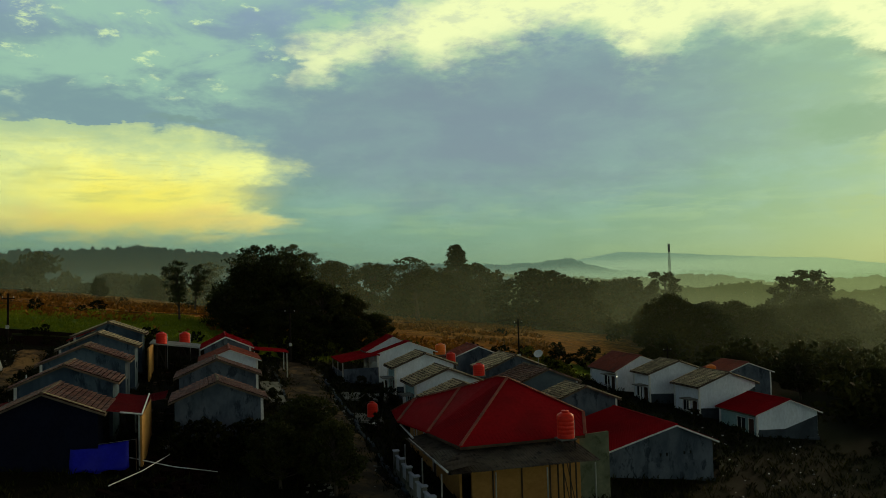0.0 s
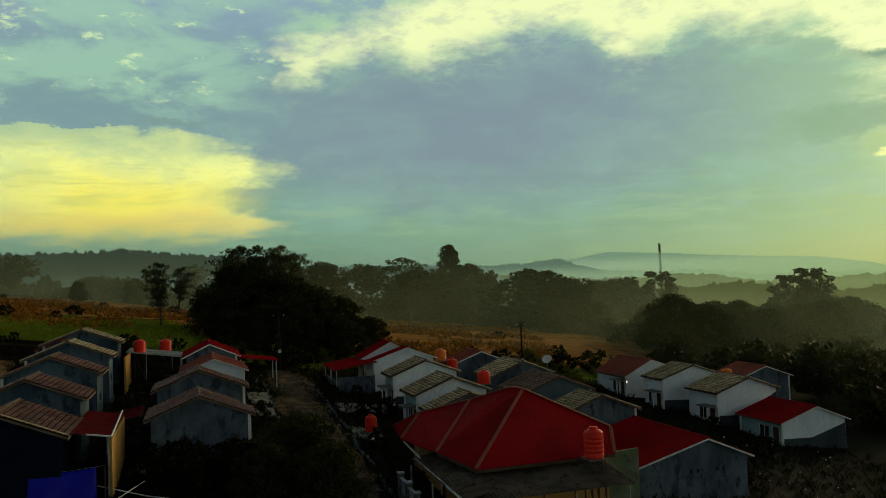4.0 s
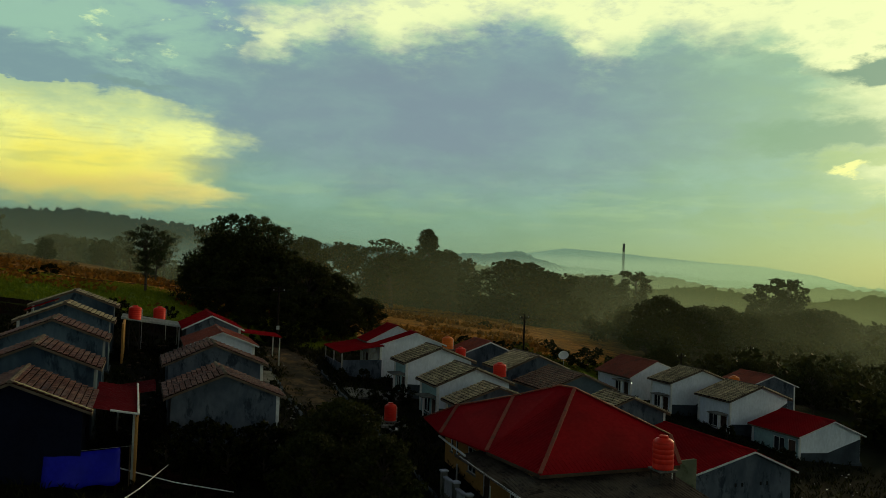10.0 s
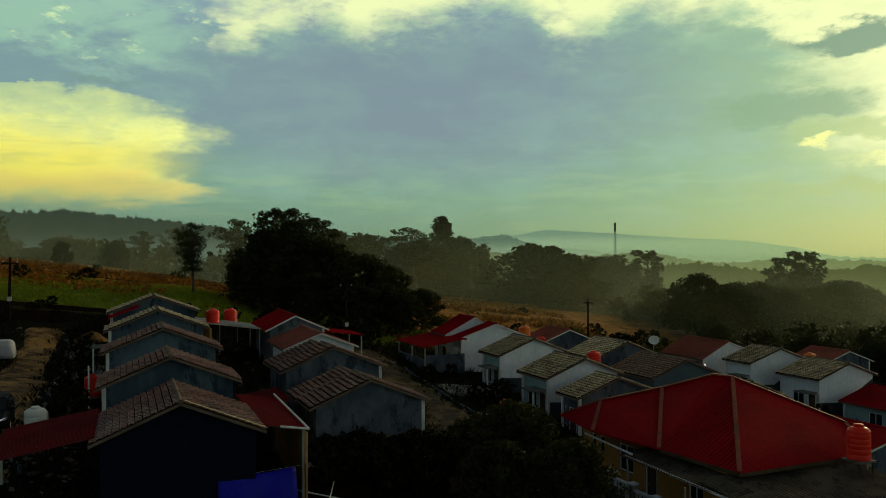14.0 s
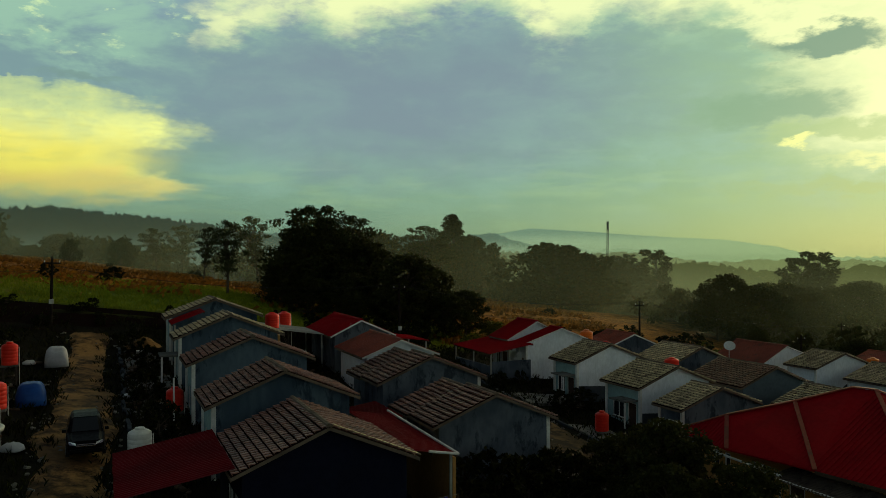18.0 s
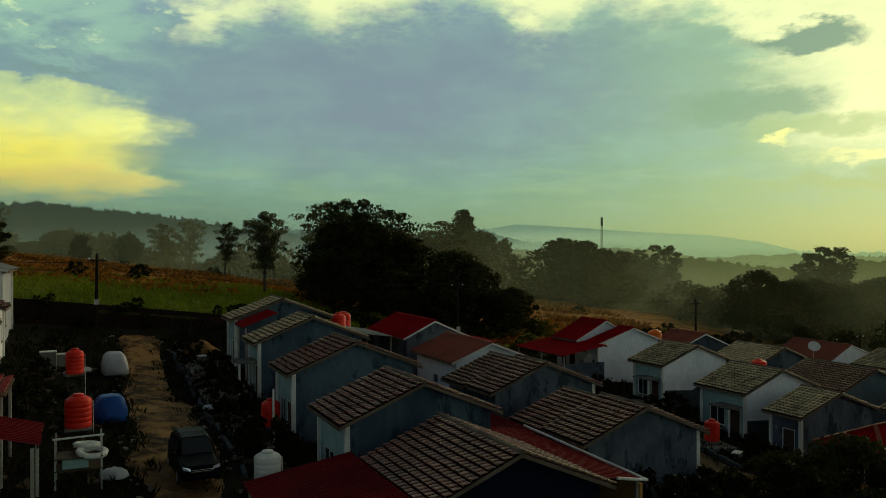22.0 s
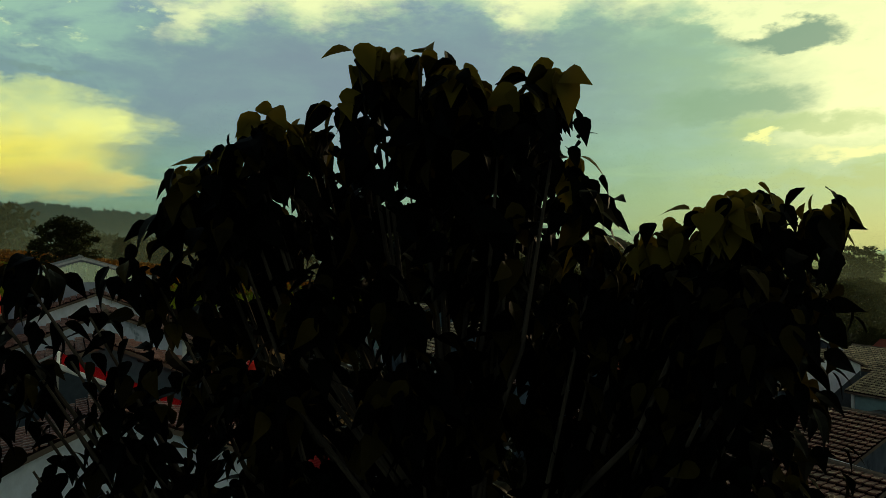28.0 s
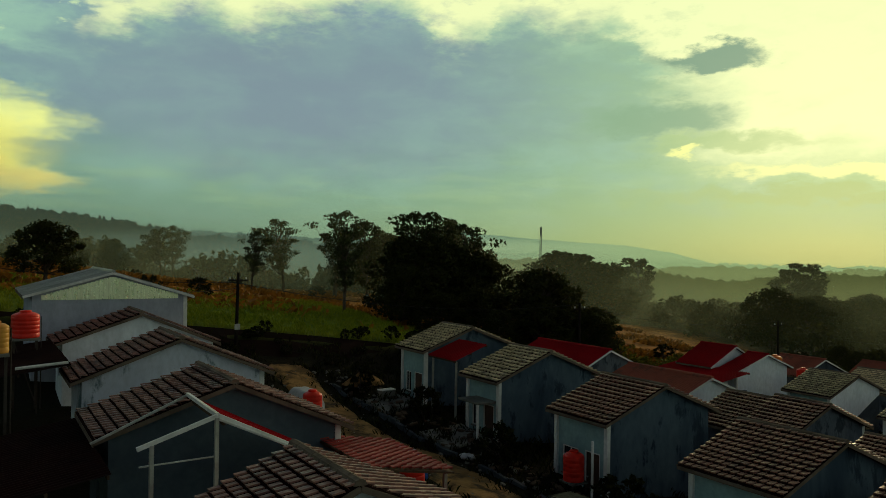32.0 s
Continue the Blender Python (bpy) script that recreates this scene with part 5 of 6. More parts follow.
tarp()
poles = [((4.0, -5.2, 0.95), (6.5, 2.4, 0.75)), ((4.3, 1.7, 0.9), (9.2, -0.9, 0.2))]
for a, b in poles:
    a, b = Vector(a), Vector(b)
    mid = (a + b) / 2 + Vector((0, 0, -0.12))
    solid("bamboo_pole", Form().tube([a, a.lerp(mid, 0.5), mid, mid.lerp(b, 0.5), b], 0.035, 8, 0.022), M["white"], "pale bamboo pole lying crosswise over rubble", "pole", group="poles")
f = Form()
rngp = np.random.default_rng(8)
for _ in range(60):
    x, y = rngp.uniform(3.5, 9.3), rngp.uniform(-5.2, 2.4)
    f.box(-0.4, 0.4, -0.14, 0.14, -0.2, 0.2, 0.02, pose(x, y, land(x, y) + 0.12, rngp.uniform(-25, 25), rngp.uniform(-25, 25), rngp.uniform(0, 180)))
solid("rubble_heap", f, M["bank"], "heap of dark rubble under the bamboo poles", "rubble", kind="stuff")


# ---- water tanks ----
def water_tank(x, y, base, r, h, mat, label, stand=True, ground=None, group="water tanks", pipe="white"):
    """A ribbed plastic tank with a domed top and lid, on a stand of four legs."""
    g = land(x, y) if ground is None else ground
    t = thing("water_tank", label, "water tank", (x, y, base), group=group)
    prof = [(r * 0.96, 0.0), (r, 0.03)]
    n = 5
    for i in range(n):
        z0, z1 = 0.05 + (h * 0.78) * i / n, 0.05 + (h * 0.78) * (i + 1) / n
        prof += [(r, z0), (r, z1 - 0.03), (r * 0.985, z1 - 0.02), (r * 0.985, z1 - 0.01)]
    prof += [(r, h * 0.84), (r * 0.93, h * 0.89), (r * 0.7, h * 0.95), (r * 0.45, h * 0.98), (r * 0.42, h * 0.98)]
    part("body", Form().lathe(prof, 24), M[mat], t, smooth=True)
    part("lid", Form().lathe([(r * 0.42, h * 0.975), (r * 0.44, h * 1.02), (r * 0.4, h * 1.05), (r * 0.12, h * 1.06)], 20), M[mat], t, smooth=True)
    part("pipe", Form().tube([(r + 0.04, 0, h * 0.8), (r + 0.05, 0, 0.1), (r + 0.05, 0.02, -max(0.2, base - g) + 0.02)], 0.02, 6), M[pipe], t, "thin water pipe")
    if stand:
        d = r * 0.78
        s = part("stand", Form().box(-r, r, -r, r, -0.09, 0.0, 0.01), M["concrete"], t)
        for sx in (-1, 1):
            for sy in (-1, 1):
                part("leg", Form().beam((sx * d, sy * d, -0.09), (sx * d, sy * d, g - base - 0.35), 0.07, 0.07, 0.008), M["old_steel"], s)
        if base - g > 1.0:
            for sy in (-1, 1):
                part("brace", Form().beam((-d, sy * d, -0.15), (d, sy * d, g - base + 0.2), 0.04, 0.04), M["old_steel"], s)
    return t


red = "red-orange plastic water tank on a steel stand"
water_tank(4.35, 32.2, 5.35, 0.5, 1.1, "tank", red)
water_tank(6.3, 37.3, 5.0, 0.52, 1.1, "tank", red)
water_tank(28.65, -5.35, 1.32, 0.5, 1.5, "tank", "large red-orange water tank on a tall stand")
water_tank(32.4, 33.9, 2.75, 0.55, 1.15, "tank_orange", "orange plastic water tank on a stand")
water_tank(32.9, 31.7, 2.1, 0.48, 1.0, "tank", red)
water_tank(33.1, 23.3, 1.6, 0.55, 1.1, "tank", red)
water_tank(21.3, 15.4, -0.15, 0.42, 1.15, "tank", "red plastic water tank on a low block")
water_tank(62.6, 29.4, -0.75, 0.55, 1.1, "tank_orange", "orange plastic water tank on a stand")
water_tank(-11.66, 24.0, 4.68, 0.42, 1.2, "tank", red)
water_tank(-11.45, 15.4, 3.78, 0.5, 1.25, "tank", red)
water_tank(-3.62, 16.2, 2.92, 0.42, 1.15, "tank", "red plastic water tank before the house front")
water_tank(-5.6, 7.4, 2.95, 0.45, 1.05, "tank_white", "white plastic water tank on a stand")
water_tank(-22.6, 26.2, 8.42, 0.5, 1.0, "tank", "red water tank on a stand behind the houses", pipe="old_steel")
water_tank(-23.8, 16.9, 8.95, 0.36, 0.85, "tank_yellow", "faded yellow drum tank on a tall stand", pipe="old_steel")
water_tank(-24.6, 10.4, 7.0, 0.45, 1.1, "tank", "red water tank at the edge of the houses", pipe="old_steel")


# ---- vehicles ----
def loft(f, rows):
    """Skin between rings of equal length, closed at both ends."""
    n = len(rows[0])
    vs = [v for r in rows for v in r]
    fs = [(i * n + k, i * n + (k + 1) % n, i * n + n + (k + 1) % n, i * n + n + k) for i in range(len(rows) - 1) for k in range(n)]
    fs += [tuple(range(n - 1, -1, -1)), tuple(range(len(vs) - n, len(vs)))]
    f.add(vs, fs)


def car_section(y, w, z0, zb, zt, wt):
    """A section across a car: sill, belt line and roof."""
    r = 0.06
    return [(-w + r, y, z0), (w - r, y, z0), (w, y, z0 + r), (w, y, zb - 0.08), (w - 0.04, y, zb), (wt, y, zt - 0.07), (wt - 0.1, y, zt), (-wt + 0.1, y, zt), (-wt, y, zt - 0.07), (-w + 0.04, y, zb), (-w, y, zb - 0.08), (-w, y, z0 + r)]


def parked_car(x, y, turn):
    """A dark family car, nose towards -y."""
    c = thing("car", "black family car parked on the dirt lane", "car", (x, y, land(x, y) + 0.12), turn)
    c.scale = (0.86, 0.86, 0.86)
    f = Form()
    rows = [car_section(-2.05, 0.66, 0.32, 0.62, 0.70, 0.55), car_section(-1.95, 0.78, 0.24, 0.74, 0.82, 0.66), car_section(-1.2, 0.83, 0.2, 0.9, 0.98, 0.7), car_section(-0.95, 0.83, 0.2, 0.95, 1.04, 0.7),
            car_section(-0.25, 0.83, 0.2, 0.98, 1.62, 0.6), car_section(0.6, 0.83, 0.2, 0.98, 1.68, 0.62), car_section(1.6, 0.83, 0.2, 0.98, 1.64, 0.6), car_section(2.0, 0.8, 0.24, 0.95, 1.3, 0.62), car_section(2.08, 0.74, 0.32, 0.8, 0.95, 0.6)]
    loft(f, rows)
    part("body", f, M["car_black"], c, smooth=False)
    part("windscreen", Form().slab([(-0.6, -0.93, 1.06), (0.6, -0.93, 1.06), (0.52, -0.3, 1.58), (-0.52, -0.3, 1.58)], (0, -0.015, 0.012)), M["glass"], c)
    part("rear_window", Form().slab([(-0.55, 2.0, 1.25), (0.55, 2.0, 1.25), (0.5, 1.68, 1.58), (-0.5, 1.68, 1.58)], (0, 0.03, 0.02)), M["glass"], c)
    for s in (-1, 1):
        for a, b in ((-0.55, 0.25), (0.33, 1.05), (1.13, 1.7)):
            part("side_window", Form().slab([(s * 0.80, a, 1.03), (s * 0.80, b, 1.03), (s * 0.655, b, 1.5), (s * 0.655, a + (0.25 if a < 0 else 0), 1.5)], (s * 0.012, 0, 0.004)), M["glass"], c)
        part("headlight", Form().slab([(s * 0.42, -2.04, 0.62), (s * 0.72, -1.97, 0.68), (s * 0.74, -1.9, 0.80), (s * 0.45, -2.0, 0.74)], (0, -0.05, 0.02)), M["chrome"], c, "bright headlight")
        part("mirror", Form().box(s * 0.93 - 0.09, s * 0.93 + 0.09, -0.68, -0.58, 1.0, 1.14, 0.02), M["car_black"], c)
        for y2 in (-1.3, 1.35):
            wh = part("wheel", Form().tube([(s * 0.72, y2, 0.3), (s * 0.86, y2, 0.3)], 0.31, 20), M["rubber"], c)
            part("rim", Form().tube([(s * 0.84, y2, 0.3), (s * 0.87, y2, 0.3)], 0.19, 14), M["steel"], wh)
    part("grille", Form().box(-0.42, 0.42, -2.1, -2.03, 0.58, 0.63, 0.01).box(-0.4, 0.4, -2.1, -2.03, 0.66, 0.69, 0.01), M["chrome"], c, "chrome grille bars")
    part("bumper", Form().box(-0.74, 0.74, -2.12, -1.98, 0.28, 0.46, 0.05), M["car_black"], c)
    return c


parked_car(-7.6, 10.7, 2)


def covered(x, y, w, l, h, mat, label, seed, category="covered car"):
    """A vehicle under a loose cover."""
    f = Form()
    rows = []
    n = 16
    for j, v in enumerate(np.linspace(-1, 1, 11)):
        end = math.sqrt(max(0.0, 1 - abs(v) ** 6))
        top = h * (0.55 + 0.45 * smoothstep(1 - abs(v + 0.1), 0.05, 0.55))
        ring = []
        for k in range(n):
            u = k / (n - 1) * 2 - 1
            zz = top * (1 - abs(u) ** 5)
            xx = w / 2 * max(-1, min(1, u * 1.25)) * (0.86 + 0.14 * (1 - zz / h)) * (0.8 + 0.2 * end)
            q = 0.04 * noise.noise(Vector((xx * 3 + seed, v * 5, zz * 3)))
            ring.append((xx + q, v * l / 2 + q, max(0.0, zz) + q * (1 if zz > 0.1 else 0)))
        rows.append(ring)
    loft(f, rows)
    return solid("covered_car" if category == "covered car" else "covered_cart", f, M[mat], label, category, smooth=True, at=pose(x, y, land(x, y) + 0.1, 0, 0, 3))


covered(-9.65, 30.4, 1.4, 2.8, 1.15, "grey_tarp", "car under a silver-grey cover beside the lane", 1)
covered(-10.2, 18.4, 1.4, 2.0, 1.05, "car_blue", "cart under a shiny blue cover", 5, "covered cart")
f = Form().lathe([(0.5, 0.0), (0.52, 0.12), (0.44, 0.16), (0.32, 0.14), (0.3, 0.05), (0.33, 0.0)], 20)
solid("basin", f, M["tank_white"], "round white plastic basin on a rack", "basin", smooth=True, at=pose(-11.0, 9.9, land(-11, 10) + 1.05, 8, 5, 0))
rk = thing("rack", "low steel rack with a blue crate", "rack", (-11.4, 10.0, land(-11.4, 10)))
for x, y in ((-0.7, -0.5), (0.7, -0.5), (-0.7, 0.5), (0.7, 0.5)):
    part("leg", Form().box(x - 0.03, x + 0.03, y - 0.03, y + 0.03, -0.2, 1.7, 0.005), M["steel"], rk)
for z in (0.6, 1.0):
    part("shelf", Form().box(-0.75, 0.75, -0.55, 0.55, z, z + 0.04, 0.005), M["wood"], rk)
part("rail", Form().tube([(-0.78, -0.5, 1.68), (0.78, -0.5, 1.72)], 0.035, 8), M["white"], rk, "white pipe rail")
part("crate", Form().box(-0.5, 0.3, -0.4, 0.4, 0.64, 0.95, 0.02), M["wall_teal"], rk, "pale teal plastic crate")
solid("basin", Form().lathe([(0.42, 0.0), (0.46, 0.14), (0.38, 0.18), (0.27, 0.15), (0.25, 0.05), (0.28, 0.0)], 20), M["tank_white"], "round white plastic basin stacked behind another", "basin", smooth=True, at=pose(-11.15, 10.5, land(-11, 10.5) + 1.12, -6, 4, 0))


# ---- power poles and wires ----
def power_pole(x, y, height, label="dark wooden power pole with a cross-arm", lean=0.0):
    h = thing("power_pole", label, "power pole", (x, y, land(x, y)), group="power poles")
    h.rotation_euler = (0, radians(lean), 0)
    part("shaft", Form().tube([(0, 0, -0.5), (0, 0, height)], 0.13, 10, 0.085), M["pole_wood"], h)
    part("crossarm", Form().box(-0.6, 0.6, -0.06, 0.06, height - 0.55, height - 0.43, 0.01), M["pole_wood"], h)
    for k in (-0.5, 0.0, 0.5):
        part("insulator", Form().lathe([(0.03, 0), (0.05, 0.04), (0.03, 0.08), (0.045, 0.12), (0.02, 0.15)], 10, (k, 0, height - 0.43)), M["white"], h)
    part("junction_box", Form().box(-0.16, 0.16, -0.22, -0.1, height * 0.30, height * 0.30 + 0.35, 0.02), M["steel"], h)
    return h


def wire(a, b, sag, r=0.018):
    a, b = Vector(a), Vector(b)
    pts = [a.lerp(b, k) - Vector((0, 0, sag * 4 * k * (1 - k))) for k in np.linspace(0, 1, 13)]
    solid("power_line", Form().tube(pts, r, 5), M["rubber"], "black overhead power line between poles", "power line", group="power lines")


power_pole(-10.5, 39.9, 5.0, lean=1.0)
power_pole(17.2, 40.5, 6.0)
power_pole(45.0, 43.0, 6.6)
power_pole(83.6, 50.7, 6.0)
power_pole(-34.0, 36.0, 6.0)
power_pole(62.5, 38.0, 5.2)
wire((-10.4, 39.9, 9.9), (17.2, 40.5, 8.0), 0.9)
wire((-10.4, 39.9, 9.6), (-18.5, 31.5, 9.9), 0.15)
wire((-10.4, 39.9, 9.95), (-34.0, 36.0, 13.2), 0.9)
wire((17.2, 40.5, 7.9), (45.0, 43.0, 5.6), 0.9)
wire((45.0, 43.0, 5.6), (83.6, 50.7, 0.9), 1.0)


# ---- kerbs, slabs, shrubs, clutter ----
def kerb_line(name, x, y0, y1, label):
    k = tagged(new(name), label, "kerb", kind="structure")
    me = Form().box(-0.09, 0.09, -0.48, 0.48, -0.3, 0.16, 0.02).data("kerb_stone", M["cement"])
    y = y0
    while y < y1:
        if random.random() < 0.72:
            wx = x + 0.35 * noise.noise(Vector((x, y * 0.22, 2))) + 0.06 * random.uniform(-1, 1)
            part("kerb_stone", me, None, k, at=pose(wx, y, land(x, y) + random.uniform(-0.04, 0.08), random.uniform(-4, 4) + 4.7, random.uniform(-6, 6), random.uniform(-7, 7)))
        y += 1.0


kerb_line("kerb_1", 19.75, -10, 32, "broken concrete drain edge along the lane")
kerb_line("kerb_2", -5.85, 4, 36, "broken concrete drain edge along the lane")
kerb_line("kerb_3", 15.0, 12, 34, "low concrete edge along the lane")


def slab(x0, x1, y0, y1, top=0.14, mat="concrete", label="cracked concrete yard slab"):
    f = Form()
    f.slab([(x0, y0, land(x0, y0) - 0.2), (x1, y0, land(x1, y0) - 0.2), (x1, y1, land(x1, y1) - 0.2), (x0, y1, land(x0, y1) - 0.2)], (0, 0, top + 0.2))
    solid("yard_slab", f, M[mat], label, "slab", group="yard slabs")


for q in ((12.9, 14.9, 20.0, 22.6), (13.2, 15.0, 24.5, 28.5), (20.0, 22.4, 14.4, 17.2), (-5.6, -3.2, 22.6, 25.4), (-5.6, -3.3, 29.2, 31.6), (20.3, 24.6, 22.5, 25.5), (13.0, 14.8, 7.0, 8.6)):
    slab(*q)
rng6 = np.random.default_rng(66)


def scatter(name, count, area, mat, label, size, category, flat=0.4):
    """Loose bits lying about, too many to count."""
    f = Form()
    for _ in range(count):
        x, y = rng6.uniform(area[0], area[1]), rng6.uniform(area[2], area[3])
        s = size * rng6.uniform(0.4, 1.5)
        f.box(-s, s, -s * rng6.uniform(0.3, 1), s * rng6.uniform(0.3, 1), -s * flat, s * flat, s * 0.15, pose(x, y, rough_land(x, y) + s * flat * 0.6, rng6.uniform(-20, 20), rng6.uniform(-20, 20), rng6.uniform(0, 180)))
    solid(name, f, M[mat], label, category, kind="stuff")


f = Form()
for j in range(7):
    for k in range(18):
        a, r = 2 * math.pi * k / 18, 1.35 * (1 - j / 6) ** 0.8
        w = 1 + 0.16 * noise.noise(Vector((math.cos(a) * 1.7, math.sin(a) * 1.7, j * 0.5)))
        f.v.append((r * w * math.cos(a), r * w * math.sin(a) * 0.8, 0.75 * j / 6 * w))
f.f = [(j * 18 + k, j * 18 + (k + 1) % 18, j * 18 + 18 + (k + 1) % 18, j * 18 + 18 + k) for j in range(6) for k in range(18)]
solid("soil_mound", f, M["road"], "low mound of brown soil at the end of the lane", "soil mound", smooth=True, at=pose(-4.3, 34.6, land(-4.3, 34.6) - 0.05))
solid("gate_post", Form().box(-3.8, -3.72, 14.9, 14.98, land(-3.8, 15) - 0.3, 4.75, 0.01), M["white"], "slim white steel post before the house front", "post")
scatter("stones", 500, (-10, -4, 0, 38), "concrete", "scattered stones and broken concrete", 0.09, "stones")
scatter("stones", 600, (14, 20, -14, 38), "concrete", "scattered stones along the second lane", 0.09, "stones")
scatter("debris", 160, (-6, -3.4, 4, 34), "wood", "scraps of wood and rubbish in the front yards", 0.16, "rubbish", 0.25)
scatter("debris", 90, (43, 60, -6, 18), "white", "pale rubbish strewn on the dark slope", 0.07, "rubbish", 0.25)
scatter("debris", 100, (3.6, 8.5, 8, 36), "wood", "scraps and rubbish between the back walls", 0.15, "rubbish", 0.25)
scatter("planks", 40, (-14, -10.4, 8, 32), "wood", "loose planks and scraps beside the lane", 0.3, "planks", 0.12)


def grass(name, count, area, mat, label, h, keep=lambda x, y: True):
    """Blades of weeds in tufts."""
    f = Form()
    for _ in range(count):
        x, y = rng6.uniform(area[0], area[1]), rng6.uniform(area[2], area[3])
        if not keep(x, y):
            continue
        z = rough_land(x, y)
        for _ in range(6):
            a = rng6.uniform(0, 6.28)
            l = h * rng6.uniform(0.5, 1.4)
            dx, dy = math.cos(a), math.sin(a)
            px, py = x + rng6.normal() * 0.15, y + rng6.normal() * 0.15
            o = len(f.v)
            w = 0.03 + 0.02 * h
            f.v += [(px - dy * w, py + dx * w, z - 0.05), (px + dy * w, py - dx * w, z - 0.05), (px + dx * l * 0.3, py + dy * l * 0.3, z + l * 0.7), (px + dx * l * 0.7, py + dy * l * 0.7, z + l)]
            f.f += [(o, o + 1, o + 2), (o + 1, o + 3, o + 2)]
    ob = new(name, raw_mesh(name, f, M[mat]))
    tagged(ob, label, "weeds", kind="stuff")


off_road = lambda x, y: not (-8.9 < x < -7.3 or 16.4 < x < 18.4)
grass("weeds", 5200, (-16, 22, -10, 42), "bush", "tufts of dark weeds in the yards and lane edges", 0.28, off_road)
grass("weeds", 3500, (20, 64, -6, 44), "bush", "tufts of weeds down the slope", 0.32)
grass("field_grass", 7000, (-45, 24, 43, 68), "field_grass", "uneven grass on the field", 0.26)
i = 0
for x, y, hh in [(14.3, 0.6, 4.6), (12.6, -1.8, 3.6), (15.6, -2.8, 4.0), (13.8, 3.6, 3.2)]:
    tree("round", x, y, hh, i * 50, 1.15)
    i += 1
for _ in range(70):
    x, y = rng6.uniform(-44, 22), rng6.uniform(38.5, 45)
    tree("bush", x, y, rng6.uniform(0.9, 2.2) * (1.0 if x > 2 else 0.4), rng6.uniform(0, 360), rng6.uniform(0.8, 1.4))
for _ in range(60):
    x, y = rng6.uniform(20, 80), rng6.uniform(38.5, 56)
    tree("weed" if x < 66 else "bush", x, y, rng6.uniform(0.7, 1.8), rng6.uniform(0, 360), rng6.uniform(0.9, 1.5))
for _ in range(24):
    x, y = rng6.uniform(-35, 70), rng6.uniform(50, 105)
    tree("bush", x, y, rng6.uniform(0.6, 1.7), rng6.uniform(0, 360), rng6.uniform(0.8, 1.5))
for x, y in ((-4.6, 12.4), (-4.8, 19.6), (-4.4, 27.0), (-5.0, 33.6), (21.5, 19.5), (22.0, 21.5), (23.6, 14.6), (22.8, 28.6), (21.0, 11.5), (13.2, 17.8), (12.9, 30.0), (23.0, 8.8 + 3.2), (24.0, 22.0), (-13.4, 18.0), (-13.2, 25.6), (-12.6, 31.5), (44.5, 4), (46, 8), (45, 14), (47, 20), (49, 26), (53, 12), (66, 10), (67.5, 22), (20.6, 27.5), (54, 20)):
    tree("bush", x, y, rng6.uniform(1.0, 1.9), rng6.uniform(0, 360), rng6.uniform(0.8, 1.2))
# shrubs filled out into a row to cover the wall's dark lower half
for x, y, hh in ((7.2, 4.9, 1.9), (8.6, 4.5, 2.2), (10.0, 4.8, 1.9), (11.4, 4.5, 2.3), (12.6, 5.2, 2.0), (9.3, 3.2, 1.7), (11.0, 2.8, 1.8), (6.4, 3.4, 1.5)):
    tree("bush", x, y, hh, x * 70, 1.1)
dish = thing("satellite_dish", "pale satellite dish on a short roof mast", "satellite dish", (39.6, 24.2, 2.3))
part("mast", Form().tube([(0, 0, -0.2), (0, 0, 0.75)], 0.025, 8), M["steel"], dish)
part("bowl", Form().lathe([(0.02, 0.0), (0.2, 0.03), (0.36, 0.1), (0.45, 0.17), (0.43, 0.18), (0.34, 0.12), (0.19, 0.05), (0.02, 0.02)], 20), M["tank_white"], dish, smooth=True, at=pose(0, -0.05, 0.85, 50, 0, -40))


# ---- the big-leaved tree that the camera passes ----
def big_leaf():
    """A broad pointed blade on a short stalk, folded along its rib and drooping at the tip."""
    f = Form()
    outline = [(0.0, 0.05), (0.10, 0.62), (0.28, 0.98), (0.52, 0.86), (0.78, 0.40), (1.0, 0.0)]
    L, W = 0.25, 0.078
    for t, w in outline:
        y, z = L * t, -0.5 * L * t * t
        f.v += [(-W * w, y, z + 0.016 * w), (0, y, z), (W * w, y, z + 0.016 * w)]
    for k in range(len(outline) - 1):
        o = k * 3
        f.f += [(o, o + 1, o + 4, o + 3), (o + 1, o + 2, o + 5, o + 4)]
    return f


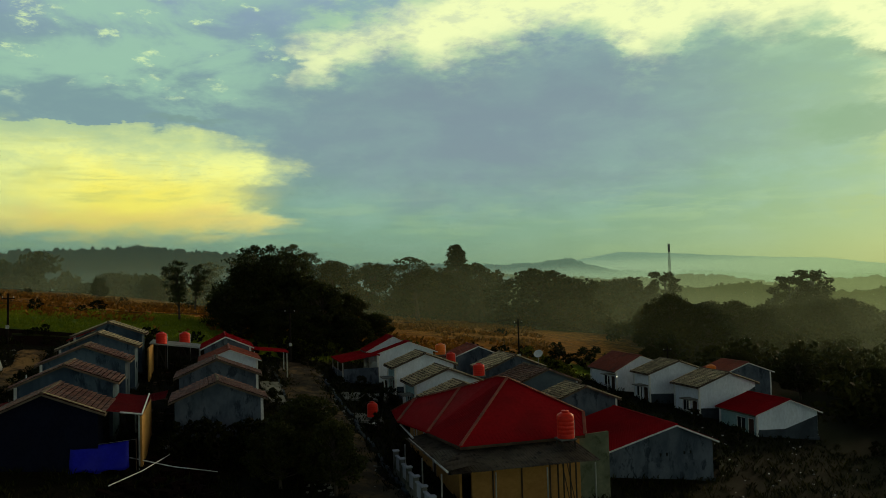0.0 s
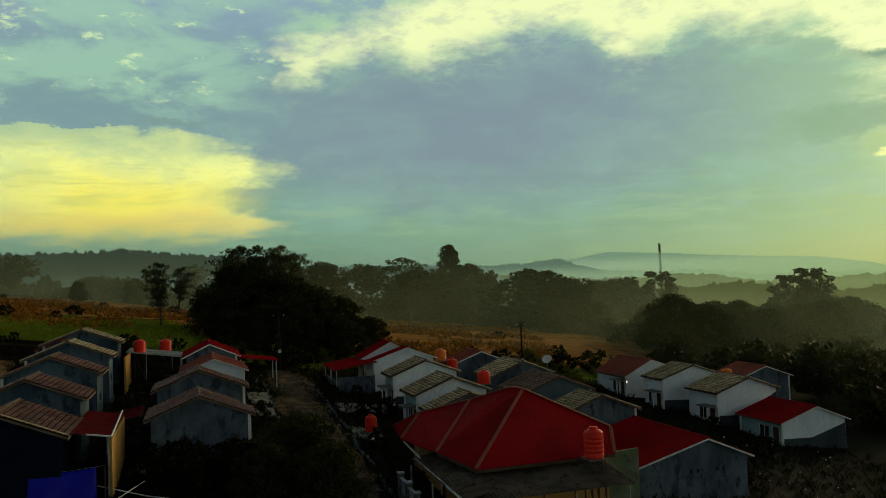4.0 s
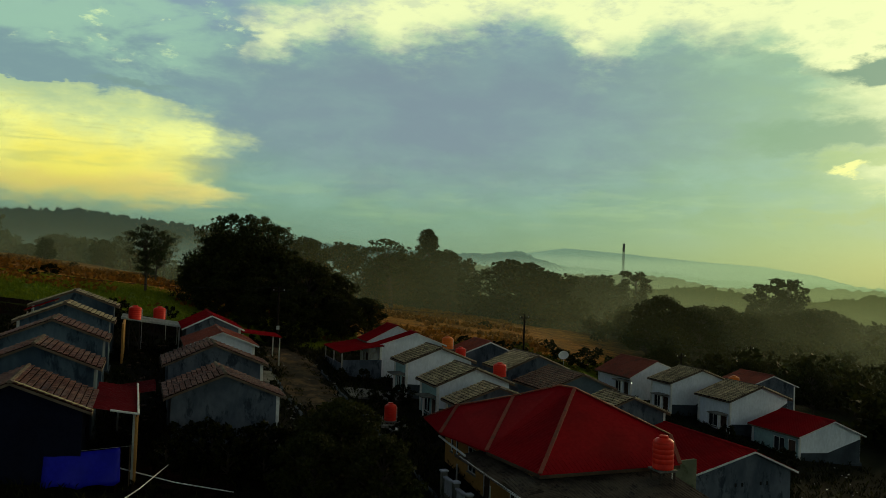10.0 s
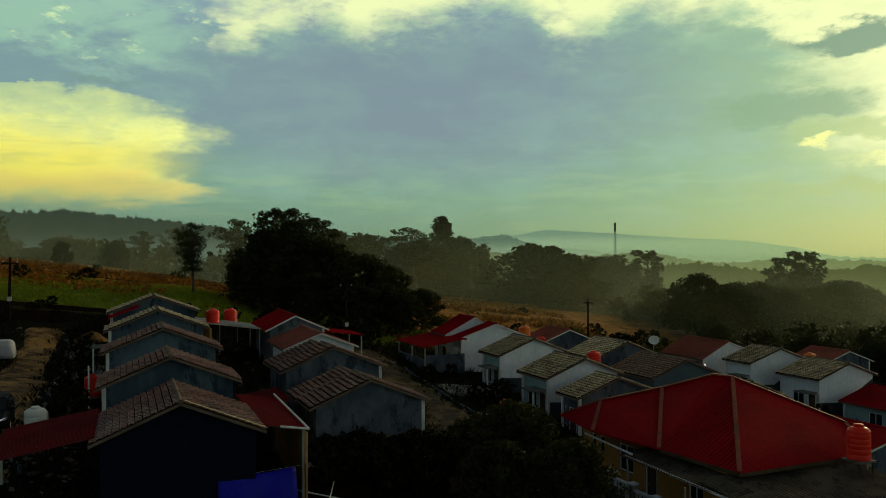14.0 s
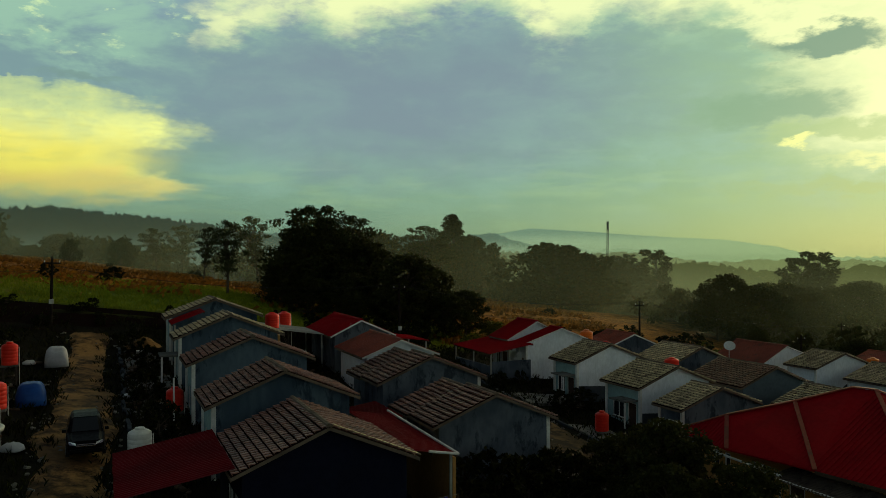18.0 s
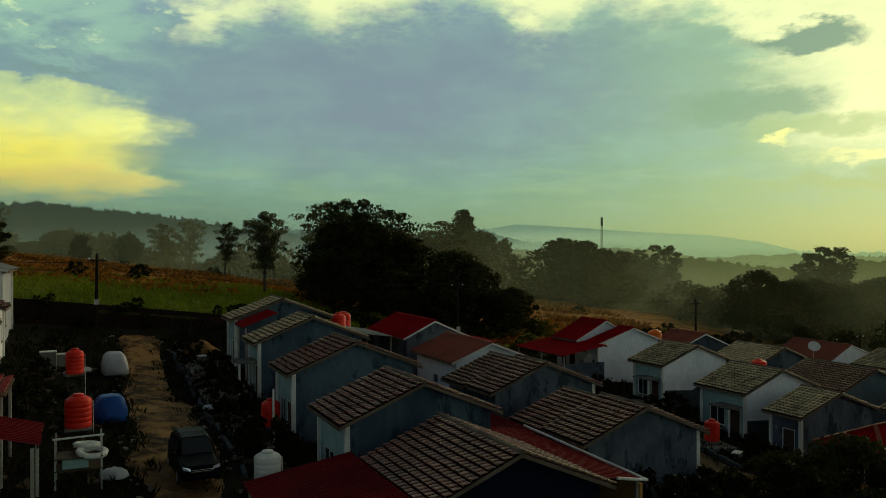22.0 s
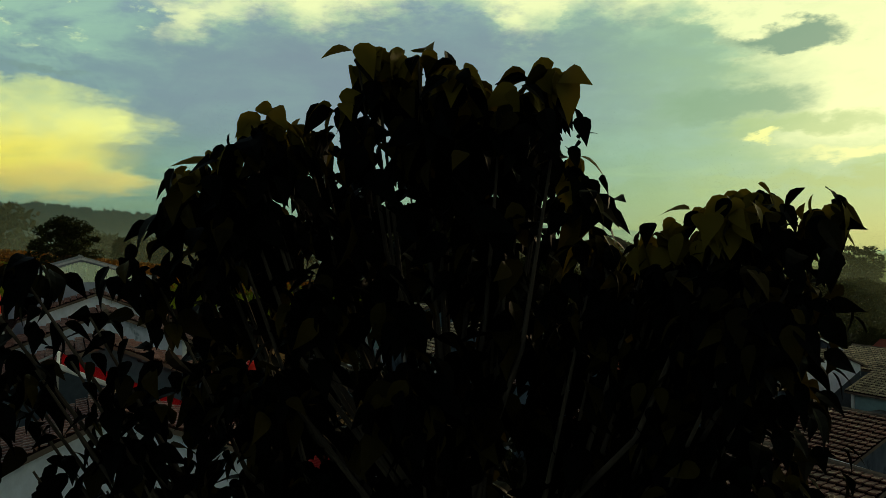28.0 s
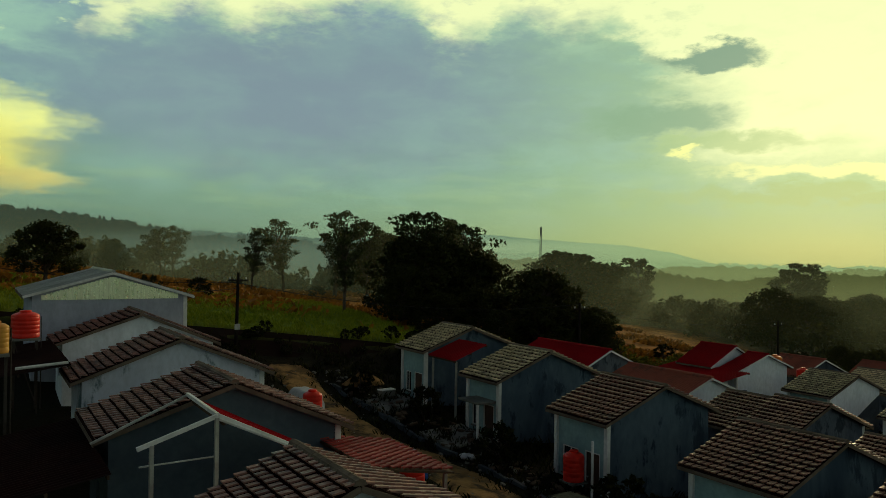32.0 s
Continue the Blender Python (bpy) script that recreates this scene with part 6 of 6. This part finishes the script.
def big_tree():
    rng = np.random.default_rng(28)
    cx, cy = -17.85, -10.35
    g = land(cx, cy)
    t = thing("tree", "tall dark tree with large drooping pointed leaves", "tree", (cx, cy, g), 0, group="trees")
    side, ahead = np.array((0.903, -0.431, 0)), np.array((0.431, 0.903, 0))
    # height of the crown's upper edge along its width, in metres
    width = [-1.46, -1.42, -1.30, -1.22, -1.05, -1.0, -0.78, -0.64, -0.56, -0.50, 0.02, 0.12, 0.20, 0.30, 0.44, 0.60, 0.72, 0.76, 0.62, 0.80, 1.02, 1.30, 1.42, 1.70, 1.86, 1.90]
    upper = [11.10, 11.75, 11.78, 11.82, 11.92, 12.08, 12.06, 11.98, 12.20, 12.42, 12.42, 12.32, 12.18, 12.16, 12.30, 12.32, 12.10, 11.45, 11.40, 11.36, 11.34, 11.46, 11.52, 11.62, 11.55, 11.2]
    order = np.argsort(width)
    width, upper = np.array(width)[order], np.array(upper)[order]

    def edge(x):
        return float(np.interp(x, width, upper))

    def spot(x, depth, z):
        """A place in the crown; the limb at its end reaches back over the yard."""
        k = 0.72 if x > 1.0 else 0.857
        return side * x * k + ahead * (0.85 * depth - (0.55 if x > 1.0 else 0.0)) + np.array((0, 0, 11.48 + (z - 11.56) * k - g))

    lobes = []
    # clusters along the upper edge
    for x in np.arange(-1.42, 1.88, 0.105):
        for drop in (0.10, 0.24):
            z = edge(x) - drop - 0.05 * rng.random()
            lobes.append((spot(x, rng.uniform(-0.25, 0.25), z), 0.085, 1.0 if drop < 0.2 else 0.95))
    # the denser crown inside and below
    for _ in range(330):
        x = rng.uniform(-1.5, 1.95)
        top = edge(x) - 0.34
        z = top - (top - 8.9) * rng.random() ** 1.15
        if x > 1.45 and z < 10.9 and rng.random() < 0.4:
            continue
        lobes.append((spot(x, rng.uniform(-0.45, 0.75), z), rng.uniform(0.16, 0.28), 0.75))
    # a few loose twigs reaching out towards the lane
    for _ in range(70):
        x, z = rng.uniform(-2.2, -1.4), rng.uniform(9.6, 11.25)
        lobes.append((spot(x, rng.uniform(-0.7, -0.2), z), 0.11, 0.3))
    trunk = Form()
    trunk.tube([(0, 0.2, -0.4), (0.1, 0.25, 3.0), (0.0, 0.25, 6.0), (-0.05, 0.2, 8.6)], 0.19, 10, 0.08)
    leaf = big_leaf()
    mesh = leaf.data("leaf", M["leaf_lit"], True)
    rest = Form()
    base = np.array(leaf.v)
    singles = 0
    for k, (c, r, fill) in enumerate(lobes):
        if k % 3 == 0:
            start = np.array((0.15 * c[0], 0.15 * c[1], max(5.0, min(8.6, c[2] - 1.6))))
            mid = start * 0.35 + c * 0.65 + np.array((0, 0, -0.30))
            part("branch", Form().tube([tuple(start), tuple(mid), tuple(c)], 0.018, 6, 0.005), M["bark"], t)
        # the leaves of the reaching limb and of the near side are small
        small = 0.6 if c @ ahead < -0.3 else 0.85
        count = int((fill * 7 + fill * 260 * r * r) * (2.2 if small < 0.7 else 1.2))
        for _ in range(count):
            d = rng.normal(size=3)
            d /= np.linalg.norm(d)
            p = c + d * r * (0.3 + 0.7 * rng.random())
            out = math.degrees(math.atan2(d[1], d[0])) - 90 + rng.normal() * 35
            m = pose(*p, -42 + rng.normal() * 26, rng.normal() * 24, out) @ Matrix.Scale(small * rng.uniform(0.5, 0.95), 4)
            # leaves along the upper edge take the sunlit copy
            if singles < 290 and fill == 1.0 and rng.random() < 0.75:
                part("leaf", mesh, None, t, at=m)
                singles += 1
            else:
                rest.add([m @ Vector(v) for v in base], leaf.f)
    part("trunk", trunk, M["bark"], t)
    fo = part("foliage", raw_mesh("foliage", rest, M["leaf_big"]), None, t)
    tagged(fo, kind="stuff")


big_tree()

# ---- porch lamp on the lower house ----
def glowing():
    m = bpy.data.materials.new("lamp_glow")
    m.use_nodes = True
    n = Nodes(m.node_tree)
    out = n.add("ShaderNodeOutputMaterial")
    e = n.add("ShaderNodeEmission")
    e.inputs[0].default_value = (1.0, 0.85, 0.6, 1)
    e.inputs[1].default_value = 3.0
    n.link(e.outputs[0], out.inputs[0])
    return m


lamp = thing("porch_lamp", "small lit porch lamp under the eave", "lamp", (53.5, 34.3, -0.95))
part("bulb", Form().lathe([(0.02, -0.06), (0.04, -0.04), (0.05, 0.0), (0.04, 0.05), (0.03, 0.09)], 12), glowing(), lamp, "glowing bulb", smooth=True)
part("socket", Form().lathe([(0.035, 0.085), (0.035, 0.16), (0.02, 0.18)], 10), M["white"], lamp)
part("bracket", Form().tube([(0, 0, 0.17), (0.0, 0.2, 0.2)], 0.015, 6), M["steel"], lamp)

# ---- clutter by the lane: sacks, boxes, buckets ----
def sack(x, y, z, s, mat, label):
    rng = np.random.default_rng(int(abs(x * 13 + y * 7)))
    f = Form()
    rows = [(0.02, 0.0), (0.85, 0.02), (1.0, 0.18), (0.92, 0.42), (0.6, 0.6), (0.2, 0.68)]
    n = 14
    for r, h in rows:
        for k in range(n):
            a = 2 * math.pi * k / n
            w = r * s * (1 + 0.22 * noise.noise(Vector((math.cos(a) * 2, math.sin(a) * 2, h * 3 + x))))
            f.v.append((w * math.cos(a) * 1.3, w * math.sin(a), h * s * (1 + 0.1 * rng.normal())))
    f.f = [(i * n + k, i * n + (k + 1) % n, i * n + n + (k + 1) % n, i * n + n + k) for i in range(len(rows) - 1) for k in range(n)]
    f.f += [tuple(range(n - 1, -1, -1)), tuple(range(len(f.v) - n, len(f.v)))]
    solid("sack", f, M[mat], label, "sack", group="sacks", smooth=True, at=pose(x, y, z, 0, 0, x * 40))


for x, y, s, mat in ((-10.3, 10.6, 0.45, "grey_tarp"), (-11.2, 30.4, 0.4, "white"), (-12.0, 29.2, 0.35, "grey_tarp"), (6.2, 5.6, 0.4, "grey_tarp"), (-2.6 - 3.0, 21.0, 0.3, "grey_tarp"), (13.6, 9.9, 0.35, "grey_tarp")):
    sack(x, y, land(x, y) + 0.02, s, mat, "pale tied sack lying on the ground")
for x, y, w, d, h, a in ((-4.7, 9.3, 0.5, 0.4, 0.45, 20), (-12.4, 30.6, 0.9, 0.6, 0.7, 5), (-13.0, 28.2, 0.8, 0.5, 1.0, 0), (-4.4, 31.4, 0.9, 0.5, 0.35, 10), (21.0, 13.2, 0.7, 0.4, 0.3, 30)):
    box = thing("crate", "weathered pale crate standing in the yard", "crate", (x, y, land(x, y) - 0.02), a, group="crates")
    part("body", Form().box(-w / 2, w / 2, -d / 2, d / 2, 0.02, h, 0.015), M["concrete"], box)
    part("lid", Form().box(-w / 2 - 0.02, w / 2 + 0.02, -d / 2 - 0.02, d / 2 + 0.02, h + 0.002, h + 0.05, 0.01), M["white"], box)


# ---- the valley: woods, mast, far roofs, hills and mist ----
def far_woods():
    """Many distant tree crowns in belts down the valley."""
    rng = np.random.default_rng(77)
    f = Form()
    for _ in range(1100):
        R = rng.uniform(175, 460)
        a = radians(rng.uniform(-24, 66))
        x, y = R * math.sin(a), -20 + R * math.cos(a)
        if y < 135 and x < 120:
            continue
        h = rng.uniform(5, 10)
        z = land(x, y)
        for _ in range(5):
            leaf_cloud(f, rng, (x + rng.normal() * 2.4, y + rng.normal() * 2.4, z + h * rng.uniform(0.3, 0.85)), 2.6, 24, 1.6, 0.8)
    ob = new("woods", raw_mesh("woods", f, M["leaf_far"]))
    tagged(ob, "distant misty woods in the valley", "woods", kind="stuff")


far_woods()


def dry_grass():
    """Tufts of dry grass over the slope beyond the green field."""
    rng = np.random.default_rng(79)
    f = Form()
    n = 0
    while n < 5200:
        y = 46 + 74 * rng.random() ** 1.3
        x = rng.uniform(-40, 75)
        edge = y - 0.25 * x + rng.normal() * 4
        if (edge < 58 and x < 24) or x - 0.35 * y > 36 or noise.noise(Vector((x * 0.11, y * 0.11, 4))) < -0.12:
            continue
        n += 1
        z = rough_land(x, y) - 0.05
        for _ in range(3):
            a, h = rng.uniform(0, 6.3), rng.uniform(0.25, 0.65)
            w, b = 0.22 * math.cos(a), 0.22 * math.sin(a)
            lx, ly = rng.normal() * 0.25, rng.normal() * 0.25
            o = len(f.v)
            f.v += [(x - w + lx, y - b + ly, z), (x + w + lx, y + b + ly, z), (x + w * 0.9 + 2 * lx, y + b * 0.9 + 2 * ly, z + h), (x - w * 0.6 + 2 * lx, y - b * 0.6 + 2 * ly, z + h * 0.8)]
            f.f.append((o, o + 1, o + 2, o + 3))
    ob = new("dry_grass", raw_mesh("dry_grass", f, M["dry_grass"]))
    tagged(ob, "tufts of dry orange-brown grass on the slope", "grass", kind="stuff")


dry_grass()


def near_woods():
    """The wooded slope that falls away beyond the lower houses."""
    rng = np.random.default_rng(78)
    f = Form()
    n = 0
    while n < 430:
        x, y = 62 + 178 * rng.random() ** 1.5, rng.uniform(0, 185)
        if x - 0.35 * y < 52 + rng.normal() * 4 or x < 73:
            continue
        n += 1
        h = rng.uniform(3.0, 7.5)
        z = land(x, y)
        for _ in range(6):
            leaf_cloud(f, rng, (x + rng.normal() * 1.5, y + rng.normal() * 1.5, z + h * rng.uniform(0.3, 0.85)), 1.7, 34, 0.8, 0.8)
    ob = new("wooded_slope", raw_mesh("wooded_slope", f, M["leaf"]))
    tagged(ob, "dense dark woods on the slope below the houses", "woods", kind="stuff")


near_woods()


def hill(name, R, a0, a1, outline, low, high, fade, label, trees=1.0, gone=(2.0, 3.0)):
    """A far ridge: a band of hillside with a wooded outline. outline: (azimuth, elevation) pairs in degrees."""
    f = Form()
    n = 1800
    az = np.linspace(a0, a1, n)
    rng = np.random.default_rng(int(R))
    crowns = [(rng.uniform(a0, a1), rng.uniform(0.06, 0.24), rng.uniform(0.1, 0.8) ** 1.5) for _ in range(int((a1 - a0) * 6))]
    el = np.interp(az, [p[0] for p in outline], [p[1] for p in outline])
    for a, e in zip(az, el):
        top = 10.9 + R * math.tan(radians(e))
        bump = max([h * math.sqrt(max(0.0, 1 - ((a - c) / w) ** 2)) for c, w, h in crowns] + [0.0])
        top += R * 0.0042 * trees * (bump + 0.3 * noise.noise(Vector((a * 5.0, R, 0))) + 0.22 * noise.noise(Vector((a * 15.0, R, 3))) + 0.14 * noise.noise(Vector((a * 38.0, R, 9))) + 0.4 * noise.noise(Vector((a * 0.6, R, 7))))
        for k, back in ((0.0, 0.0), (0.6, 0.02), (1.0, 0.05)):
            rr = R * (1 + back)
            f.v.append((rr * math.sin(radians(a)), -20 + rr * math.cos(radians(a)), -25 + (top + 25) * k))
    f.f = [(i * 3 + k, i * 3 + 3 + k, i * 3 + 4 + k, i * 3 + 1 + k) for i in range(n - 1) for k in range(2)]
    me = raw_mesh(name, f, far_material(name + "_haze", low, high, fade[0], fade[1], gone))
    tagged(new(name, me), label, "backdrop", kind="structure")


# the low and high colours of each ridge hold its haze
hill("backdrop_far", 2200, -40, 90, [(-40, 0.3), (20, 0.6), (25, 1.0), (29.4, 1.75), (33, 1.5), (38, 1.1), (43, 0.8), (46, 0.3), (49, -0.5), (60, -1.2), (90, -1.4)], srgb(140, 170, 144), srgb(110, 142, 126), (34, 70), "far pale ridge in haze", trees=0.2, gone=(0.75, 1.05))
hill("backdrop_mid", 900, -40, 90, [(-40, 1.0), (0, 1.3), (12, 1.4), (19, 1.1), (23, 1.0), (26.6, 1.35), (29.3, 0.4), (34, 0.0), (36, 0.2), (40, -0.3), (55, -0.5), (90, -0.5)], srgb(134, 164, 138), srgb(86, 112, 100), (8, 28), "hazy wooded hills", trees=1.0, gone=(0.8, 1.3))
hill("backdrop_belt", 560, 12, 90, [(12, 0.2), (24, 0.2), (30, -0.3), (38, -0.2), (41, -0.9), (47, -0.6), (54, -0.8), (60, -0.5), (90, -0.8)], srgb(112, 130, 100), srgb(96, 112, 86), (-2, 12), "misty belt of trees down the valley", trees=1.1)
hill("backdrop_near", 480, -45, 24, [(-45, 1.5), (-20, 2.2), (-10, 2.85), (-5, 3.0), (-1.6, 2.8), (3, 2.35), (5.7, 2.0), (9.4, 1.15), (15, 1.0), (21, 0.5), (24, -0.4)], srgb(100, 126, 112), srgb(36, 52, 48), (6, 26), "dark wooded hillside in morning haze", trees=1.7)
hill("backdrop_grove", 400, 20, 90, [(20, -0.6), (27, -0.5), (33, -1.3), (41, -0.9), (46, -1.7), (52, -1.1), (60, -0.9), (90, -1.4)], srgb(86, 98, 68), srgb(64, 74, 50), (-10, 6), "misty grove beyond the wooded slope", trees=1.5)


# haze in front of the mast mixed into its steel colour
M["mast_steel"] = material("hazy_galvanised_steel", (0.22, 0.24, 0.22), (0.18, 0.2, 0.18), 8.0, 1.0, 0.8)


def mast():
    x, y = 302.0, 417.0
    h = thing("radio_mast", "slender lattice radio mast in the mist", "mast", (x, y, -8))
    H = 39.0
    for i in range(3):
        a = i * 2.094
        part("leg", Form().tube([(1.0 * math.cos(a), 1.0 * math.sin(a), 0), (0.6 * math.cos(a), 0.6 * math.sin(a), H)], 0.13, 5), M["mast_steel"], h)
    f = Form()
    for k in range(26):
        z = k * H / 26
        for i in range(3):
            a, b = i * 2.094, (i + 1) * 2.094
            f.tube([(0.95 * math.cos(a), 0.95 * math.sin(a), z), (0.9 * math.cos(b), 0.9 * math.sin(b), z + H / 26)], 0.06, 4)
    part("lattice", f, M["mast_steel"], h)
    part("antenna", Form().box(-0.62, 0.62, -0.62, 0.62, H - 6, H - 0.5, 0.2), M["mast_steel"], h)


mast()


def far_building(x, y, w, d, h, roof, label, lift=0.0):
    b = thing("far_building", label, "building", (x, y, land(x, y) - 0.3 + lift), 8, group="buildings in the valley")
    part("wall", Form().box(-w / 2, w / 2, -d / 2, d / 2, 0, h), M["wall_white"], b)
    f = Form().slab([(-w / 2 - 0.5, -d / 2 - 0.5, h), (w / 2 + 0.5, -d / 2 - 0.5, h), (w / 2 + 0.5, 0, h + d * 0.2), (-w / 2 - 0.5, 0, h + d * 0.2)], (0, 0, 0.12))
    f.slab([(-w / 2 - 0.5, d / 2 + 0.5, h), (w / 2 + 0.5, d / 2 + 0.5, h), (w / 2 + 0.5, 0, h + d * 0.2), (-w / 2 - 0.5, 0, h + d * 0.2)], (0, 0, 0.12))
    part("roof", f, M[roof], b)
    for i in range(max(2, int(w / 3))):
        part("window", Form().box(-w / 2 + 1 + i * 3 - 0.4, -w / 2 + 1 + i * 3 + 0.4, -d / 2 - 0.05, -d / 2 + 0.02, h * 0.4, h * 0.75), M["glass"], b)


far_building(-16, 240, 14, 9, 4.5, "metal_grey", "pale long building in the misty valley", 6.0)
far_building(4, 205, 9, 7, 4.0, "metal_grey", "small pale house among misty trees", 3.0)
far_building(20, 165, 8, 6, 3.2, "metal_grey", "small pale house behind the field", 1.0)
far_building(88, 178, 10, 7, 3.5, "metal_grey", "pale roof among misty trees", 3.0)
far_building(185, 165, 12, 8, 3.5, "metal_grey", "pale roof in the misty valley", 1.0)

# haze built from upright curved sheets, their tint paler with distance
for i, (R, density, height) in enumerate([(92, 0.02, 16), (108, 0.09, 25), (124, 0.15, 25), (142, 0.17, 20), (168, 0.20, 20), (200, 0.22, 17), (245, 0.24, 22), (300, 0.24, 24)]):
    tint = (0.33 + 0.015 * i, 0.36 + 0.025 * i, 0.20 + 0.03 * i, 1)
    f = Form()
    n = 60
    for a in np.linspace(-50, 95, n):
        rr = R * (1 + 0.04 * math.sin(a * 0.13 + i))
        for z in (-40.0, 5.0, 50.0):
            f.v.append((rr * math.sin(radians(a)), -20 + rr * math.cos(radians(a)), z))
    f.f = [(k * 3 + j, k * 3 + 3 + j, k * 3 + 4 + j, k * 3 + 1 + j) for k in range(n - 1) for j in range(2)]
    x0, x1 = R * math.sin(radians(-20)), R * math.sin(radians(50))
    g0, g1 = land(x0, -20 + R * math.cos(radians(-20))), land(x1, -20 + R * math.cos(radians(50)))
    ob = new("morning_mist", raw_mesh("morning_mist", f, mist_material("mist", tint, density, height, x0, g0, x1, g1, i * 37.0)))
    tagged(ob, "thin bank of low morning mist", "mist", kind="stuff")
